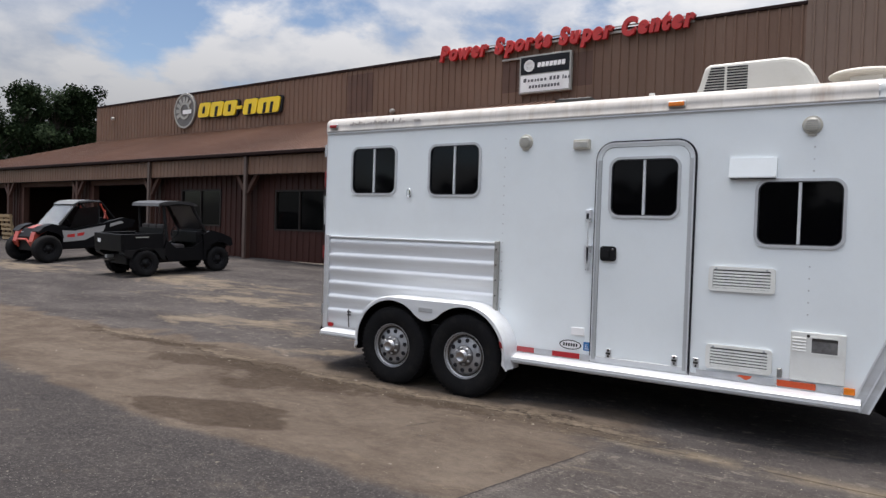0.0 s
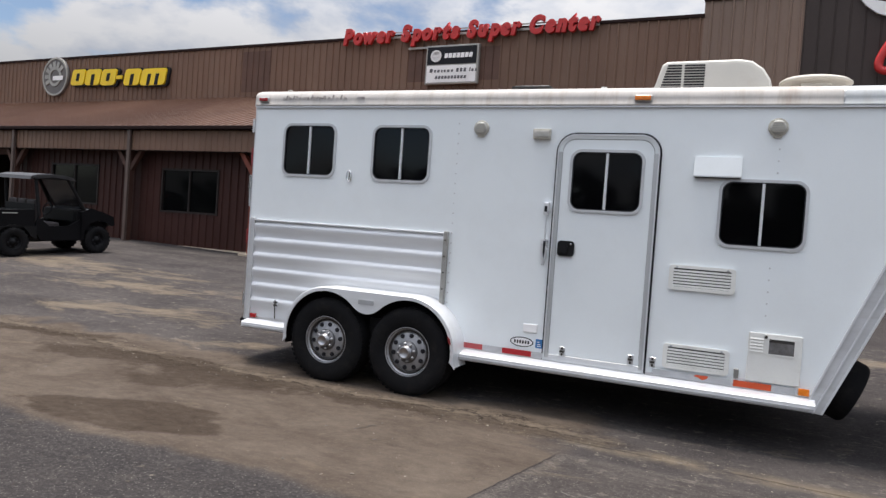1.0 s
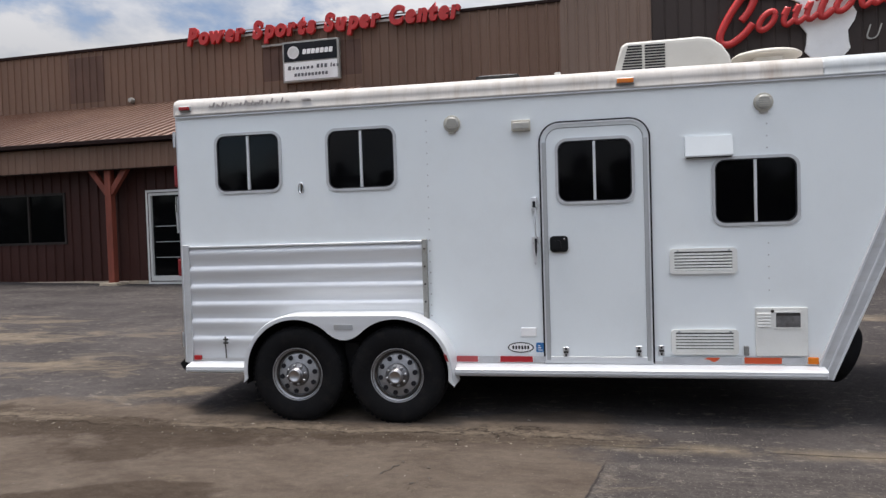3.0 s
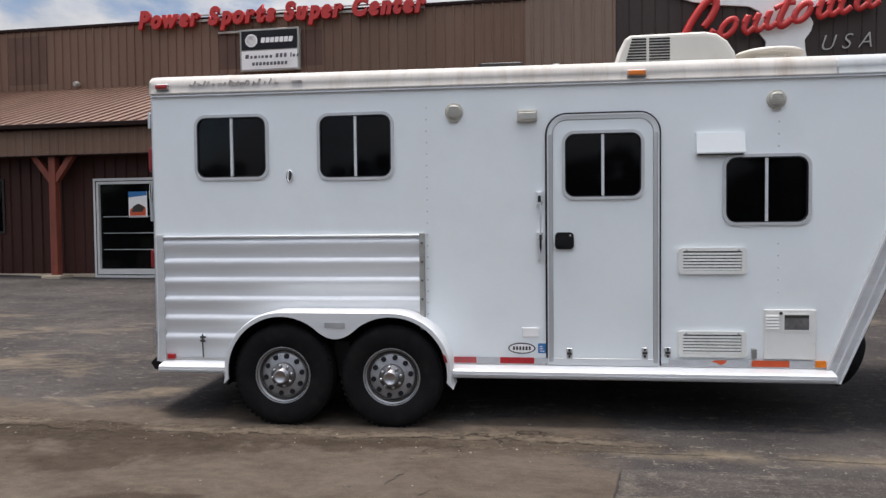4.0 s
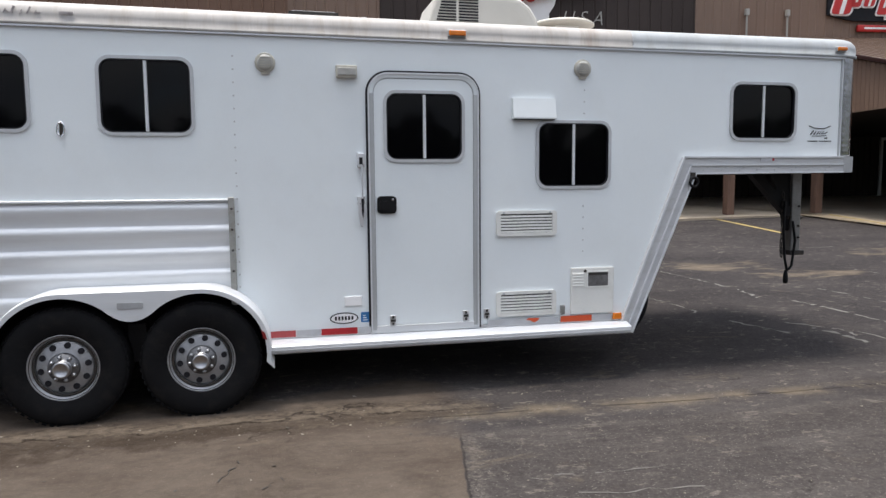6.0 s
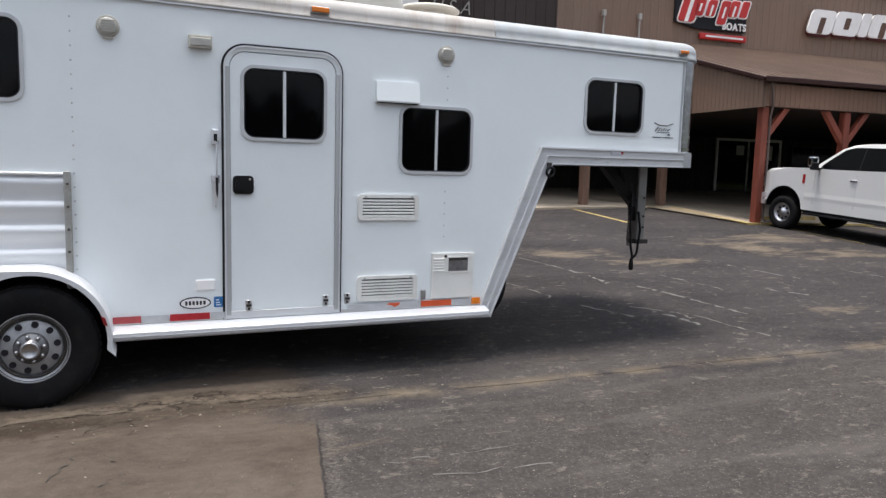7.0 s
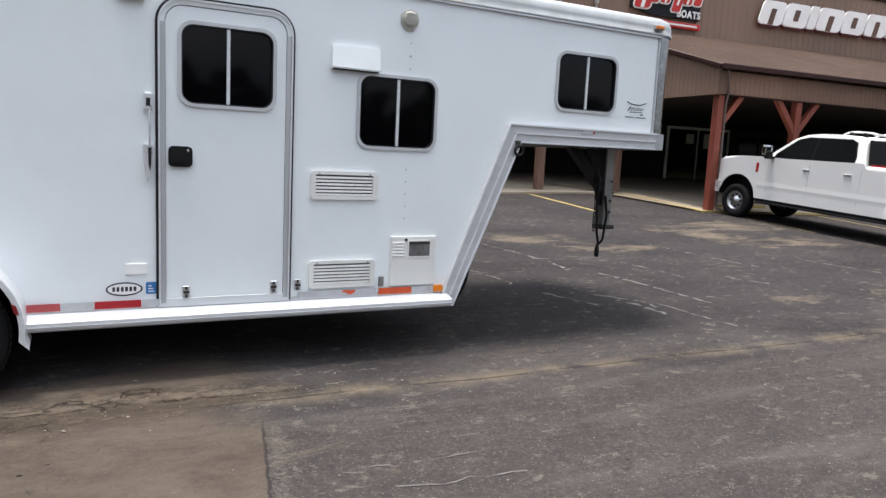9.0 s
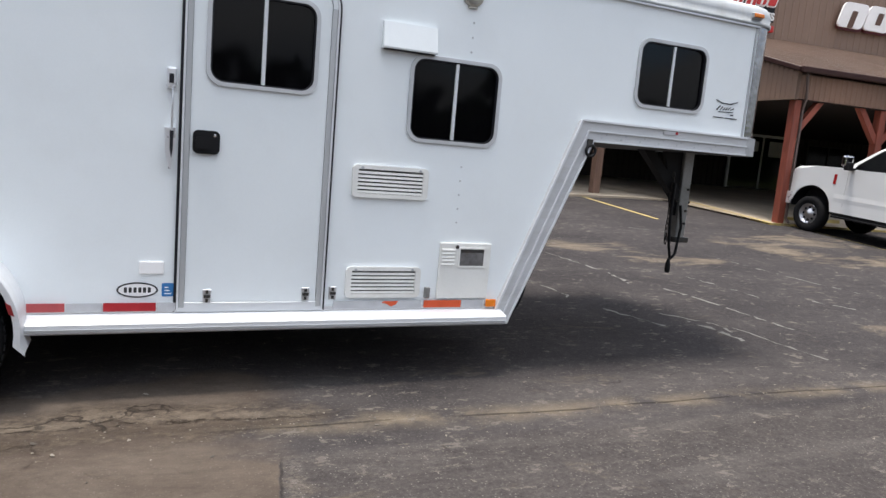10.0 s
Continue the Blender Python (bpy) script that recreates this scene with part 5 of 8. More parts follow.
    sticker = part("sticker", prismbm(rrect(3.24, 0.557, 0.066, 0.078, 0.008, 2), "y", -0.003, -0.001), DECALBLUE, t, "small blue square sticker")
    for i in range(3):
        part("sticker_bar", boxbm(3.222, -0.0045, 0.532 + 0.018 * i, 3.258 - 0.008 * i, -0.0032, 0.538 + 0.018 * i), SIGNWHITE, sticker)
    # faded maker's lettering on the rail, as bars
    random.seed(4)
    x = 0.34
    while x < 1.12:
        w, h = random.uniform(0.008, 0.016), random.uniform(0.018, 0.048)
        bm = bmesh.new()
        strip(bm, (x, 2.69), (x + h * 0.5, 2.69 + h), w, -0.019, -0.0145)
        if random.random() < 0.6:
            strip(bm, (x + h * 0.3, 2.69 + h * random.uniform(0.2, 0.9)), (x + h * 0.3 + 0.03, 2.69 + h * random.uniform(0.2, 0.9)), w * 0.8, -0.0187, -0.0145)
        part("faded_stroke", bm, DECALGREY, t)
        x += w + random.uniform(0.016, 0.04)
    part("faded_stroke", prismbm(rrect(1.27, 2.705, 0.09, 0.018, 0.006, 2), "y", -0.021, -0.0145), DECALGREY, t)
    # dealer decal by the nose window: horn-like stroke and bars
    bm = bmesh.new()
    for a, b, w in (((7.11, 2.035), (7.17, 2.015), 0.008), ((7.17, 2.015), (7.26, 2.012), 0.008), ((7.26, 2.012), (7.33, 2.035), 0.008), ((7.125, 1.96), (7.16, 1.995), 0.010), ((7.16, 1.96), (7.185, 1.99), 0.007), ((7.19, 1.962), (7.21, 1.986), 0.007), ((7.215, 1.964), (7.235, 1.988), 0.007), ((7.24, 1.966), (7.262, 1.99), 0.007), ((7.265, 1.968), (7.30, 1.985), 0.007), ((7.145, 1.948), (7.29, 1.953), 0.005), ((7.27, 1.93), (7.30, 1.932), 0.010),
                    ((7.10, 1.905), (7.20, 1.905), 0.007), ((7.22, 1.905), (7.34, 1.905), 0.007)):
        strip(bm, a, b, w, -0.0035, -0.001)
    part("dealer_decal", bm, DECALBLACK, t, "small black dealer decal")
    # tie ring between the windows
    tie = part("tie_ring_plate", boxbm(1.183, -0.010, 1.915, 1.207, -0.001, 2.0, bevel=0.003, segs=1), DARKSTEEL, t)
    part("tie_ring", tubebm([(1.195 + 0.024 * math.sin(a), -0.028, 1.958 + 0.048 * math.cos(a)) for a in np.linspace(0, 2 * math.pi, 15)], 0.006, 6), CHROME, tie, "small steel tie ring")
    # rivet lines of the skin
    bm = bmesh.new()
    for x in (2.33, 5.02):
        for i in range(22):
            z = 0.55 + 0.092 * i
            if x > 5 and (1.45 < z < 2.1 or z < 0.92):
                continue
            lathe(bm, [(0.0, -0.004), (0.005, -0.0035), (0.0075, 0.0)], (x, 0, z), "y", 6)
    part("skin_rivets", bm, ALUMID, t, kind="stuff")
    # tail lamps, hinges and the rear bumper seen from the side
    for z0, z1 in ((2.02, 2.22), (1.2, 1.36)):
        part("tail_lamp", boxbm(-0.055, 0.01, z0, -0.001, 0.12, z1, bevel=0.015), TAILRED, t, "dark red tail lamp")
    for z in (1.86, 2.45, 0.62):
        hg = part("door_hinge", boxbm(-0.035, 0.01, z - 0.06, -0.001, 0.06, z + 0.06, bevel=0.006, segs=1), ALUDULL, t)
        part("hinge_pin", tubebm([(-0.03, 0.0, z - 0.07), (-0.03, 0.0, z + 0.07)], 0.012, 8), CHROME, hg)
    part("rear_latch", tubebm([(-0.04, 0.03, 1.6), (-0.05, 0.03, 1.85), (-0.03, 0.02, 1.9)], 0.014, 8), ALUDULL, t)
    part("rear_bumper", prismbm([(-0.095, 0.385), (-0.05, 0.43), (0.0, 0.44), (0.0, 0.33), (-0.06, 0.33)], "y", 0.05, TW - 0.05), BLACKP, t, "black rubber rear bumper")
    part("rear_frame", boxbm(-0.012, 0.0, 0.41, -0.001, 0.07, 2.62), ALU, t)


def build_roof_units(t):
    ac = [(3.915, 2.87), (3.925, 2.94), (3.985, 3.155), (4.03, 3.185), (4.66, 3.195), (4.76, 3.175), (4.85, 3.11), (4.915, 3.01), (4.945, 2.87)]
    bm = prismbm(ac, "y", 0.78, 1.42)
    es = [e for e in bm.edges if abs(e.verts[0].co.y - e.verts[1].co.y) < 1e-5]
    bmesh.ops.bevel(bm, geom=es, offset=0.045, segments=3, affect="EDGES", profile=0.6)
    unit = part_raw("air_conditioner_shroud", bm, SHROUD, t, "cream rooftop air conditioner shroud", smooth=False)
    for k in range(9):
        z = 2.935 + 0.025 * k
        x0 = 3.955 + (z - 2.93) * 0.28
        for a, b in ((x0 + 0.03, 4.165), (4.19, 4.365)):
            part("shroud_slot", boxbm(a, 0.774, z, b, 0.782, z + 0.013), GASKET, unit)
    part("shroud_mount", boxbm(4.0, 0.82, 2.8, 4.9, 1.38, 2.9), DARKSTEEL, unit)
    dish = bmesh.new()
    lathe(dish, [(0.0, 3.072), (0.18, 3.068), (0.27, 3.055), (0.296, 3.037), (0.296, 3.024), (0.28, 3.014), (0.0, 3.012)], (5.28, 1.1, 0), "z", 40)
    d = part_raw("antenna_dome", dish, DOMETAN, t, "flat cream antenna disc", smooth=True)
    part("antenna_foot", boxbm(5.16, 0.98, 2.85, 5.40, 1.22, 3.03, bevel=0.02), CREAM, d)
    v = part("roof_vent", boxbm(2.75, 0.24, 2.80, 3.09, 0.60, 2.862, bevel=0.016), JACKGREY, t, "low grey roof vent lid")
    part("vent_rim", boxbm(2.735, 0.225, 2.80, 3.105, 0.615, 2.85), DARKSTEEL, v)
    part("roof_stub", lathe(bmesh.new(), [(0.02, 2.85), (0.02, 2.99), (0.03, 3.0), (0.03, 3.02), (0.0, 3.025)], (3.4, 1.1, 0), "z", 12), CREAM, t)
    part("roof_stub", lathe(bmesh.new(), [(0.015, 2.8), (0.015, 2.94), (0.0, 2.945)], (7.35, 1.2, 0), "z", 10), CREAM, t)


build_trailer()


# ---------------------------------------------------------------- store building
LEFT = pose(0, 15.6, 0, 0, 0, -2.5)                 # facade line: local x runs along it, local -y is out to the lot
RIGHT = LEFT @ pose(15.4, 0, 0, 0, 0, -3.0)


def ribbed(bm, u0, u1, z0, z1, y, pitch=0.29, depth=0.04, top=0.04, foot=0.075):
    """A sheet of metal siding that faces -y, its ribs at whole pitches."""
    xs = [(u0, 0.0)]
    k = math.floor(u0 / pitch)
    while k * pitch < u1 + pitch:
        c = k * pitch
        for dx, d in ((-foot / 2, 0), (-top / 2, depth), (top / 2, depth), (foot / 2, 0)):
            if u0 < c + dx < u1:
                xs.append((c + dx, d))
        k += 1
    xs.append((u1, 0.0))
    lo = [bm.verts.new((x, y - d, z0)) for x, d in xs]
    hi = [bm.verts.new((x, y - d, z1)) for x, d in xs]
    for i in range(len(xs) - 1):
        bm.faces.new((lo[i], lo[i + 1], hi[i + 1], hi[i]))
    return bm


def wall_openings(bm, u0, u1, z0, z1, openings, y, thick=0.18, sheet=True):
    """Fills a wall round rectangular openings; sheet: the siding, else the backing."""
    cuts = sorted({u0, u1, *[o[0] for o in openings], *[o[1] for o in openings]})
    for a, b in zip(cuts, cuts[1:]):
        holes = sorted((o[2], o[3]) for o in openings if o[0] <= a + 1e-6 and o[1] >= b - 1e-6)
        z = z0
        for lo, hi in holes + [(z1, z1)]:
            if lo - z > 0.01:
                if sheet:
                    ribbed(bm, a, b, z, lo, y)
                else:
                    box(bm, a, y + 0.004, z, b, y + thick, lo)
            z = max(z, hi)
    return bm


def y_post(parent, u, w, z0, z1, mat, size=0.2, brace=0.62, sides=(-1, 1)):
    """A square timber post with knee braces."""
    p = part("post", boxbm(u - size / 2, w - size / 2, z0, u + size / 2, w + size / 2, z1, bevel=0.012, segs=1), mat, parent, "stained timber porch post with knee braces")
    for s in sides:
        part("knee_brace", beam(bmesh.new(), (u + s * size * 0.3, w, z1 - brace - 0.08), (u + s * brace, w, z1 + 0.02), 0.14, 0.13), mat, p)
    return p


def store_window(parent, u0, u1, z0, z1, y, panes=2):
    w = part("window", ring(bmesh.new(), [(u0, z0), (u1, z0), (u1, z1), (u0, z1)], [(u0 + 0.06, z0 + 0.06), (u1 - 0.06, z0 + 0.06), (u1 - 0.06, z1 - 0.06), (u0 + 0.06, z1 - 0.06)], y - 0.04, y + 0.1), DARKFRAME, parent, "dark-framed store window")
    step = (u1 - u0 - 0.12) / panes
    for i in range(panes):
        a = u0 + 0.06 + i * step
        part("pane", boxbm(a + 0.02, y + 0.02, z0 + 0.06, a + step - 0.02, y + 0.028, z1 - 0.06), STOREGLASS, w, "glass pane")
        if i:
            part("mullion", boxbm(a - 0.025, y - 0.03, z0 + 0.06, a + 0.025, y + 0.07, z1 - 0.06), FRAMEALU if i % 2 == 0 else DARKFRAME, w)
    # added black sheet that stands for the dark room behind the glass
    part("blind", boxbm(u0 + 0.06, y + 0.12, z0, u1 - 0.06, y + 0.13, z1), INTERIOR, w)
    return w


REC = 6.5                               # depth of the porch behind the upper walls


def build_store():
    s = thing("store_building", LEFT, "long brown metal-sided store with sloped annex roof and porch posts", "building")
    AW, FW = -5.4, -5.9                 # annex wall and fascia lines
    TOP, STEP = 8.10, 8.55
    # upper wall in three stretches
    part("upper_wall", ribbed(bmesh.new(), -33.9, 3.0, 3.6, TOP, 0.0), SIDING, s, "ribbed brown metal upper wall")
    part("upper_wall", ribbed(bmesh.new(), 3.0, 5.57, 3.6, STEP, 0.0), SIDINGTAN, s, "ribbed faded brown metal wall")
    part("centre_wall", ribbed(bmesh.new(), 5.57, 15.42, 3.6, STEP, 0.0, pitch=0.36, depth=0.018, top=0.3, foot=0.33), SIDINGBLACK, s, "charcoal board wall behind the main sign")
    part("upper_wall_core", boxbm(-33.9, 0.005, 0.0, -3.2, 0.25, TOP - 0.02), TRIMDARK, s)
    part("upper_wall_core", boxbm(-3.2, 0.005, 3.62, 15.4, 0.25, TOP - 0.02), TRIMDARK, s)
    part("upper_wall_core", boxbm(3.0, 0.005, TOP - 0.01, 15.4, 0.25, STEP - 0.02), TRIMDARK, s)
    part("end_wall", boxbm(-34.1, -0.02, 3.6, -33.9, 18.0, TOP), SIDING, s)
    part("rear_wall", boxbm(-34.0, 18.0, 0.0, 60.0, 18.2, 6.5), SIDINGDARK, s)
    part("main_roof", boxbm(-34.0, 0.2, 7.0, 16.0, 18.2, 7.15), ROOFBROWN, s)
    for u0, u1, z in ((-34.1, 3.02, TOP), (2.98, 15.42, STEP)):
        part("parapet_cap", boxbm(u0, -0.06, z - 0.03, u1, 0.3, z + 0.07, bevel=0.01, segs=1), TRIMDARK, s, "dark parapet cap")
    # repainted patches where old signs hung
    for u0, u1, z0, z1 in ((-14.15, -12.72, 6.32, 7.9), (-6.65, -3.2, 6.5, 7.6)):
        part("paint_patch", ribbed(bmesh.new(), u0, u1, z0, z1, -0.004), SIDINGPATCH, s)
    # annex roof with hip end
    ZR, ZE = 6.10, 4.02
    bm = bmesh.new()
    E = FW - 0.12
    quad = [(-33.9, -0.03, ZR), (-3.2, -0.03, ZR), (-3.2, E, ZE), (-39.2, E, ZE)]
    hip = [(-33.9, -0.03, ZR), (-39.2, E, ZE), (-39.2, 16.0, ZE), (-33.9, 16.0, ZR)]
    for pts in (quad, hip):
        for dz in (0.0, -0.12):
            bm.faces.new([bm.verts.new((x, y, z + dz)) for x, y, z in pts])
    roof = part("annex_roof", bm, ROOFBROWN, s, "weathered brown ribbed metal annex roof")
    bm = bmesh.new()
    u = -39.0
    while u < -3.2:
        f = max(0.0, (-33.9 - u) / 5.3)             # ribs under the hip start lower
        y0, z0 = -0.03 + f * (E + 0.03), ZR + f * (ZE - ZR)
        if f < 0.97:
            beam(bm, (u, y0, z0 + 0.012), (u, E + 0.01, ZE + 0.012), 0.03, 0.05)
        u += 0.305
    part("roof_ribs", bm, ROOFBROWN, roof, kind="stuff")
    part("eave_trim", boxbm(-39.25, E - 0.06, ZE - 0.10, -3.2, E + 0.03, ZE + 0.01, bevel=0.012, segs=1), TRIMDARK, s, "dark eave gutter")
    part("eave_trim", boxbm(-39.28, E, ZE - 0.13, -39.18, 12.0, ZE + 0.02), TRIMDARK, s)
    part("fascia", ribbed(bmesh.new(), -39.1, -3.2, 3.30, ZE - 0.12, FW, pitch=0.23, depth=0.022, top=0.05, foot=0.09), SIDING, s, "ribbed brown metal fascia")
    part("fascia_core", boxbm(-39.1, FW + 0.004, 3.28, -3.2, FW + 0.14, ZE - 0.1), TRIMDARK, s)
    part("fascia_end", boxbm(-39.16, FW, 3.28, -39.04, 12.0, ZE - 0.1), SIDING, s)
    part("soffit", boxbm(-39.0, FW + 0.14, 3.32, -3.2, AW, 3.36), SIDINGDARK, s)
    # annex wall and its openings
    holes = [(-12.1, -9.71, 1.43, 2.80), (-17.47, -15.03, 1.50, 2.86), (-24.0, -19.6, 0.0, 3.16), (-30.6, -25.7, 0.0, 3.16), (-38.0, -32.2, 0.0, 3.16), (-7.23, -5.1, 0.0, 2.75)]
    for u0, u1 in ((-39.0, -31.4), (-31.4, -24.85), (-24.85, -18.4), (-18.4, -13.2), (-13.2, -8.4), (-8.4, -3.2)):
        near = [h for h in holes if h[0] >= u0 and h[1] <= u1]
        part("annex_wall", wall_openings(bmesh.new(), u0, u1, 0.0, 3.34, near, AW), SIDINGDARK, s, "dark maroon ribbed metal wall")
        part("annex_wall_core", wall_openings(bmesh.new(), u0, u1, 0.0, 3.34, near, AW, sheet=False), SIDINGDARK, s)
    part("annex_end_wall", prismbm([(AW + 0.2, 0.0), (-0.04, 0.0), (-0.04, 5.9), (AW + 0.2, 4.0)], "x", -3.38, -3.22), SIDINGDARK, s)
    part("annex_end_wall", boxbm(-39.0, AW + 0.2, 0.0, -38.8, 16.0, 3.9), SIDINGDARK, s)
    part("annex_ceiling", boxbm(-38.8, AW + 0.2, 3.36, -3.4, -0.05, 3.42), INTERIOR, s)
    for u0, u1, z0 in ((-19.6, -7.23, 0.40), (-5.1, -3.2, 0.34)):
        part("footing", boxbm(u0, AW - 0.07, 0.0, u1, AW + 0.0, z0 + 0.03, bevel=0.01, segs=1), CONCRETE, s, "pale concrete footing")
    store_window(s, -12.1, -9.71, 1.43, 2.80, AW)
    store_window(s, -17.47, -15.03, 1.50, 2.86, AW)
    # open bays: jambs and headers
    for u0, u1 in ((-24.0, -19.6), (-30.6, -25.7), (-38.0, -32.2)):
        for u in (u0, u1):
            part("bay_jamb", boxbm(u - 0.09, AW - 0.05, 0.3, u + 0.09, AW + 0.2, 3.2), POSTBROWN, s)
        part("bay_header", boxbm(u0 - 0.1, AW - 0.06, 3.1, u1 + 0.1, AW + 0.2, 3.3), POSTBROWN, s)
        part("bay_floor", boxbm(u0, AW, 0.3, u1, -0.1, 0.46), CONCRETE, s)
    # glazed entrance
    d = part("entrance_frame", ring(bmesh.new(), [(-7.23, 0.34), (-5.1, 0.34), (-5.1, 2.75), (-7.23, 2.75)], [(-7.09, 0.55), (-5.2, 0.55), (-5.2, 2.61), (-7.09, 2.61)], AW - 0.06, AW + 0.1), FRAMEALU, s, "white aluminium entrance frame with dark glass")
    part("frame_bead", ring(bmesh.new(), [(-7.17, 0.40), (-5.16, 0.40), (-5.16, 2.69), (-7.17, 2.69)], [(-7.15, 0.42), (-5.18, 0.42), (-5.18, 2.67), (-7.15, 2.67)], AW - 0.064, AW - 0.058), TRIMDARK, d)
    part("pane", boxbm(-7.09, AW + 0.02, 0.55, -5.2, AW + 0.03, 2.61), STOREGLASS, d, "dark entrance glass")
    part("entrance_backing", boxbm(-7.2, AW + 0.35, 0.3, -5.1, AW + 0.4, 2.7), SIGNBLACK, d)
    for z in (1.02, 1.42, 1.82):
        part("push_bar", boxbm(-7.0, AW - 0.01, z - 0.009, -5.4, AW + 0.015, z + 0.009), ALUDULL, d)
    poster = part("poster", boxbm(-6.32, AW - 0.004, 1.80, -5.84, AW + 0.016, 2.42), SIGNWHITE, d, "faded poster with an orange shape")
    part("poster_shape", prismbm([(-6.29, 1.84), (-5.87, 1.84), (-5.87, 2.03), (-5.98, 2.10), (-6.12, 2.11), (-6.29, 1.98)], "y", AW - 0.008, AW - 0.0045), TAPEORANGE, poster)
    part("poster_shape", prismbm([(-6.24, 1.93), (-5.95, 1.93), (-5.9, 2.04), (-6.05, 2.13), (-6.2, 2.06)], "y", AW - 0.012, AW - 0.0085), DARKSTEEL, poster)
    part("poster_shape", prismbm([(-6.32, 2.28), (-5.84, 2.33), (-5.84, 2.42), (-6.32, 2.42)], "y", AW - 0.008, AW - 0.0045), DECALBLUE, poster)
    part("notice", boxbm(-5.70, AW - 0.004, 1.86, -5.46, AW + 0.016, 2.15), SIGNWHITE, d, "small white notice")
    # porch posts with knee braces, and downspouts
    for u in (-8.07, -13.2, -19.0, -24.7, -31.4, -38.6):
        g = (LEFT @ Vector((u, -5.72, 0)))
        y_post(s, u, -5.72, ground_z(g.x, g.y) - 0.03, 3.30, POSTRED if u > -9 else POSTBROWN, 0.18, 0.52)
    for u in (-13.0, -18.8):
        g = (LEFT @ Vector((u, -5.72, 0)))
        part("downspout", boxbm(u - 0.06, FW - 0.12, ground_z(g.x, g.y), u + 0.06, FW - 0.03, ZE - 0.1, bevel=0.01, segs=1), SPOUT, s, "brown metal downspout")
    part("post_foot", boxbm(-8.32, -5.96, 0.25, -7.80, -5.48, 0.42, bevel=0.03), CONCRETE, s)
    # wall lamp stubs
    for u, z in ((-32.2, 7.35), (-11.6, 6.25)):
        part("wall_lamp", lathe(bmesh.new(), [(0.09, -0.03), (0.1, -0.1), (0.07, -0.2), (0.0, -0.21)], (u, 0, z), "y", 14), SIGNGREY, s, "small wall lamp")
    # thin aerial masts on the parapet
    for u, z1, lean in ((8.06, 9.6, -0.32), (9.58, 9.5, 0.0)):
        mast = part("aerial_mast", tubebm([(u, 0.1, STEP), (u + lean, 0.1, z1)], 0.018, 6), TRIMDARK, s, "thin dark aerial mast")
        part("mast_foot", boxbm(u - 0.05, 0.05, STEP, u + 0.05, 0.15, STEP + 0.1), TRIMDARK, mast)
    # centre porch: canopy, posts, shop front with the porch shade in its colour
    part("canopy", boxbm(12.3, -3.95, 4.6, 16.9, -0.05, 4.75), PORCHSHADE, s, "flat dark porch canopy")
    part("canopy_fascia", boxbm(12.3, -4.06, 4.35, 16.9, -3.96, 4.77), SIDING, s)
    part("shop_front", ribbed(bmesh.new(), -3.2, 15.9, 0.3, 3.8, REC), PORCHSHADE, s, "ribbed wall under the porch, shade put in its colour")
    part("recess_ceiling", boxbm(-3.2, 0.26, 3.64, 15.9, REC + 0.1, 3.7), PORCHSHADE, s)
    part("recess_side", boxbm(-3.4, 0.25, 0.2, -3.2, REC + 0.1, 3.8), PORCHSHADE, s)
    part("recess_backing", boxbm(-3.4, REC + 0.05, 0.2, 15.9, REC + 0.15, 3.8), PORCHSHADE, s)
    for u in (14.53, 17.18):
        part("post", boxbm(u - 0.11, -3.55, 0.3, u + 0.11, -3.33, 4.6, bevel=0.012, segs=1), POSTTAN, s, "brown timber porch post")
    return s


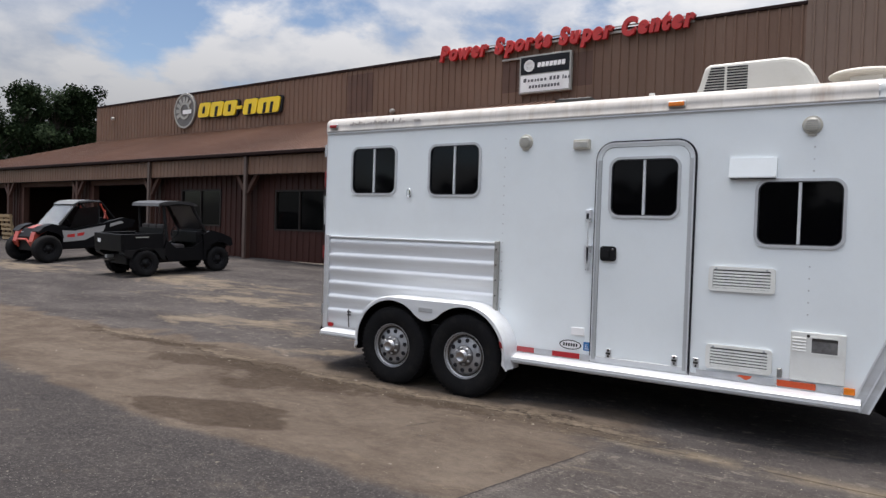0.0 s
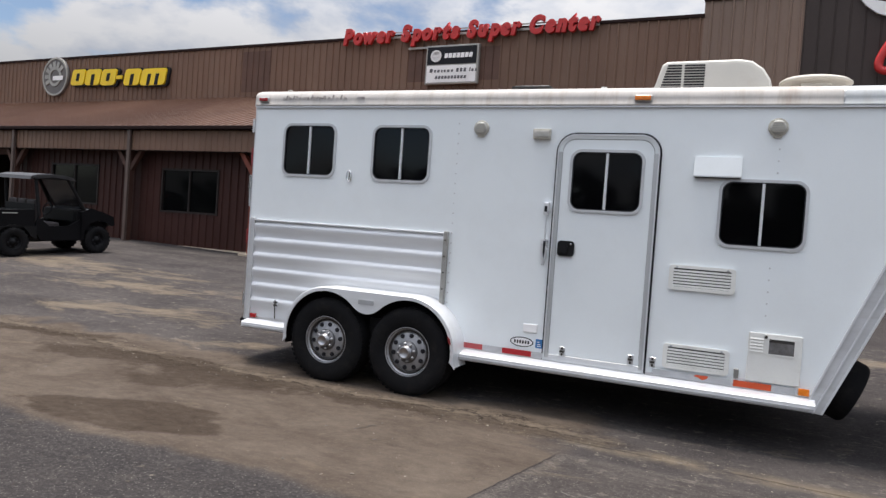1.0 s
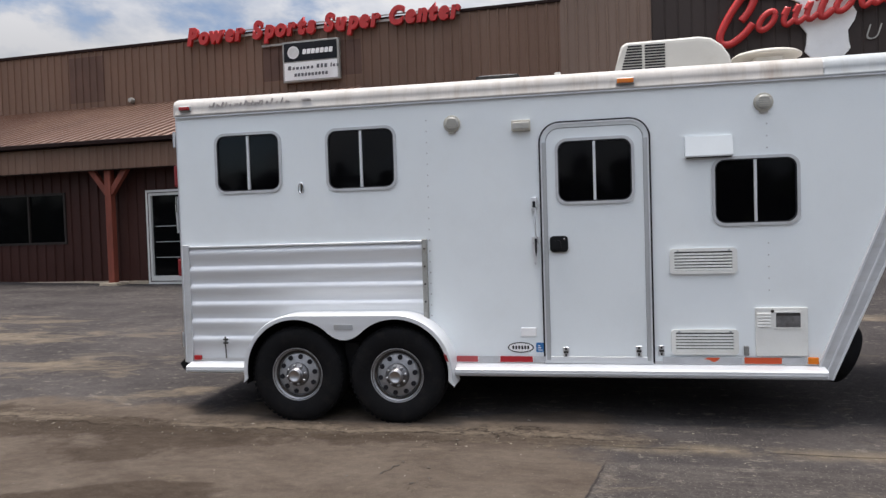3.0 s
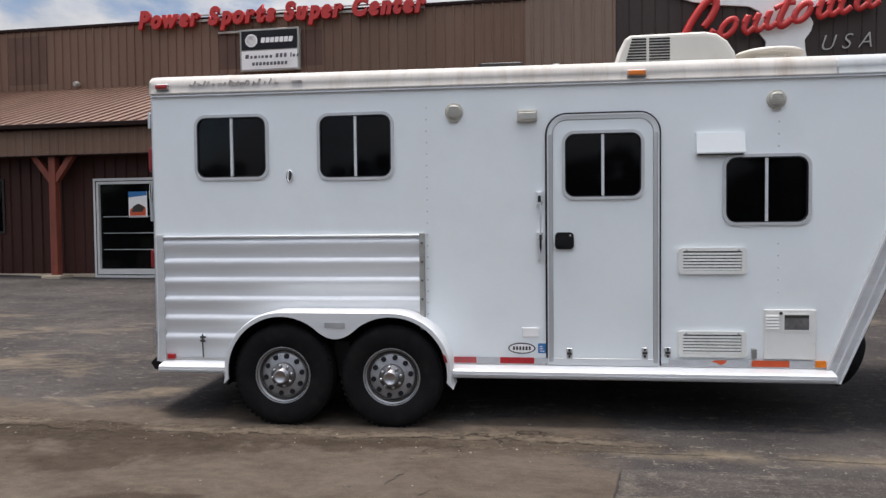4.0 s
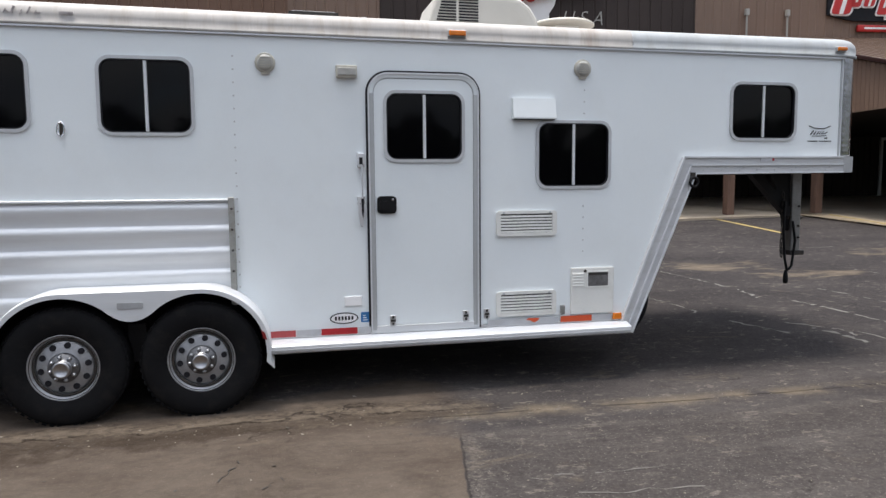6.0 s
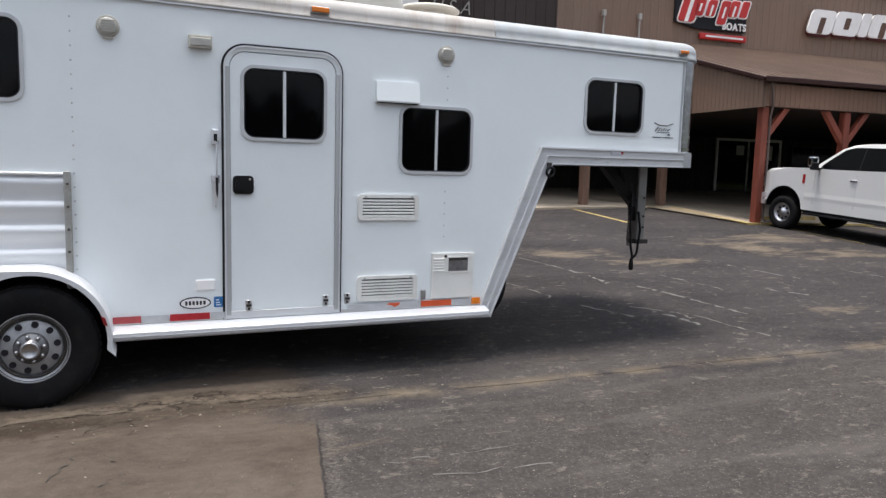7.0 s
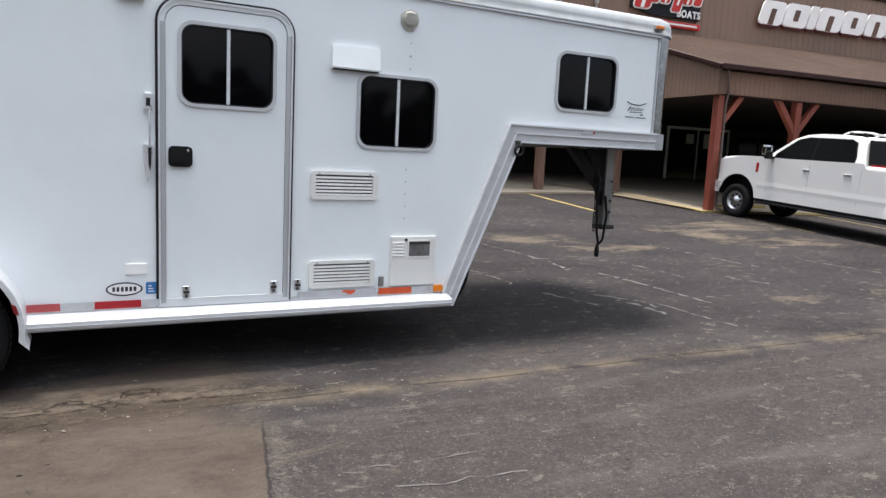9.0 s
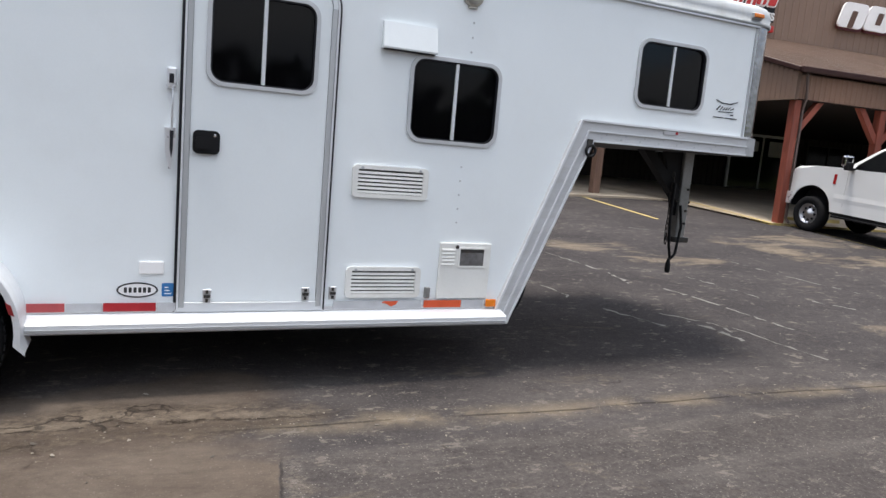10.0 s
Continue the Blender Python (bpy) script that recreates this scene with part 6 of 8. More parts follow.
def build_wing():
    s = thing("store_wing", RIGHT, "brown metal-sided store wing with a deep open porch on red posts", "building")
    TOP = 8.38
    part("upper_wall", ribbed(bmesh.new(), -0.6, 46.0, 3.6, TOP, 0.0, depth=0.016), SIDINGTAN, s, "ribbed faded brown metal upper wall")
    part("upper_wall_core", boxbm(-0.5, 0.005, 3.38, 46.0, 0.25, TOP - 0.02), TRIMDARK, s)
    part("parapet_cap", boxbm(-0.6, -0.06, TOP - 0.03, 46.0, 0.3, TOP + 0.07, bevel=0.01, segs=1), TRIMDARK, s, "dark parapet cap")
    part("main_roof", boxbm(-0.5, 0.2, 7.0, 46.0, 16.0, 7.15), ROOFTAN, s)
    part("end_wall", boxbm(45.8, 0.2, 0.0, 46.0, 16.0, TOP), SIDINGTAN, s)
    U0, E, ZR, ZE = 1.72, -7.55, 6.03, 3.89
    bm = bmesh.new()
    quad = [(U0, -0.03, ZR), (46.0, -0.03, ZR), (46.0, E, ZE), (U0, E, ZE)]
    for dz in (0.0, -0.12):
        bm.faces.new([bm.verts.new((x, y, z + dz)) for x, y, z in quad])
    roof = part("porch_roof", bm, ROOFTAN, s, "weathered tan metal porch roof")
    bm = bmesh.new()
    u = U0 + 0.1
    while u < 46:
        beam(bm, (u, -0.03, ZR + 0.010), (u, E + 0.01, ZE + 0.010), 0.025, 0.045)
        u += 0.305
    part("roof_ribs", bm, ROOFTAN, roof, kind="stuff")
    part("eave_gutter", boxbm(U0 - 0.05, E - 0.08, ZE - 0.115, 46.0, E + 0.02, ZE + 0.015, bevel=0.02, segs=1), EAVEBROWN, s, "dark eave gutter")
    part("rake_trim", beam(bmesh.new(), (U0 - 0.02, -0.03, ZR - 0.05), (U0 - 0.02, E, ZE - 0.05), 0.16, 0.08), EAVEBROWN, s, "dark rake trim")
    part("fascia", ribbed(bmesh.new(), U0 + 0.05, 46.0, 3.22, ZE - 0.14, E + 0.13, pitch=0.152, depth=0.013, top=0.03, foot=0.06), SIDING, s, "ribbed brown metal fascia")
    part("fascia_core", boxbm(U0 + 0.05, E + 0.135, 3.2, 46.0, E + 0.27, ZE - 0.13), TRIMDARK, s)
    # gable end over the porch's side
    bm = bmesh.new()
    y = E + 0.1
    while y < -0.1:
        y2 = min(y + 0.152, 0.0)
        t1, t2 = ((ZE + (q - E) / (-0.03 - E) * (ZR - ZE)) - 0.12 for q in (y, y2))
        prism(bm, [(y, 3.2), (y2 - 0.03, 3.2), (y2 - 0.03, t2 - 0.01), (y, t1)], "x", U0, U0 + 0.1)
        y = y2
    part("gable_siding", bm, SIDINGTAN, s, "sunlit tan ribbed gable siding")
    part("gable_core", prismbm([(E + 0.1, 3.2), (-0.05, 3.2), (-0.05, ZR - 0.16), (E + 0.1, ZE - 0.14)], "x", U0 + 0.008, U0 + 0.09), SIDINGTAN, s)
    # ceiling and shop wall carry the porch's shade in their colour
    part("porch_ceiling", boxbm(U0 + 0.1, E + 0.28, 3.30, 46.0, REC + 0.1, 3.36), PORCHSHADE, s, "porch ceiling, shade put in its colour")
    part("shop_wall", ribbed(bmesh.new(), -0.3, 46.0, 0.3, 3.4, REC), PORCHSHADE, s, "ribbed wall under the porch, shade put in its colour")
    part("shop_wall_core", boxbm(-0.3, REC + 0.05, 0.2, 46.0, REC + 0.15, 3.4), PORCHSHADE, s)
    part("recess_end", boxbm(45.8, 0.0, 0.2, 46.0, REC, 3.4), PORCHSHADE, s)
    part("recess_ceiling", boxbm(-0.5, 0.26, 3.64, U0 + 0.1, REC + 0.1, 3.7), PORCHSHADE, s)
    for u in (1.93, 4.46, 9.6, 14.8, 20.1):
        g = RIGHT @ Vector((u, -7.3, 0))
        y_post(s, u, -7.28, ground_z(g.x, g.y) - 0.05, 3.24, POSTRED, 0.19, 0.7, (1,) if u < 2.2 else (-1, 1))
    spout = tubebm([(1.86, E - 0.03, ZE - 0.12), (2.04, -7.46, 3.25), (2.06, -7.38, 3.0), (2.06, -7.38, 0.55), (2.08, -7.46, 0.46)], 0.03, 8)
    part("downspout", spout, SPOUT, s, "thin grey-brown metal downspout")
    # glazed entrance with a pale frame and two notices
    y = REC
    e = part("entrance_frame", ring(bmesh.new(), [(11.65, 0.6), (15.4, 0.6), (15.4, 3.27), (11.65, 3.27)], [(11.77, 0.74), (15.28, 0.74), (15.28, 3.15), (11.77, 3.15)], y - 0.14, y - 0.06), FRAMEALU, s, "white aluminium entrance frame")
    part("entrance_pane", boxbm(11.77, y - 0.10, 0.74, 15.28, y - 0.09, 3.15), STOREGLASS, e, "dark entrance glass")
    part("entrance_mullion", boxbm(13.45, y - 0.13, 0.74, 13.53, y - 0.07, 3.15), SIGNGREY, e)
    part("entrance_notice", boxbm(13.85, y - 0.115, 2.3, 14.9, y - 0.105, 3.0), SIGNGREY, e, "faded pale notice")
    part("entrance_notice", boxbm(12.8, y - 0.115, 2.5, 13.25, y - 0.105, 2.95), SIGNGREY, e, "faded pale notice")
    # shop doors and windows under the porch
    for u0, u1, z0, z1 in ((16.0, 18.6, 1.4, 3.05), (20.2, 24.2, 1.4, 3.05)):
        store_window(s, u0, u1, z0, z1, REC - 0.14, 2)
    return s


def world_z(m, u, w):
    g = m @ Vector((u, w, 0))
    return ground_z(g.x, g.y)


def build_porch_slabs():
    # one concrete walk, in two levels of the plan
    pts = [tuple((LEFT @ Vector((u, w, 0))).xy) for u, w in ((-3.2, -1.0), (11.6, -1.0), (12.4, -4.1), (17.15, -4.0))]
    pts += [tuple((RIGHT @ Vector((u, w, 0))).xy) for u, w in ((1.62, -7.42), (40.0, -7.42), (40.0, REC + 0.1))]
    pts += [tuple((LEFT @ Vector((u, w, 0))).xy) for u, w in ((15.4, REC + 0.1), (-3.2, REC + 0.1))]
    def top_z(x, y):
        return ground_z(x, y) + float(np.interp(x, (13, 17), (0.06, 0.04))) + 0.02 * max(0.0, y - 11.6)
    tops = [top_z(*p) for p in pts]
    bm = bmesh.new()
    hi = [bm.verts.new((x, y, 0.0)) for x, y in pts]
    for q in ((0, 1, 7, 8), (1, 2, 3, 7), (3, 4, 7), (4, 5, 6, 7)):
        bm.faces.new([hi[i] for i in q])
    for i in range(-4, 60):
        bmesh.ops.bisect_plane(bm, geom=bm.verts[:] + bm.edges[:] + bm.faces[:], plane_co=(i, 0, 0), plane_no=(1, 0, 0))
    for i in range(2, 24):
        bmesh.ops.bisect_plane(bm, geom=bm.verts[:] + bm.edges[:] + bm.faces[:], plane_co=(0, i, 0), plane_no=(0, 1, 0))
    for v in bm.verts:
        v.co.z = top_z(v.co.x, v.co.y)
    bmesh.ops.recalc_face_normals(bm, faces=bm.faces[:])
    low = bmesh.ops.extrude_face_region(bm, geom=bm.faces[:], use_keep_orig=True)
    for v in low["geom"]:
        if isinstance(v, bmesh.types.BMVert):
            v.co.z -= 0.3
    tagged(part("porch_slab", bm, CONCRETE, None, "pale worn concrete porch walk", "structure"), category="pavement")
    # worn yellow edge along the slab
    kerb = bmesh.new()
    b, c, d = (Vector((*pts[i], tops[i] - 0.03)) for i in (3, 4, 5))
    for p, q in ((b, c), (c, c.lerp(d, 0.4))):
        beam(kerb, p, q, 0.07, 0.07)
    tagged(part("kerb_edge", kerb, YELLOWP, None, "worn yellow painted slab edge", "structure"), category="kerb")


def ground_strip(name, p, q, w, mat, label, n=14):
    bm = bmesh.new()
    p, q = Vector(p), Vector(q)
    d = (q - p).normalized()
    s = Vector((-d.y, d.x)) * w / 2
    rows = []
    for i in range(n + 1):
        c = p.lerp(q, i / n)
        rows.append([bm.verts.new((*(c + k * s), ground_z(*(c + k * s)) + 0.006)) for k in (1, -1)])
    for u, v in zip(rows, rows[1:]):
        bm.faces.new((u[0], u[1], v[1], v[0]))
    return tagged(part(name, bm, mat, None, label, "structure"), category="road marking")


store = build_store()
wing = build_wing()
build_porch_slabs()
ground_strip("stall_line", (13.7, 11.6), (13.25, 7.6), 0.11, YELLOWP, "worn yellow painted stall line")
ground_strip("stall_line", (16.9, 7.3), (16.6, 4.6), 0.05, YELLOWP, "worn yellow painted stall line")
ground_strip("stall_line", (19.9, 7.2), (19.5, 2.8), 0.07, YELLOWP, "worn yellow painted stall line")
ground_strip("stall_line", (22.9, 6.8), (22.5, 2.4), 0.11, YELLOWP, "worn yellow painted stall line")


def crack_line(points, w, seed, mat, label):
    """A ragged crack lying in the asphalt."""
    rng = random.Random(seed)
    bm = bmesh.new()
    rows = []
    for (x0, y0), (x1, y1) in zip(points, points[1:]):
        n = max(4, int(math.hypot(x1 - x0, y1 - y0) / 0.07))
        for i in range(n):
            f = i / n
            x, y = x0 + (x1 - x0) * f + rng.gauss(0, 0.014), y0 + (y1 - y0) * f + rng.gauss(0, 0.014)
            h = w * max(0.06, rng.gauss(0.36, 0.22))
            nx, ny = (y0 - y1) / math.hypot(x1 - x0, y1 - y0) * h, (x1 - x0) / math.hypot(x1 - x0, y1 - y0) * h
            rows.append([bm.verts.new((x + k * nx, y + k * ny, ground_z(x + k * nx, y + k * ny) + 0.004)) for k in (1, -1)])
    for u, v in zip(rows, rows[1:]):
        if rng.random() > 0.30:
            bm.faces.new((u[0], u[1], v[1], v[0]))
    return tagged(part("crack", bm, mat, None, label, "structure"), category="crack")


CRACKDUST = surface("pale_crack_dust", (0.135, 0.126, 0.117), 0.9, 0, 0.3, 6, 50, 0.2, 0.05, dirt=(0.10, 0.095, 0.088), dirt_amount=0.8)
for n, (points, w) in enumerate((
        (((8.35, 4.6), (8.51, 3.9), (8.66, 3.08), (8.56, 2.43)), 0.05), (((8.88, 2.37), (9.0, 1.84), (9.08, 1.17), (9.16, 0.57)), 0.055), (((11.35, 4.3), (11.43, 3.82), (11.61, 2.82), (11.93, 1.8)), 0.05),
        (((8.45, 0.75), (8.51, 0.36), (8.6, -0.27)), 0.04), (((7.45, 1.5), (7.53, 1.27), (7.76, 0.83)), 0.05), (((10.55, 1.8), (10.7, 1.5), (10.95, 1.2)), 0.05), (((8.1, 1.05), (8.19, 0.73), (8.21, 0.3)), 0.06), (((8.0, 1.3), (8.35, 0.9), (8.3, 0.55)), 0.04),
        (((9.7, 3.0), (9.9, 2.3), (9.95, 1.7)), 0.03), (((13.2, 2.6), (13.5, 1.7), (13.9, 0.9)), 0.04), (((11.5, 6.6), (12.4, 6.0), (12.9, 6.1)), 0.025), (((7.2, 2.9), (7.35, 2.2), (7.3, 1.8)), 0.03), (((12.4, 1.3), (12.7, 0.4), (13.2, -0.3)), 0.03))):
    crack_line(points, w, n, CRACKDUST, "ragged asphalt crack filled with pale dust")
for n, points in enumerate((((2.37, -1.13), (2.29, -1.32), (2.23, -1.47)), ((2.60, -1.43), (2.53, -1.51), (2.48, -1.56)), ((2.05, -1.39), (2.03, -1.50)))):
    crack_line(points, 0.012, 40 + n, DARKSTEEL, "dark open hairline crack in asphalt")
crack_line(((3.95, -1.76), (4.18, -1.77), (4.7, -1.785), (5.14, -1.78)), 0.010, 50, CRACKDUST, "long pale scrape on asphalt")
crack_line(((4.12, -2.01), (4.5, -2.06), (4.9, -2.10)), 0.010, 51, CRACKDUST, "long pale scrape on asphalt")


# ---------------------------------------------------------------- signs
def build_main_letters():
    s = thing("letter_sign", LEFT, "raised red plastic letters standing along the parapet", "sign")
    words = lettering("Power Sports Super Center", 0.72, 0.06, SIGNRED, s, -9.28, -0.16, 7.90, shear=0.22, bold=0.044, gap=0.03, space=0.42, fit_width=9.36)
    part("letter_rail", boxbm(-9.2, -0.09, 8.02, 0.0, -0.05, 8.09), SIGNGREY, s)
    part("letter_rail", boxbm(-9.2, -0.09, 8.20, 0.0, -0.06, 8.24), SIGNGREY, s)


def slant_block(parent, x, z, w, h, y, depth, mat, lean=0.18, slot=None, name="letter_block", dark=None):
    """A leaning rounded block that stands for a letter of a brand sign; slot: a notch, upright or open below."""
    def bar(x0, x1, z0, z1, yb, d, m, own, soft=0.2):
        a, b = lean * (z0 - z), lean * (z1 - z)
        bm = prismbm([(x0 + a, z0), (x1 + a, z0), (x1 + b, z1), (x0 + b, z1)], "y", yb - d, yb)
        es = [e for e in bm.edges if abs(e.verts[0].co.y - e.verts[1].co.y) > 1e-4]
        bmesh.ops.bevel(bm, geom=es, offset=min(x1 - x0, z1 - z0) * soft, segments=3, affect="EDGES", profile=0.5)
        return part(own, bm, m, parent)
    block = bar(x, x + w, z, z + h, y, depth, mat, name)
    yb = y - depth + 0.002
    for dx0, dx1, dz0, dz1 in {"upright": ((0.38, 0.60, 0.26, 0.74),), "below": ((0.40, 0.62, 0.0, 0.68),), "twice": ((0.27, 0.40, 0.0, 0.68), (0.60, 0.73, 0.0, 0.68))}.get(slot, ()):
        bar(x + w * dx0, x + w * dx1, z + h * dz0, z + h * dz1, yb, 0.012, dark or SIGNBLACK, "block_notch", 0.15)
    return block


def build_yellow_sign():
    s = thing("yellow_brand_sign", LEFT, "raised yellow block letters with black edges on brown wall", "sign")
    x = -24.15
    for w, h, notch in ((0.92, 0.70, "upright"), (1.0, 0.70, "below"), (0.98, 0.70, "upright"), (0.44, 0.15, None), (1.0, 0.70, "below"), (1.5, 0.70, "twice")):
        z = 6.83 - (x + 24.15) * 0.028
        zz = z + (0.28 if h < 0.2 else 0)
        slant_block(s, x + 0.05, zz - 0.06, w + 0.02, h + 0.1, -0.04, 0.1, SIGNBLACK, 0.2, None, "block_back")
        slant_block(s, x, zz, w - 0.05, h, -0.14, 0.06, SIGNYELLOW, 0.2, notch)
        x += w + 0.03
    g = thing("round_emblem_sign", LEFT, "round grey toothed emblem sign on brown wall", "sign")
    c = (-25.35, 0, 7.28)
    part("emblem_disc", lathe(bmesh.new(), [(0.0, -0.12), (0.86, -0.12), (0.9, -0.08), (0.9, -0.02)], c, "y", 40), EMBLEMGREY, g)
    part("emblem_ring", lathe(bmesh.new(), [(0.88, -0.115), (0.88, -0.15), (0.8, -0.15), (0.8, -0.115)], c, "y", 40), SIGNGREY, g)
    for k in range(7):
        a = radians(40 + 28 * k)
        m = Matrix.Translation(Vector(c) + Vector((0.56 * math.cos(a), -0.14, 0.56 * math.sin(a)))) @ Matrix.Rotation(-a, 4, "Y")
        bm = bmesh.new()
        box(bm, -0.13, -0.02, -0.085, 0.13, 0.01, 0.085)
        bmesh.ops.transform(bm, matrix=m, verts=bm.verts)
        part("emblem_tooth", bm, SIGNGREY, g)
    part("emblem_core", lathe(bmesh.new(), [(0.44, -0.115), (0.44, -0.15), (0.32, -0.15), (0.32, -0.115)], c, "y", 32), SIGNGREY, g)
    part("emblem_bar", boxbm(-25.45, -0.17, 7.1, -24.75, -0.15, 7.3), SIGNWHITE, g)


def build_board_sign():
    s = thing("board_sign", LEFT, "two-part board sign, black above white, in a grey frame", "sign")
    u0, u1, z0, z1 = -5.84, -3.9, 6.36, 7.66
    part("sign_frame", boxbm(u0, -0.2, z0, u1, -0.04, z1, bevel=0.015, segs=1), SIGNGREY, s)
    part("upper_panel", boxbm(u0 + 0.06, -0.215, 7.02, u1 - 0.06, -0.2, z1 - 0.06), SIGNBLACK, s, "black upper panel")
    part("lower_panel", boxbm(u0 + 0.06, -0.215, z0 + 0.06, u1 - 0.06, -0.2, 6.98), SIGNWHITE, s, "white lower panel")
    part("emblem", lathe(bmesh.new(), [(0.2, -0.216), (0.2, -0.228), (0.15, -0.228), (0.15, -0.216)], (-5.45, 0, 7.3), "y", 26), SIGNWHITE, s)
    part("emblem_bar", prismbm([(-5.56, 7.26), (-5.5, 7.36), (-5.43, 7.28), (-5.36, 7.38), (-5.34, 7.3), (-5.43, 7.2), (-5.5, 7.28)], "y", -0.228, -0.216), SIGNWHITE, s)
    for i in range(7):
        slant_block(s, -5.14 + 0.15 * i, 7.22, 0.125, 0.16, -0.216, 0.008, SIGNWHITE, 0.15, None, "text_bar")
    x = -5.66
    for n, w in enumerate((0.14, 0.09, 0.12, 0.07, 0.09, 0.12, 0.1, 0.0, 0.11, 0.1, 0.11, 0.0, 0.05, 0.1, 0.08)):
        if w:
            slant_block(s, x, 6.75, w * 0.8, 0.085 if n not in (0, 8, 9, 10, 12) else 0.125, -0.216, 0.008, DECALSOFT, 0.1, None, "text_bar")
        x += w + (0.028 if w else 0.07)
    for i in range(10):
        slant_block(s, -5.44 + 0.118 * i, 6.53, 0.085, 0.10, -0.216, 0.008, DECALSOFT, 0.1, None, "text_bar")
    part("sign_bracket", boxbm(-6.6, -0.12, 7.6, -5.8, -0.04, 7.66), SIGNGREY, s)


def build_centre_sign():
    s = thing("horn_sign", LEFT, "white horn-shaped board with heavy red script shapes on a dark wall", "sign")
    cx = 10.1
    half = [(0.0, 7.88), (0.25, 7.95), (0.45, 7.88), (0.9, 7.90), (1.6, 7.96), (2.4, 8.08), (3.0, 8.22), (3.28, 8.30), (3.12, 8.08), (2.85, 7.86), (2.4, 7.70), (1.7, 7.58), (0.95, 7.50), (0.66, 7.34), (0.62, 7.15), (0.72, 6.95), (0.66, 6.74), (0.50, 6.5), (0.52, 6.2), (0.56, 6.02), (0.42, 5.85), (0.0, 5.8)]
    outline = [(cx + x, z) for x, z in half] + [(cx - x, z) for x, z in half[::-1][1:-1]]
    part("horn_board", prismbm(outline, "y", -0.10, -0.03), SIGNWHITE, s, "white horn-shaped board")
    # red script strokes: a tall crescent and rounded leaning shapes
    def stroke(points, r):
        path, rad = [], []
        for i in range(len(points) - 1):
            for k in range(6):
                t = k / 6
                p0, p1 = points[max(i - 1, 0)], points[i]
                p2, p3 = points[i + 1], points[min(i + 2, len(points) - 1)]
                q = [0.5 * (2 * b + (c - a) * t + (2 * a - 5 * b + 4 * c - d) * t * t + (3 * b - a - 3 * c + d) * t ** 3) for a, b, c, d in zip(p0, p1, p2, p3)]
                path.append((q[0], -0.24, q[1]))
                rad.append(r)
        path.append((points[-1][0], -0.24, points[-1][1]))
        rad.append(r)
        bm = tube(bmesh.new(), path, rad, 8)
        for v in bm.verts:
            v.co.y = -0.24 + (v.co.y + 0.24) * 0.5
        part_raw("script_stroke", bm, SIGNRED, s, "heavy red script stroke", smooth=True)
    stroke([(7.92, 6.95), (8.12, 7.2), (8.26, 7.52), (8.2, 7.72), (7.98, 7.62), (7.62, 7.12), (7.38, 6.62), (7.42, 6.38), (7.66, 6.36), (8.0, 6.6), (8.22, 6.86)], 0.105)
    # rounded loops and leaning strokes along a rising line
    def base(u):
        return 6.60 + (u - 8.45) * 0.165
    for u in (8.58, 10.5):
        z = base(u)
        stroke([(u + 0.17 * math.cos(a) + 0.13 * math.sin(a), z + 0.28 + 0.24 * math.sin(a)) for a in np.linspace(0.6, 0.6 + 2 * math.pi, 9)], 0.085)
    for u in (9.05, 9.33, 9.62, 10.95, 11.22, 11.5, 11.9, 12.2):
        z = base(u)
        stroke([(u - 0.06, z + 0.30), (u + 0.06, z + 0.50), (u - 0.05, z + 0.18), (u + 0.02, z + 0.04), (u + 0.22, z + 0.18)], 0.08)
    z = base(10.2)
    stroke([(10.26, z + 0.86), (10.06, z + 0.52), (9.90, z + 0.12), (9.98, z - 0.02), (10.22, z + 0.16)], 0.095)
    stroke([(9.78, z + 0.46), (10.06, z + 0.58), (10.32, z + 0.60)], 0.07)
    lettering("USA", 0.60, 0.006, SIGNGREY, s, 11.05, -0.06, 6.2, shear=0.35, bold=-0.012, gap=0.22, fit_width=1.25, tilt=0.03)


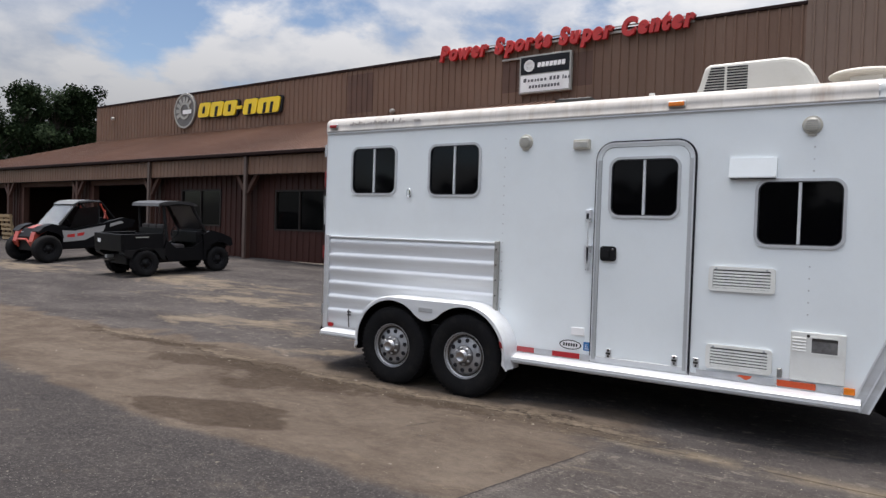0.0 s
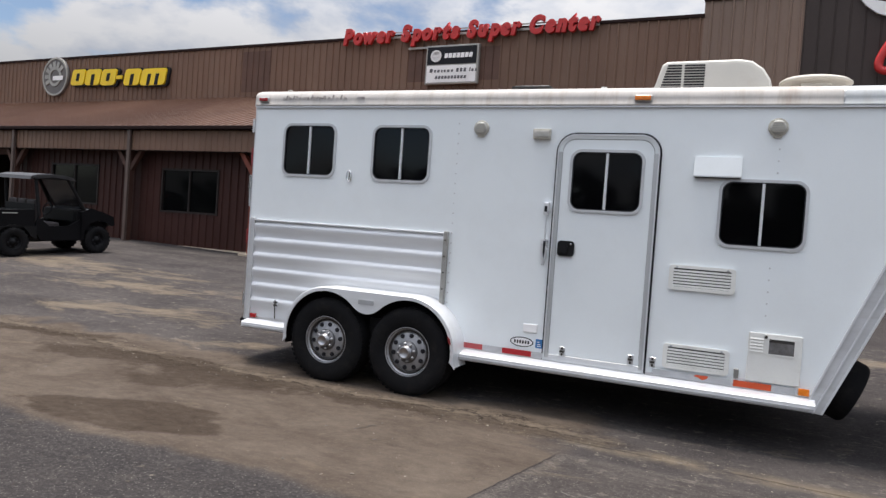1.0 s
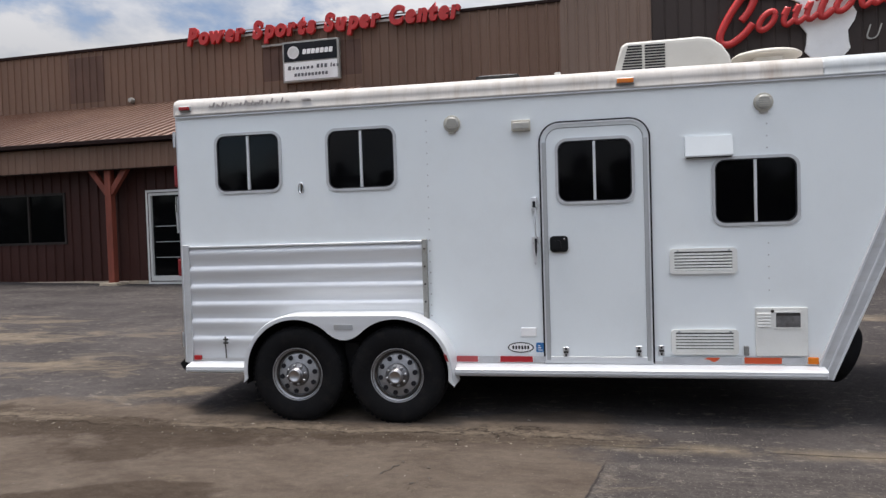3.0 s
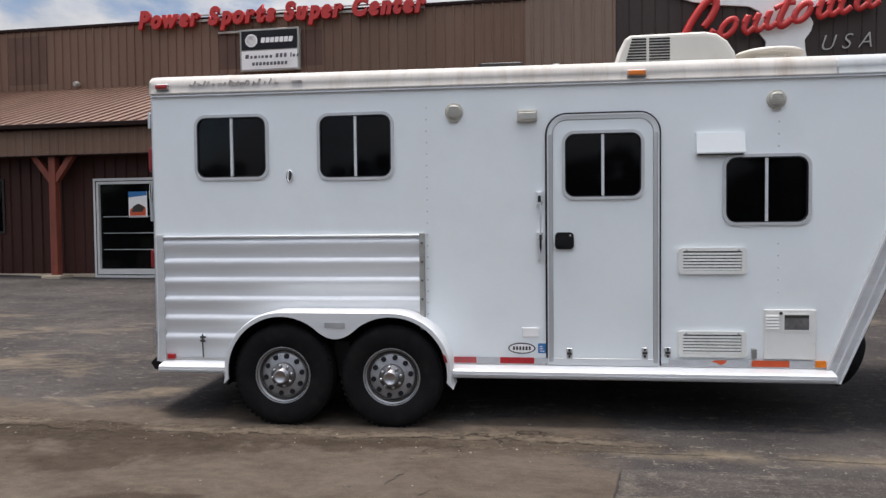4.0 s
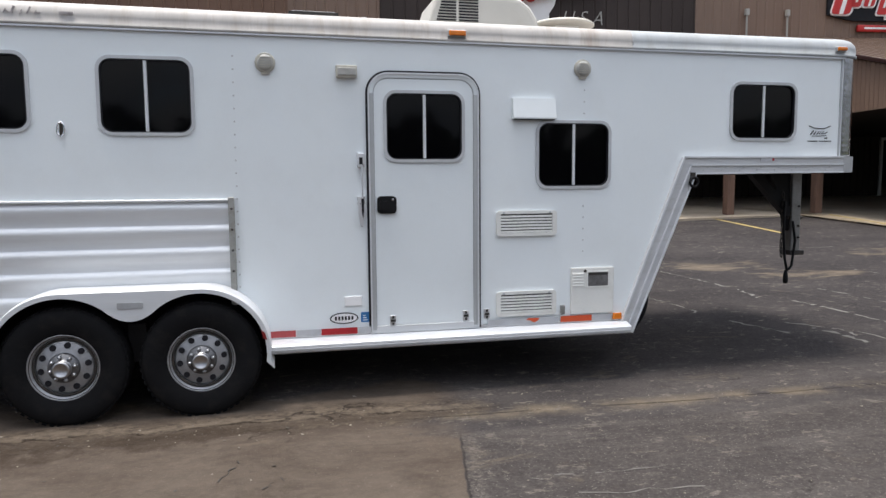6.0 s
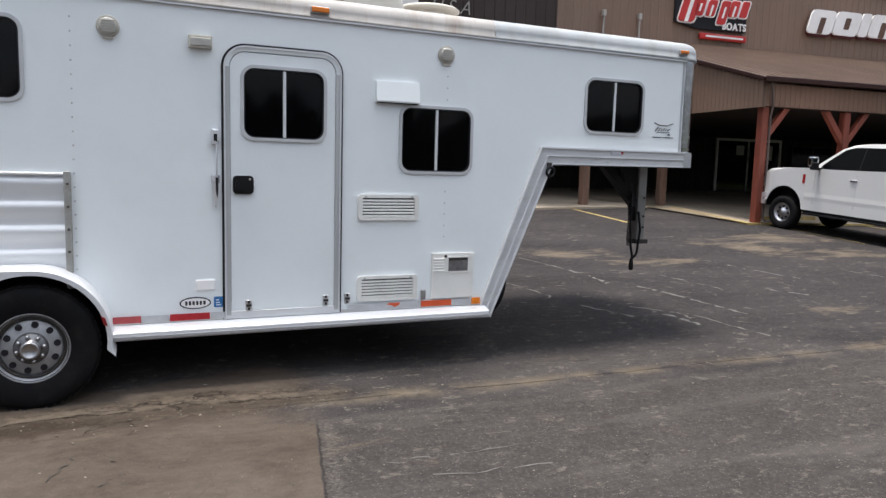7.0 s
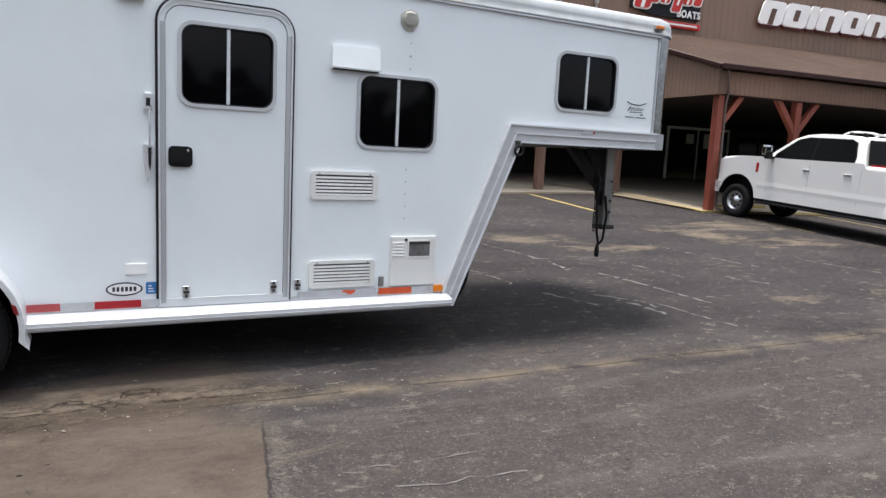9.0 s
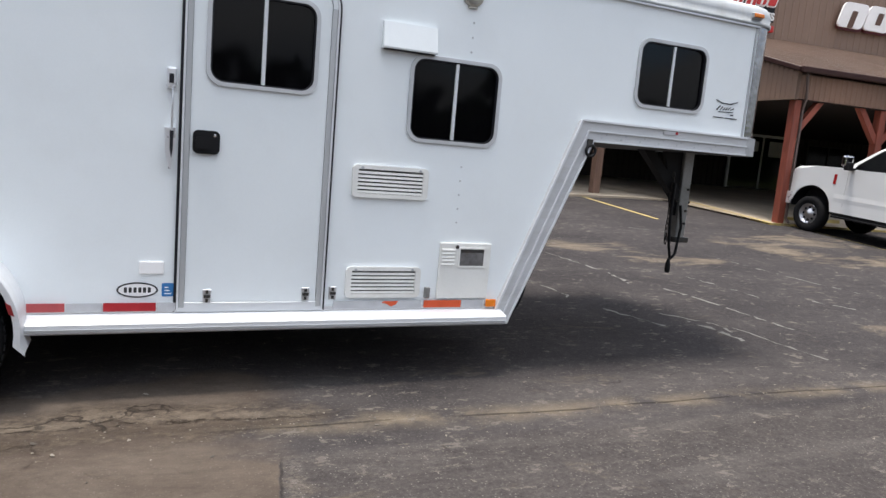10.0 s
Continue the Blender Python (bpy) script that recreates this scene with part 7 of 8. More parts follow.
def build_wing_signs():
    s = thing("red_white_brand_sign", RIGHT, "black panel sign with slanted red shapes and red strip", "sign")
    part("sign_panel", prismbm([(4.35, 6.72), (4.35, 7.95), (7.3, 7.95), (7.3, 6.55), (5.2, 6.55)], "y", -0.12, -0.03), SIGNBLACK, s)
    for i, (w, h) in enumerate(((0.66, 1.1), (0.36, 0.55), (0.36, 0.55), (0.36, 0.80), (0.36, 0.55), (0.3, 0.55))):
        x = 4.42 + 0.47 * i + (0.16 if i else 0)
        z = 6.95 + 0.02 * i - (0.26 if i == 3 else 0) - (0.22 if i == 0 else 0)
        slant_block(s, x - 0.045, z - 0.045, w + 0.09, h + 0.09, -0.13, 0.03, SIGNWHITE, 0.3, None, "block_outline")
        slant_block(s, x, z, w * 0.96, h, -0.165, 0.03, SIGNRED, 0.3, ("below", "upright", "below", "upright", "below", None)[i], dark=SIGNWHITE)
    lettering("BOATS", 0.34, 0.015, SIGNWHITE, s, 6.28, -0.15, 6.60, bold=0.006, gap=0.06, fit_width=1.0)
    part("red_strip", boxbm(5.4, -0.14, 6.22, 7.36, -0.03, 6.44, bevel=0.05), SIGNRED, s)
    part("strip_bar", boxbm(5.62, -0.15, 6.30, 7.2, -0.14, 6.36), SIGNWHITE, s)
    e = thing("white_brand_sign", RIGHT, "large slanted white block letters with red edges on brown wall", "sign")
    x = 9.90
    notches = ("below", "upright", None, "below", "upright", "below", "upright", "below")
    for n, w in enumerate((1.15, 1.2, 0.45, 1.3, 1.25, 1.2, 1.25, 1.15)):
        z = 6.78 + (x - 9.9) * 0.022
        slant_block(e, x + 0.07, z - 0.07, w - 0.02, 0.90, -0.05, 0.1, SIGNMAROON, 0.30, None, "block_back")
        slant_block(e, x, z, w - 0.03, 0.86, -0.15, 0.07, SIGNWHITE, 0.30, notches[n], dark=SIDINGPATCH)
        x += w + 0.02
    part("round_end", lathe(bmesh.new(), [(0.0, -0.16), (0.62, -0.16), (0.7, -0.1), (0.7, -0.03)], (20.6, 0, 7.42), "y", 32), SIGNWHITE, e, "round white end emblem")
    part("round_mark", lathe(bmesh.new(), [(0.42, -0.165), (0.42, -0.18), (0.3, -0.18), (0.3, -0.165)], (20.6, 0, 7.42), "y", 24), SIGNGREY, e)
    for u, z in ((1.62, 6.62), (2.98, 6.62)):
        v = thing("vent_pipe", RIGHT @ pose(u, -0.12, 0), "thin pale vent pipe fixed to brown wall", "pipe")
        part("pipe", tubebm([(0, 0, 5.2), (0, 0, z + 0.1)], 0.03, 10), SIGNGREY, v)
        part("pipe_cap", boxbm(-0.06, -0.06, z + 0.02, 0.06, 0.06, z + 0.22, bevel=0.015), SIGNGREY, v)


build_main_letters()
build_yellow_sign()
build_board_sign()
build_centre_sign()
build_wing_signs()


# ---------------------------------------------------------------- vehicles
CARWHITE = surface("white_car_paint", (0.70, 0.70, 0.69), 0.38, 0, 0.02, 1, 60, 0.0, 0.05, 0.15)
SEAMGREY = surface("shaded_panel_gap", (0.22, 0.22, 0.22), 0.7, 0, 0.1, 2, 40, 0.0, spec=0.1)
CARGLASS = tinted_glass("dark_car_glass", (0.010, 0.011, 0.013), 0.05, 0.3, 1.15)
BLACKPAINT = surface("black_body_plastic", (0.005, 0.005, 0.006), 0.45, 0, 0.2, 2, 40, 0.04, 0.08, 0.0, spec=0.14)
SATINBLACK = surface("satin_black_roof", (0.035, 0.035, 0.037), 0.38, 0, 0.15, 2, 40, 0.04, 0.08, 0.0, spec=0.5)
REDPAINT = surface("red_body_plastic", (0.40, 0.06, 0.04), 0.32, 0, 0.12, 2, 40, 0.03, 0.06, 0.2)
GREYPAINT = surface("grey_body_plastic", (0.13, 0.135, 0.14), 0.4, 0, 0.1, 2, 40, 0.03, 0.06)
CLEAR = tinted_glass("clear_windshield", (0.75, 0.78, 0.8), 0.05)
SMOKED = tinted_glass("smoky_windshield", (0.16, 0.16, 0.17), 0.05, 0.3, 1.3)
PALEWOOD = surface("raw_pallet_wood", (0.42, 0.3, 0.17), 0.8, 0, 0.2, 3, 40, 0.2, stretch=(1, 6, 6))
LAMPGLASS = surface("headlamp_lens", (0.55, 0.56, 0.58), 0.15, 0.3, 0.08, 6, 40, 0.0, coat=0.5)
YELLOWPAINT = surface("yellow_machine_paint", (0.6, 0.4, 0.02), 0.45, 0, 0.1, 2, 40, 0.05)
PALEGREY = surface("pale_grey_graphic", (0.33, 0.325, 0.32), 0.45, 0, 0.08, 3, 40, 0.02)
NETTING = tinted_glass("dark_side_net", (0.05, 0.045, 0.045), 0.3, 0.1, 1.2)
MAROONSEAT = surface("dark_seat_vinyl", (0.03, 0.025, 0.025), 0.6, 0, 0.15, 5, 50, 0.1)


def wheel_part(parent, x, y, r, w, rim_r, rim_mat, face, holes=8):
    """Tyre and wheel with its face towards the sign of face along local y."""
    ty = part_raw("tyre", tyre(bmesh.new(), (x, y, r), r, w, rim_r), RUBBER, parent, "black rubber tyre", smooth=True)
    f = y + face * w * 0.40
    prof = [(rim_r * 1.02, y - face * w * 0.2), (rim_r * 0.97, y + face * w * 0.2), (rim_r * 1.05, f + face * 0.01), (rim_r * 1.0, f + face * 0.012), (rim_r * 0.9, f - face * 0.03), (rim_r * 0.78, f - face * 0.05), (rim_r * 0.42, f - face * 0.01), (rim_r * 0.3, f + face * 0.03), (0.0, f + face * 0.035)]
    wh = part_raw("wheel", lathe(bmesh.new(), prof, (x, 0, r), "y", 32, False), rim_mat, ty, "wheel with round holes", smooth=True)
    for k in range(holes):
        a = 2 * math.pi * k / holes
        part("wheel_hole", lathe(bmesh.new(), [(0.0, f - face * 0.022), (rim_r * 0.13, f - face * 0.022), (rim_r * 0.14, f - face * 0.04)], (x + rim_r * 0.64 * math.cos(a), 0, r + rim_r * 0.64 * math.sin(a)), "y", 10), GASKET, ty)
    return ty


def arch_pts(cx, cz, r, a0, a1, n=10):
    return [(cx + r * math.cos(radians(a)), cz + r * math.sin(radians(a))) for a in np.linspace(a0, a1, n)]


def tapered(bm, pts, zlo, ylo, zhi, yhi):
    """Extrudes an x-z outline across y, leaning inwards from zlo to zhi."""
    def yy(z):
        return ylo + (yhi - ylo) * min(1, max(0, (z - zlo) / (zhi - zlo)))
    a = [bm.verts.new((x, -yy(z), z)) for x, z in pts]
    b = [bm.verts.new((x, yy(z), z)) for x, z in pts]
    bm.faces.new(a)
    bm.faces.new(b[::-1])
    n = len(pts)
    for i in range(n):
        bm.faces.new((a[i], b[i], b[(i + 1) % n], a[(i + 1) % n]))
    return bm


def side_plate(bm, pts, zlo, ylo, zhi, yhi, side, off=0.004, thick=0.006):
    """A plate on the leaning side of a cab."""
    def yy(z):
        return side * (ylo + (yhi - ylo) * (z - zlo) / (zhi - zlo))
    a = [bm.verts.new((x, yy(z) + side * (off - thick), z)) for x, z in pts]
    b = [bm.verts.new((x, yy(z) + side * off, z)) for x, z in pts]
    bm.faces.new(a)
    bm.faces.new(b[::-1])
    n = len(pts)
    for i in range(n):
        bm.faces.new((a[i], b[i], b[(i + 1) % n], a[(i + 1) % n]))
    return bm


def cross_plate(rows, thick=0.012):
    """A pane across a cab: rows of (x, half width, z) up its middle line."""
    bm = bmesh.new()
    for dx in (0.0, -thick):
        vs = [[bm.verts.new((x + dx, s * h, z + (0.0 if dx == 0 else 0.004))) for s in (-1, 1)] for x, h, z in rows]
        for u, v in zip(vs, vs[1:]):
            bm.faces.new((u[0], u[1], v[1], v[0]))
    return bm


def build_pickup(m):
    t = thing("pickup_truck", m, "white crew-cab dual-rear-wheel pickup truck parked nose-in at the porch", "truck")
    FA, RA, R = 2.235, -2.235, 0.41
    low = [(-3.48, 0.74), (-3.50, 1.14), (-3.46, 1.44), (-3.40, 1.47), (-0.92, 1.47), (-0.88, 1.44), (1.45, 1.44), (1.62, 1.455), (2.2, 1.43), (2.75, 1.37), (3.02, 1.27), (3.11, 1.12), (3.13, 0.84), (3.05, 0.66), (2.82, 0.60)]
    low += arch_pts(FA, 0.45, 0.53, 14, 170, 16)
    low += [(1.70, 0.46), (-1.66, 0.46)]
    low += arch_pts(RA, 0.45, 0.56, 10, 170, 16)
    low += [(-2.85, 0.62)]
    bm = prismbm(low, "y", -1.0, 1.0)
    # tumblehome: the sides lean in above the waist and below the doors
    es = [e for e in bm.edges if abs(e.verts[0].co.y - e.verts[1].co.y) < 1e-5 and min(e.verts[0].co.z, e.verts[1].co.z) > 1.0 and not (abs(e.verts[0].co.x - RA) < 0.6 and e.verts[0].co.z < 1.2) and not (abs(e.verts[0].co.x - FA) < 0.6 and e.verts[0].co.z < 1.1)]
    bmesh.ops.bevel(bm, geom=es, offset=0.085, segments=5, affect="EDGES", profile=0.55)
    for x in (-3.3, -2.8, -1.6, -0.8, 1.6, 2.6, 2.8, 2.95, 3.06):
        bmesh.ops.bisect_plane(bm, geom=bm.verts[:] + bm.edges[:] + bm.faces[:], plane_co=(x, 0, 0), plane_no=(1, 0, 0))
    for v in bm.verts:                                # the nose narrows in plan
        if v.co.x > 2.6:
            v.co.y *= 1 - 0.30 * ((v.co.x - 2.6) / 0.53) ** 2
    body = part_raw("body", bm, CARWHITE, t, "white painted lower body")
    cabp = [(1.58, 1.42), (0.92, 1.95), (0.70, 2.035), (0.40, 2.075), (0.0, 2.09), (-0.48, 2.08), (-0.64, 2.045), (-0.72, 1.96), (-0.88, 1.42)]
    bm = tapered(bmesh.new(), cabp, 1.42, 0.97, 2.09, 0.74)
    es = [e for e in bm.edges if abs(e.verts[0].co.y - e.verts[1].co.y) < 0.12 and max(e.verts[0].co.z, e.verts[1].co.z) > 1.5]
    bmesh.ops.bevel(bm, geom=es, offset=0.05, segments=4, affect="EDGES", profile=0.55)
    cab = part("cab", bm, CARWHITE, t, "white crew cab")
    for side in (1, -1):
        part("side_window", side_plate(bmesh.new(), [(1.30, 1.475), (1.27, 1.55), (0.86, 1.90), (0.62, 1.965), (0.385, 1.985), (0.385, 1.475)], 1.42, 0.97, 2.09, 0.74, side, 0.006), CARGLASS, cab, "dark front door glass")
        part("side_window", side_plate(bmesh.new(), [(0.36, 1.475), (0.36, 1.985), (-0.38, 1.985), (-0.50, 1.93), (-0.59, 1.62), (-0.59, 1.475)], 1.42, 0.97, 2.09, 0.74, side, 0.006), CARGLASS, cab, "dark rear door glass")
        part("window_surround", side_plate(bmesh.new(), [(1.35, 1.455), (1.30, 1.56), (0.87, 1.92), (0.62, 1.985), (-0.39, 2.005), (-0.53, 1.94), (-0.62, 1.62), (-0.62, 1.455)], 1.42, 0.97, 2.09, 0.74, side, 0.003), BLACKP, cab, "black window surround and pillar")
        for x in (0.42, -0.56):
            part("door_handle", boxbm(x - 0.09, side * 1.0 - 0.02, 1.23, x + 0.09, side * 1.0 + 0.025, 1.265, bevel=0.01), CHROME, body, "chrome door handle")
        for x in (1.42, 0.36, -0.84):
            part("door_seam", boxbm(x - 0.0022, side * 1.0 - 0.003, 0.62, x + 0.0022, side * 1.0 + 0.001, 1.38), SEAMGREY, body)
        part("body_crease", prismbm([(side * 0.998, 0.66), (side * 0.9985, 0.90), (side * 1.006, 0.78)], "x", -1.6, 1.66), CARWHITE, body)
        part("running_board", boxbm(-1.6, side * 0.98 - 0.06, 0.44, 1.62, side * 0.98 + 0.06, 0.48, bevel=0.012), BLACKP, t, "black running board")
        # added black strip stands for the shadow under the sill
        part("rocker_shadow", boxbm(-1.62, side * 0.99 - 0.06, 0.46, 1.64, side * 0.99 - 0.005, 0.60), BLACKP, t)
        part("fender_badge", boxbm(1.68, side * 1.0 - 0.004, 1.08, 1.75, side * 1.0 + 0.010, 1.30, bevel=0.006), REDLENS, body, "red fender badge shape")
        arm = part("mirror_arm", boxbm(1.30, side * 0.97 - 0.03, 1.42, 1.38, side * 1.16 + 0.02, 1.48), BLACKP, cab)
        part("mirror_head", boxbm(1.26, side * 1.20 - 0.1, 1.42, 1.36, side * 1.20 + 0.1, 1.60, bevel=0.03), BLACKP, arm, "black tow mirror head")
        part("mirror_cap", boxbm(1.30, side * 1.20 - 0.11, 1.50, 1.43, side * 1.20 + 0.11, 1.74, bevel=0.04), CHROME, arm, "chrome mirror cap")
        wheel_part(t, FA, side * 0.88, R, 0.25, 0.225, HUBCHROME, side)
        wheel_part(t, RA, side * 0.96, R, 0.25, 0.225, HUBCHROME, side)
        part_raw("inner_tyre", tyre(bmesh.new(), (RA, side * 0.70, R), R, 0.24, 0.2), RUBBER, t, smooth=True)
        # rear dual flare: a bulged arch
        fl = bmesh.new()
        rows = []
        for d in np.linspace(1, 179, 30):
            ca, sa = math.cos(radians(d)), math.sin(radians(d))
            ro = 0.60 + 0.24 * (0.8 + 0.2 * abs(ca))
            pts = [(ro, 0.99), (ro - 0.05, 1.02), (0.72, 1.045), (0.63, 1.075), (0.575, 1.085), (0.555, 1.07), (0.555, 0.98)]
            rows.append([fl.verts.new((RA + r * ca, side * y, max(0.45 + r * sa, 0.36))) for r, y in pts])
        for u, v in zip(rows, rows[1:]):
            for i in range(6):
                fl.faces.new((u[i], u[i + 1], v[i + 1], v[i]))
        part_raw("rear_flare", fl, CARWHITE, body, "bulged rear fender", smooth=True)
        for cx, r0 in ((FA, 0.522), (RA, 0.55)):
            well = bmesh.new()
            rows = [[well.verts.new((cx + r0 * math.cos(radians(a)), side * yy, 0.54 + r0 * math.sin(radians(a)))) for yy in (0.45, 0.975)] for a in np.linspace(0, 180, 17)]
            for u, v in zip(rows, rows[1:]):
                well.faces.new((u[0], u[1], v[1], v[0]))
            part_raw("wheel_well", well, BLACKP, t, "black wheel well", smooth=True)
        part("front_arch_liner", boxbm(FA - 0.5, side * 0.62 - 0.02, 0.5, FA + 0.5, side * 0.62 + 0.02, 1.0), BLACKP, t)
        part("arch_liner", boxbm(RA - 0.5, side * 0.55 - 0.02, 0.55, RA + 0.5, side * 0.55 + 0.02, 1.05), BLACKP, t)
        part("headlamp", boxbm(2.90, side * 0.66 - 0.14, 0.98, 3.10, side * 0.66 + 0.16, 1.24, bevel=0.03), LAMPGLASS, t, "headlamp")
        part("tail_lamp", boxbm(-3.52, side * 0.93 - 0.05, 1.0, -3.42, side * 0.93 + 0.05, 1.36, bevel=0.02), REDLENS, t, "red tail lamp")
    part("rear_window", cross_plate([(-0.888, 0.90, 1.49), (-0.892, 0.90, 1.52), (-0.748, 0.755, 1.98), (-0.735, 0.72, 2.01)]), CARGLASS, cab, "dark rear cab window")
    part("windshield", cross_plate([(1.545, 0.88, 1.465), (1.53, 0.88, 1.48), (0.97, 0.72, 1.925), (0.95, 0.70, 1.94)]), CARGLASS, cab, "dark windshield")
    for side in (1, -1):
        bar = part("roof_rail", tubebm([(-0.02, side * 0.56, 2.085), (-0.12, side * 0.57, 2.14), (-0.30, side * 0.58, 2.165), (-0.66, side * 0.58, 2.16), (-0.80, side * 0.57, 2.13)], 0.022, 8), CARWHITE, cab, "white bent roof rail")
        for x in (-0.22, -0.52):
            part("rail_foot", boxbm(x - 0.04, side * 0.575 - 0.03, 2.05, x + 0.04, side * 0.575 + 0.03, 2.15), BLACKP, bar)
    part("light_bar", boxbm(-0.80, -0.60, 2.11, -0.70, 0.60, 2.15, bevel=0.018), CARWHITE, cab, "white rear light bar")
    for side in (1, -1):
        part("bed_rail_stripe", boxbm(-3.38, side * 0.905 - 0.012, 1.48, -0.96, side * 0.905 + 0.012, 1.512), REDLENS, body, "thin red bed rail stripe")
    part("brake_lamp", boxbm(-0.735, -0.12, 2.015, -0.68, 0.12, 2.05), REDLENS, cab)
    part("bed_cover", boxbm(-3.40, -0.90, 1.485, -0.96, 0.90, 1.50, bevel=0.005, segs=1), MAROONSEAT, t, "dark bed liner top")
    part("front_bumper", prismbm([(2.78, 0.98), (2.95, 0.95), (3.12, 0.76), (3.22, 0.5), (3.24, 0.0), (3.22, -0.5), (3.12, -0.76), (2.95, -0.95), (2.78, -0.98), (2.80, -0.90), (3.05, 0.0), (2.80, 0.90)], "z", 0.56, 0.84), HANDLEBRIGHT, t, "bright front bumper")
    part("grille", boxbm(3.04, -0.50, 0.90, 3.155, 0.50, 1.26, bevel=0.02), BLACKP, t, "dark grille")
    part("rear_bumper", boxbm(-3.68, -0.98, 0.55, -3.46, 0.98, 0.78, bevel=0.04), CHROME, t, "chrome rear bumper")
    # the body rides high over its wheels
    for ob in (body, cab):
        ob.location.z = 0.09
    part("chassis", boxbm(-3.3, -0.5, 0.45, 2.9, 0.5, 0.62), DARKSTEEL, t)
    return t


def build_utility_utv(m):
    t = thing("utility_side_by_side", m, "black utility side-by-side with cargo bed and hard roof", "off-road vehicle")
    FA, RA, R = 1.05, -1.05, 0.34
    for side in (1, -1):
        for x in (FA, RA):
            ty = wheel_part(t, x, side * 0.66, R, 0.25, 0.17, BLACKPAINT, side, 6)
            lug = bmesh.new()
            for k in range(22):
                a = 2 * math.pi * k / 22
                mm = Matrix.Translation((x, side * 0.66, R)) @ Matrix.Rotation(a, 4, "Y")
                for s in (-1, 1):
                    r = bmesh.ops.create_cube(lug, size=1.0)
                    for v in r["verts"]:
                        v.co = mm @ Vector((v.co.x * 0.05 + s * 0.02, s * 0.06 + v.co.y * 0.11, R - 0.010 + v.co.z * 0.03))
            part_raw("tread_lugs", lug, RUBBER, ty, kind="stuff")
            part("suspension_arm", beam(bmesh.new(), (x, side * 0.55, R), (x - 0.05, side * 0.2, 0.42), 0.05, 0.05), DARKSTEEL, t)
        # door panels, cage posts, fenders
        door = [(0.70, 0.34), (0.72, 1.0), (0.56, 0.84), (0.30, 0.70), (-0.20, 0.70), (-0.45, 0.92), (-0.56, 0.62), (-0.40, 0.36)]
        part("door_panel", prismbm(door, "y", side * 0.70 - 0.03, side * 0.70 + 0.03), BLACKPAINT, t, "black lower door panel")
        part("front_fender", prismbm([(0.60, 0.40), (0.60, 1.04), (0.80, 1.12), (1.15, 1.06), (1.48, 0.92), (1.52, 0.72), (1.44, 0.68), (1.26, 0.79), (1.05, 0.82), (0.84, 0.77), (0.70, 0.60)], "y", side * 0.62 - 0.15, side * 0.62 + 0.16), BLACKPAINT, t, "black front fender")
        for a, b in (((0.74, 1.06), (0.30, 1.86)), ((-0.42, 0.92), (-0.48, 1.86)), ((0.28, 1.86), (-0.48, 1.86))):
            part("cage_tube", tubebm([(a[0], side * 0.68, a[1]), (b[0], side * 0.62, b[1])], 0.042, 8), BLACKP, t, "black cage tube")
        part("bed_side", boxbm(-1.62, side * 0.70 - 0.03, 0.66, -0.55, side * 0.70 + 0.03, 1.10, bevel=0.02), BLACKPAINT, t, "black cargo bed side")
        part("bed_mark", boxbm(-1.30, side * 0.733 - 0.002, 1.0, -0.95, side * 0.733 + 0.002, 1.025), SIGNGREY, t)
        part("tail_lamp", boxbm(-1.64, side * 0.62 - 0.05, 0.86, -1.60, side * 0.62 + 0.05, 1.02, bevel=0.01), REDLENS, t, "red tail lamp")
        part("headlamp", boxbm(1.38, side * 0.48 - 0.1, 0.78, 1.47, side * 0.48 + 0.1, 0.88, bevel=0.02), LAMPGLASS, t, "headlamp")
        part("rear_fender", prismbm([(-0.52, 0.40), (-0.52, 0.70), (-1.60, 0.70), (-1.62, 0.60)] + arch_pts(RA, R, 0.41, 160, 20, 12), "y", side * 0.64 - 0.12, side * 0.64 + 0.14), BLACKP, t, "black rear fender")
    part("bed_floor", boxbm(-1.62, -0.70, 0.68, -0.55, 0.70, 0.74), BLACKP, t)
    part("tailgate", boxbm(-1.67, -0.72, 0.66, -1.61, 0.72, 1.10, bevel=0.02), BLACKPAINT, t, "black tailgate")
    part("plate", boxbm(-1.678, 0.36, 0.86, -1.67, 0.52, 0.96), SIGNWHITE, t, "small white plate, blank")
    part("bed_front", boxbm(-0.58, -0.70, 0.70, -0.53, 0.70, 1.06), BLACKPAINT, t)
    part("hood", prismbm([(0.66, 1.06), (0.72, 1.16), (1.1, 1.11), (1.42, 0.98), (1.52, 0.80), (1.42, 0.55), (0.72, 0.55)], "y", -0.52, 0.52), BLACKPAINT, t, "black sloping hood")
    rf = prismbm([(-0.66, 1.80), (-0.62, 1.88), (-0.45, 1.925), (-0.1, 1.94), (0.2, 1.925), (0.40, 1.88), (0.50, 1.80), (0.38, 1.84), (-0.1, 1.87), (-0.5, 1.85)], "y", -0.72, 0.72)
    bmesh.ops.bevel(rf, geom=[e for e in rf.edges if abs(e.verts[0].co.y - e.verts[1].co.y) < 1e-5], offset=0.03, segments=2, affect="EDGES")
    part("roof", rf, SATINBLACK, t, "satin black rounded hard roof")
    part("windshield", prismbm([(0.775, 1.10), (0.34, 1.84), (0.325, 1.83), (0.76, 1.095)], "y", -0.62, 0.62), SMOKED, t, "smoky clear windshield")
    part("rear_panel", boxbm(-0.50, -0.60, 1.0, -0.485, 0.60, 1.22), BLACKP, t, "black rear panel")
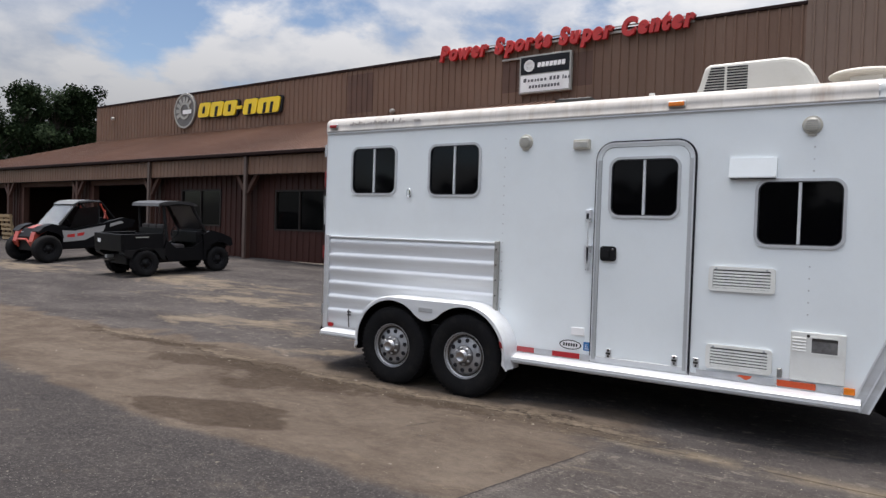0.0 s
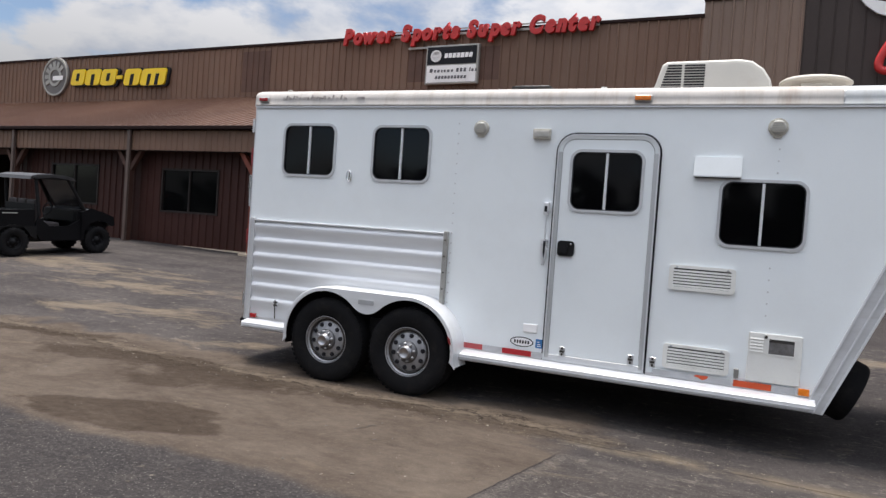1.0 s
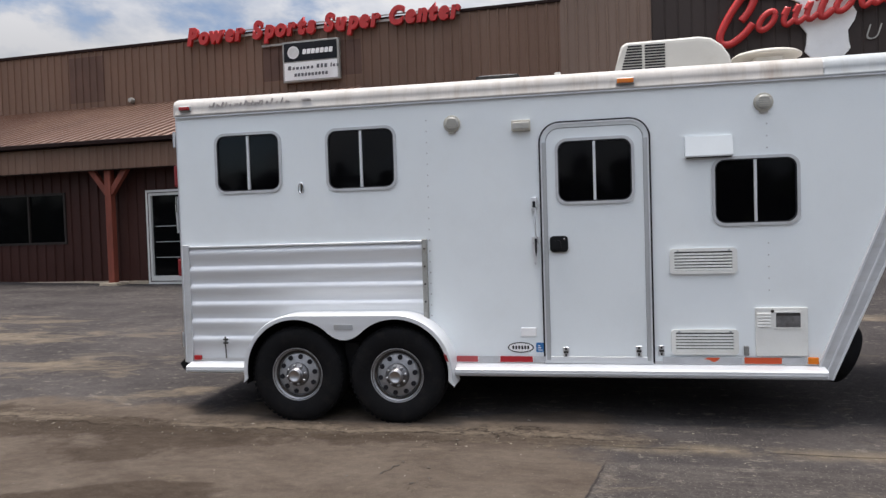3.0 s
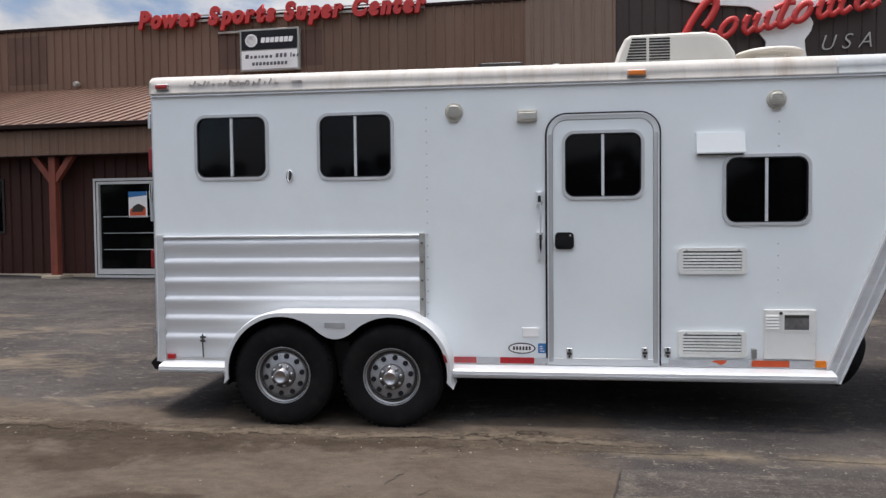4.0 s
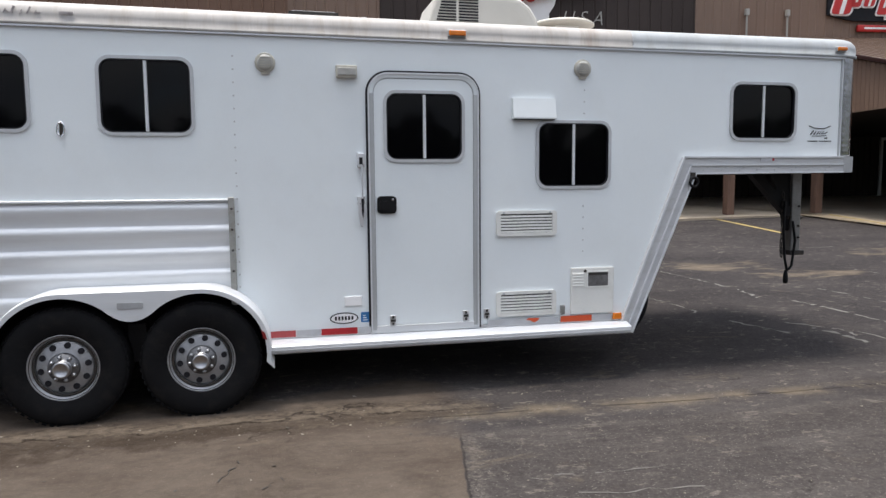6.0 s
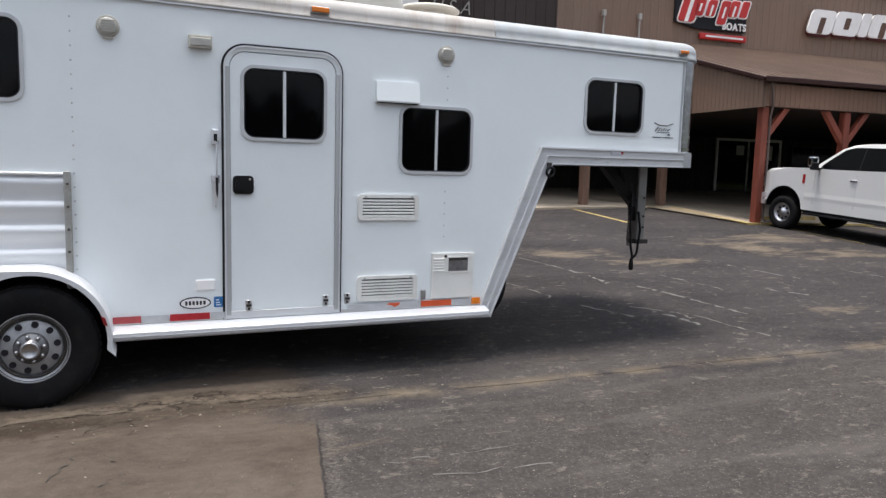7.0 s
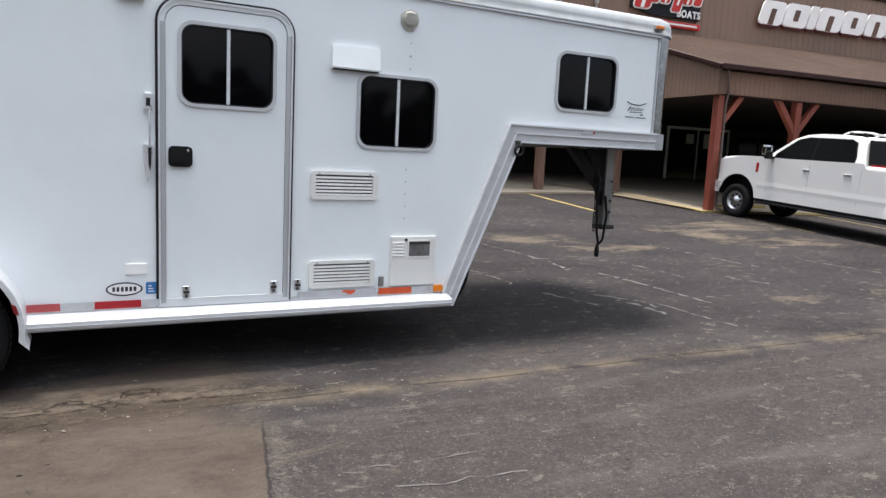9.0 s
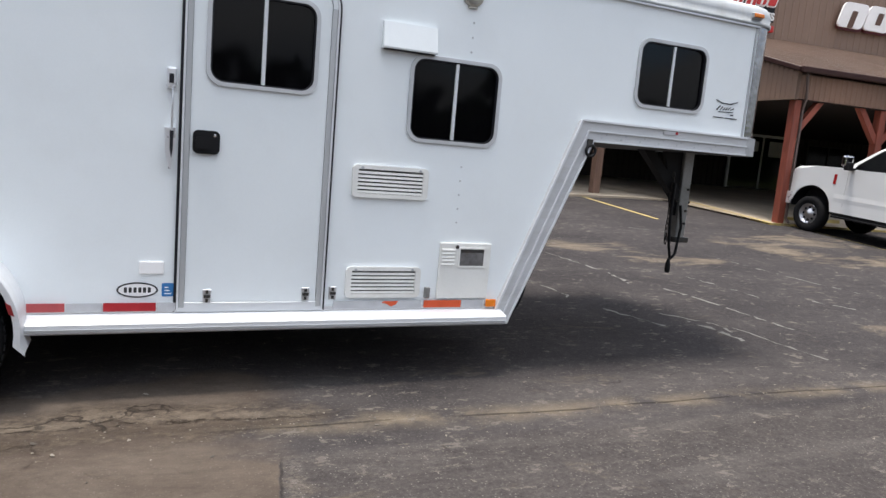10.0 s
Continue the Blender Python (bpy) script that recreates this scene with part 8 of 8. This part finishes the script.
    for side in (1, -1):
        part("cowl", prismbm([(0.5, 0.6), (0.5, 1.02), (0.82, 0.98), (0.9, 0.6)], "y", side * 0.6 - 0.1, side * 0.6 + 0.1), BLACKPAINT, t)
        part("under_bed", boxbm(-0.62, side * 0.55 - 0.1, 0.36, -0.3, side * 0.55 + 0.12, 0.74, bevel=0.02), BLACKP, t)
    part("seat_base", boxbm(-0.42, -0.62, 0.55, 0.12, 0.62, 0.78, bevel=0.04), MAROONSEAT, t)
    for y in (-0.38, 0.0, 0.38):
        part("seat_back", boxbm(-0.46, y - 0.17, 0.76, -0.34, y + 0.17, 1.32, bevel=0.04), MAROONSEAT, t, "dark seat back")
    part("dash", boxbm(0.48, -0.62, 0.78, 0.74, 0.62, 1.1, bevel=0.03), BLACKP, t)
    part("steering_wheel", tubebm([(0.4 + 0.05 * math.sin(a), 0.36 + 0.17 * math.cos(a), 1.06 + 0.15 * math.sin(a)) for a in np.linspace(0, 2 * math.pi, 19)], 0.016, 6), BLACKP, t)
    part("chassis", boxbm(-1.4, -0.42, 0.30, 1.3, 0.42, 0.56, bevel=0.03), BLACKP, t)
    part("hitch", tubebm([(-1.5, 0, 0.42), (-1.75, 0, 0.42)], 0.03, 8), DARKSTEEL, t)
    part("exhaust_glint", tubebm([(-1.42, 0.25, 0.5), (-1.6, 0.25, 0.5)], 0.05, 10), ALUDULL, t, "bright exhaust tip")
    return t


def build_sport_utv(m):
    t = thing("sport_side_by_side", m, "red, white and black sport side-by-side with roll cage", "off-road vehicle")
    FA, RA, R = 1.28, -1.15, 0.40
    for side in (1, -1):
        for x in (FA, RA):
            wheel_part(t, x, side * 0.76, R, 0.31, 0.18, BLACKPAINT, side, 6)
            part("suspension_arm", beam(bmesh.new(), (x, side * 0.62, R), (x - 0.1, side * 0.22, 0.5), 0.05, 0.05), REDPAINT, t, "red suspension arm")
            part("shock", tubebm([(x - 0.05, side * 0.55, R + 0.02), (x - 0.15, side * 0.38, 0.92)], 0.045, 8), DARKSTEEL, t)
        part("side_panel", prismbm([(0.80, 0.40), (0.84, 1.02), (0.45, 0.98), (-0.35, 1.10), (-0.72, 1.16), (-0.68, 0.55), (-0.3, 0.38)], "y", side * 0.66 - 0.04, side * 0.66 + 0.04), BLACKPAINT, t, "black side panel")
        part("white_graphic", prismbm([(0.76, 0.58), (0.78, 0.93), (0.4, 0.91), (-0.58, 1.06), (-0.50, 0.88), (0.1, 0.62)], "y", side * 0.70, side * 0.706), PALEGREY, t, "pale grey door graphic")
        part("red_graphic", prismbm([(0.64, 0.72), (0.64, 0.80), (0.40, 0.82), (0.42, 0.72)], "y", side * 0.706, side * 0.71), SIGNRED, t, "red door graphic bar")
        part("red_graphic", prismbm([(0.34, 0.74), (0.33, 0.83), (0.10, 0.86), (0.14, 0.76)], "y", side * 0.706, side * 0.71), SIGNRED, t, "red door graphic bar")
        part("rear_panel", prismbm([(-0.62, 0.70), (-0.66, 1.16), (-1.2, 1.28), (-1.62, 1.20), (-1.5, 0.98), (-1.1, 0.90)], "y", side * 0.60 - 0.08, side * 0.60 + 0.09), BLACKPAINT, t, "black rear panel")
        part("rear_stripe", prismbm([(-0.72, 1.0), (-0.74, 1.10), (-1.1, 1.18), (-1.2, 1.12)], "y", side * 0.693, side * 0.697), PALEGREY, t, "pale rear stripe")
        part("side_net", prismbm([(0.50, 1.0), (0.22, 1.58), (-0.42, 1.64), (-0.44, 1.08)], "y", side * 0.60 - 0.004, side * 0.60 + 0.004), NETTING, t, "dark see-through side net")
        part("front_fender", prismbm([(0.78, 0.70), (0.86, 1.06), (1.1, 1.13), (1.34, 1.06), (1.50, 0.92), (1.46, 0.84), (1.26, 0.93), (1.0, 0.86)], "y", side * 0.58 - 0.2, side * 0.58 + 0.2), BLACKPAINT, t, "black front fender")
        for a, b, mm in (((0.84, 1.06), (0.22, 1.76), BLACKP), ((0.22, 1.75), (-0.46, 1.80), BLACKP), ((-0.46, 1.80), (-0.95, 1.28), BLACKP), ((-0.40, 1.0), (-0.46, 1.80), BLACKP), ((-0.46, 1.72), (-0.74, 1.24), REDPAINT), ((-0.58, 1.26), (-0.66, 1.52), REDPAINT)):
            part("cage_tube", tubebm([(a[0], side * 0.64, a[1]), (b[0], side * 0.55, b[1])], 0.03, 8), mm, t, "roll cage tube")
        part("headlamp", prismbm([(1.36, 0.82), (1.48, 0.80), (1.45, 0.90), (1.33, 0.92)], "y", side * 0.36 - 0.14, side * 0.36 + 0.14), LAMPGLASS, t, "headlamp")
        part("seat", boxbm(-0.40, side * 0.32 - 0.22, 0.55, -0.24, side * 0.32 + 0.22, 1.36, bevel=0.06), MAROONSEAT, t, "dark bucket seat")
    part("hood", prismbm([(0.70, 1.06), (1.1, 1.08), (1.38, 0.98), (1.54, 0.76), (1.52, 0.55), (0.72, 0.55)], "y", -0.42, 0.42), BLACKPAINT, t, "black sloping hood")
    for side in (1, -1):
        part("nose_cheek", prismbm([(0.98, 1.04), (1.28, 1.02), (1.50, 0.90), (1.60, 0.62), (1.52, 0.48), (1.38, 0.80), (1.12, 0.94)], "y", side * 0.47 - 0.11, side * 0.47 + 0.11), REDPAINT, t, "red front cheek panel")
    part("steering_wheel", tubebm([(0.42 + 0.06 * math.sin(a), 0.32 + 0.16 * math.cos(a), 1.10 + 0.14 * math.sin(a)) for a in np.linspace(0, 2 * math.pi, 17)], 0.015, 6), BLACKP, t)
    part("dash", prismbm([(0.48, 0.8), (0.46, 1.02), (0.72, 1.07), (0.8, 0.8)], "y", -0.56, 0.56), BLACKP, t)
    part("hood_inlay", prismbm([(0.95, 1.085), (1.1, 1.095), (1.36, 1.005), (1.36, 0.985), (1.1, 1.07), (0.95, 1.06)], "y", -0.16, 0.16), REDPAINT, t, "red hood inlay")
    part("front_bumper", tubebm([(1.52, -0.4, 0.46), (1.60, -0.25, 0.68), (1.60, 0.25, 0.68), (1.52, 0.4, 0.46)], 0.03, 8), REDPAINT, t, "red tube bumper")
    part("windshield", prismbm([(0.88, 1.07), (0.27, 1.75), (0.255, 1.74), (0.865, 1.06)], "y", -0.56, 0.56), CLEAR, t, "pale scratched windshield")
    rf = prismbm([(-0.54, 1.77), (-0.46, 1.825), (-0.14, 1.845), (0.18, 1.81), (0.36, 1.71), (0.18, 1.77), (-0.14, 1.80), (-0.46, 1.775)], "y", -0.60, 0.60)
    bmesh.ops.bevel(rf, geom=[e for e in rf.edges if abs(e.verts[0].co.y - e.verts[1].co.y) < 1e-5], offset=0.02, segments=2, affect="EDGES")
    part("roof", rf, GREYPAINT, t, "grey roof panel")
    part("tub", boxbm(-1.45, -0.45, 0.34, 1.5, 0.45, 0.62, bevel=0.04), BLACKP, t)
    part("engine_cover", boxbm(-1.5, -0.5, 0.6, -0.65, 0.5, 1.02, bevel=0.05), BLACKPAINT, t)
    return t


def lot_pose(x, y, heading, lift=0.0):
    """A pose on the sloping lot; heading: degrees from +x to which the front points."""
    h = radians(heading)
    f, l = Vector((math.cos(h), math.sin(h), 0)), Vector((-math.sin(h), math.cos(h), 0))
    zf = (ground_z(x + f.x, y + f.y) - ground_z(x - f.x, y - f.y)) / 2
    zl = (ground_z(x + l.x, y + l.y) - ground_z(x - l.x, y - l.y)) / 2
    up = Vector((-f.x * zf - l.x * zl, -f.y * zf - l.y * zl, 1)).normalized()
    ahead = (f + Vector((0, 0, zf))).normalized()
    left = up.cross(ahead)
    return Matrix.Translation((x, y, ground_z(x, y) + lift)) @ Matrix((ahead, left, up)).transposed().to_4x4()


build_pickup(lot_pose(17.55, 4.66, 90.0) @ Matrix.Diagonal((0.945, 0.945, 0.945, 1)))
build_utility_utv(lot_pose(-11.32, 5.95, 84.5))
build_sport_utv(lot_pose(-17.25, 6.66, -90.0) @ Matrix.Diagonal((1.05, 1.05, 1.05, 1)))


# ---------------------------------------------------------------- small things on the lot
def build_pallet():
    p = thing("wooden_pallet", LEFT @ pose(-31.1, -5.86, world_z(LEFT, -31.1, -5.9) + 0.01, 0, 0, 0) @ pose(0, 0, 0, 8, 0, 0), "raw pale wooden pallet leaning against the annex", "pallet")
    for i in range(6):
        part("deck_board", boxbm(-0.55, -0.06, 0.02 + 0.22 * i, 0.55, -0.04, 0.13 + 0.22 * i), PALEWOOD, p)
    for x in (-0.5, 0.0, 0.5):
        part("stringer", boxbm(x - 0.02, -0.04, 0.0, x + 0.02, 0.06, 1.25), PALEWOOD, p)
    for i in range(3):
        part("deck_board", boxbm(-0.55, 0.06, 0.1 + 0.48 * i, 0.55, 0.08, 0.21 + 0.48 * i), PALEWOOD, p)


def glowing(name, col, k):
    m, t, p = nodes_of(name)
    p.inputs["Base Color"].default_value = rgba(col)
    p.inputs["Emission Color"].default_value, p.inputs["Emission Strength"].default_value = rgba(col), k
    return m


LEDRED, LEDBLUE = glowing("lit_red_display", (0.6, 0.02, 0.015), 0.7), glowing("lit_blue_display", (0.02, 0.03, 0.5), 0.7)


def build_led_sign():
    x, y = -46.5, 15.1
    b = thing("roadside_led_sign", pose(x, y, ground_z(x, y), 0, 0, 46), "tall black roadside display sign on dark steel posts beyond the annex", "sign")
    z0 = -ground_z(x, y)
    case = part("sign_case", boxbm(-4.2, -0.25, z0 + 7.2, 0.62, 0.25, z0 + 10.95, bevel=0.04, segs=1), SIGNBLACK, b, "black sign case")
    part("white_swoosh", prismbm([(-2.6, z0 + 10.28), (-0.7, z0 + 10.16), (0.1, z0 + 10.30), (0.34, z0 + 10.46), (-0.2, z0 + 10.40), (-1.2, z0 + 10.34), (-2.6, z0 + 10.42)], "y", -0.27, -0.25), SIGNWHITE, case, "thin white swoosh")
    for i, (u, h) in enumerate(((-2.9, 0.5), (-2.35, 0.42), (-1.8, 0.5), (-1.25, 0.4), (-0.72, 0.46))):
        part("red_stroke", prismbm([(u, z0 + 9.66), (u + 0.34, z0 + 9.66), (u + 0.46, z0 + 9.66 + h), (u + 0.14, z0 + 9.66 + h)], "y", -0.27, -0.25), LEDRED, case, "lit red display stroke")
        part("blue_stroke", prismbm([(u, z0 + 8.45), (u + 0.44, z0 + 8.45), (u + 0.50, z0 + 8.45 + 0.7 * h), (u + 0.08, z0 + 8.45 + 0.7 * h)], "y", -0.27, -0.25), LEDBLUE, case, "lit blue display stroke")
    part("red_rule", prismbm([(-2.9, z0 + 9.76), (-0.45, z0 + 9.76), (-0.42, z0 + 9.88), (-2.9, z0 + 9.88)], "y", -0.265, -0.25), LEDRED, case)
    for u in (-3.5, 0.0):
        part("post", tubebm([(u, 0, -0.1), (u, 0, z0 + 7.3)], 0.16, 10), JACKGREY, b, "dark grey steel post")


def build_yellow_bin():
    q = LEFT @ Vector((-41.2, -5.0, 0))
    b = thing("yellow_bin", pose(q.x, q.y, ground_z(q.x, q.y)), "yellow steel bin beside the annex", "bin")
    part("tub", prismbm([(-0.9, 0.12), (0.9, 0.12), (1.1, 1.1), (-1.1, 1.1)], "y", -0.6, 0.6), YELLOWPAINT, b)
    part("lid", boxbm(-1.15, -0.65, 1.1, 1.15, 0.65, 1.18, bevel=0.02), BLACKP, b, "dark lid")
    for x in (-0.7, 0.7):
        part("skid", boxbm(x - 0.1, -0.6, 0.0, x + 0.1, 0.6, 0.13), DARKSTEEL, b)


def build_porch_cabinet():
    m = LEFT @ pose(11.6, 5.35, ground_z(11.6, 20.0) + 0.23)
    c = thing("porch_cabinet", m, "long white panelled cabinet with dark glass panes on porch", "cabinet")
    part("body", boxbm(-2.4, -0.35, 0.20, 2.4, 0.35, 1.62, bevel=0.02), SIGNGREY, c)
    part("base", boxbm(-2.3, -0.3, 0.0, 2.3, 0.3, 0.20), SIGNBLACK, c, "dark recessed base")
    for x in (-1.05, 0.13, 1.31):
        f = part("pane_frame", ring(bmesh.new(), [(x - 0.40, 0.52), (x + 0.40, 0.52), (x + 0.40, 1.24), (x - 0.40, 1.24)], [(x - 0.36, 0.56), (x + 0.36, 0.56), (x + 0.36, 1.20), (x - 0.36, 1.20)], -0.37, -0.345), SIGNGREY, c)
        part("pane", boxbm(x - 0.36, -0.36, 0.56, x + 0.36, -0.352, 1.20), SIGNBLACK, f, "dark pane")
        for k in (-0.12, 0.12):
            part("pane_bar", boxbm(x + k - 0.012, -0.372, 0.56, x + k + 0.012, -0.36, 1.20), SIGNGREY, f)


def build_wheel_stop():
    for x, y in ((18.3, 8.05), (21.3, 7.75)):
        w = thing("wheel_stop", pose(x, y, ground_z(x, y), 0, 0, -5.5), "worn yellow concrete wheel stop at the porch", "wheel stop", "wheel stops")
        part("block", prismbm([(-0.09, 0.0), (0.09, 0.0), (0.07, 0.11), (-0.07, 0.11)], "x", -0.9, 0.9), YELLOWP, w)


def build_gravel():
    """Loose chips on the asphalt."""
    random.seed(11)
    bm = bmesh.new()
    for i in range(4200):
        x, y = random.uniform(-7, 15), random.uniform(-4.4, 4.5)
        if random.random() < 0.45:
            y = (float(np.interp(x, (-4.6, -2.3, -0.9, 0.1, 1.7, 3.7), (-0.1, -0.18, -0.45, -0.42, -0.44, -0.55))) if x < 3.7 else -0.57 - 0.024 * x) + random.gauss(0, 0.16)
        r = random.choice((0.002, 0.003, 0.004, 0.005, 0.007)) * random.uniform(0.6, 1.3)
        z = ground_z(x, y)
        a = random.uniform(0, 6.28)
        vs = [bm.verts.new((x + r * random.uniform(0.7, 1.4) * math.cos(a + k * 1.57), y + r * random.uniform(0.7, 1.4) * math.sin(a + k * 1.57), z)) for k in range(4)]
        t = bm.verts.new((x, y, z + r * random.uniform(0.4, 0.9)))
        for k in range(4):
            bm.faces.new((vs[k], vs[(k + 1) % 4], t))
    for i in range(260):
        x, y = random.uniform(-4, 15), random.uniform(-3.6, 3.5)
        if random.random() < 0.5:
            y = random.gauss(-0.75, 0.6)
        r, a, z = random.uniform(0.006, 0.017), random.uniform(0, 6.28), ground_z(x, y) + 0.003
        vs = [bm.verts.new((x + r * f * math.cos(a + q), y + r * f * math.sin(a + q), z + random.uniform(0, 0.006))) for q, f in ((0, 1.5), (1.2, 0.7), (2.6, 0.9), (3.7, 1.2), (5.0, 0.6))]
        mid = bm.verts.new((x, y, z + random.uniform(0.002, 0.008)))
        for k in range(5):
            bm.faces.new((vs[k], vs[(k + 1) % 5], mid))
    m, tr, p = nodes_of("pale_stone_chips")
    k = Net(tr)
    g = k.n.new("ShaderNodeNewGeometry")
    k.put(p.inputs["Base Color"], k.ramp(g.outputs["Random Per Island"], 0.35, 1.0, (0.055, 0.046, 0.038, 1), (0.22, 0.195, 0.16, 1)))
    p.inputs["Roughness"].default_value = 0.9
    tagged(part_raw("gravel", bm, m, None, "scattered pale stone chips and dry leaf scraps on asphalt", "stuff"), category="gravel")


build_pallet()
build_led_sign()
build_yellow_bin()
build_porch_cabinet()
build_wheel_stop()
build_gravel()


# ---------------------------------------------------------------- trees
def leaf_material():
    m, t, p = nodes_of("dark_summer_leaves")
    k = Net(t)
    g = k.n.new("ShaderNodeNewGeometry")
    c = k.ramp(g.outputs["Random Per Island"], 0.0, 1.0, (0.008, 0.017, 0.008, 1), (0.024, 0.039, 0.016, 1))
    k.put(p.inputs["Base Color"], c)
    p.inputs["Roughness"].default_value = 0.8
    p.inputs["Specular IOR Level"].default_value = 0.08
    return m


LEAF = leaf_material()
BARK = surface("grey_brown_bark", (0.05, 0.04, 0.032), 0.9, 0, 0.25, 2, 14, 0.5, stretch=(4, 4, 0.8))


def leaves(bm, centre, radius, count, size, rng):
    """A loose clump of small folded leaves round a centre."""
    for _ in range(count):
        d = Vector((rng.gauss(0, 1), rng.gauss(0, 1), rng.gauss(0, 0.8)))
        d = d.normalized() * radius * rng.random() ** 0.45
        c = centre + d
        a = Vector((rng.gauss(0, 1), rng.gauss(0, 1), rng.gauss(0, 1))).normalized()
        b = a.orthogonal().normalized()
        s = size * rng.uniform(0.6, 1.5)
        vs = [bm.verts.new(c + a * s), bm.verts.new(c + b * s * 0.55), bm.verts.new(c - a * s), bm.verts.new(c - b * s * 0.55)]
        bm.faces.new((vs[0], vs[1], vs[2]))
        bm.faces.new((vs[0], vs[2], vs[3]))


def build_tree(x, y, h, seed, spread=0.32, clumps=70):
    rng = random.Random(seed)
    t = thing("broadleaf_tree", pose(x, y, ground_z(x, y)), "tall dark green broadleaf tree behind the store", "tree", "trees behind the store")
    pts = [Vector((rng.gauss(0, 0.02) * h * i / 8, rng.gauss(0, 0.02) * h * i / 8, h * 0.85 * i / 8)) for i in range(9)]
    trunk = bmesh.new()
    tube(trunk, pts, [max(0.05, 0.022 * h * (1 - i / 9.5)) for i in range(9)], 9)
    crown = bmesh.new()
    for i in range(clumps):
        f = rng.uniform(0.16, 1.0)
        # broad below, drawn in to a rounded head
        reach = spread * h * min(1.15 - 0.5 * abs(f - 0.5), 0.25 + 3.0 * (1.0 - f)) * rng.uniform(0.25, 1.0)
        a = rng.uniform(0, 6.283)
        c = Vector((reach * math.cos(a), reach * math.sin(a), h * f))
        base = pts[min(8, max(1, int(f * 8) - 1))]
        tube(trunk, [base, base.lerp(c, 0.55) + Vector((0, 0, 0.02 * h)), c], [0.005 * h, 0.003 * h, 0.001 * h], 5)
        leaves(crown, c, h * rng.uniform(0.04, 0.085), 230, 0.0095 * h, rng)
    part_raw("trunk", trunk, BARK, t, "grey-brown trunk with limbs")
    part_raw("crown", crown, LEAF, t, "uneven dark green leafy crown")
    return t


first = build_tree(-62.1, 26.8, 13.5, 3, 0.20, 64)
second = build_tree(-63.8, 23.9, 12.0, 8, 0.30, 80)
for src, x, y, k, a in ((first, -61.0, 28.7, 0.975, 100), (first, -60.5, 30.1, 1.0, 200), (first, -60.0, 31.4, 1.02, 290), (second, -66, 20.5, 0.97, 40), (second, -69, 30, 1.0, 130), (second, -66, 36, 0.98, 210), (second, -76, 27, 1.08, 300),
                        (second, -69, 42, 1.05, 20), (second, -80, 38, 1.15, 80), (second, -80, 18, 1.12, 250), (second, -74, 12, 1.1, 160), (second, -70, 15, 1.0, 330)):
    c = copy_thing(src, pose(x, y, ground_z(x, y), 0, 0, a))
    c.scale = (k, k, k)


def build_far_woods():
    """A wooded edge across the road, behind the walk; it shows in the panes."""
    rng = random.Random(21)
    bm = bmesh.new()
    for i in range(150):
        x = -95 + 190 * i / 149 + rng.gauss(0, 1)
        y = -60 - 0.0008 * x * x + rng.gauss(0, 3)
        h = rng.uniform(4.5, 8.5)
        for k in range(7):
            leaves(bm, Vector((x + rng.gauss(0, 1.3), y + rng.gauss(0, 1.6), h * (0.12 + 0.8 * k / 6))), 1.7 - 0.13 * k, 40, 0.5, rng)
    tagged(part_raw("far_woods", bm, LEAF, None, "dark wooded edge beyond the road", "stuff"), category="woods")


build_far_woods()
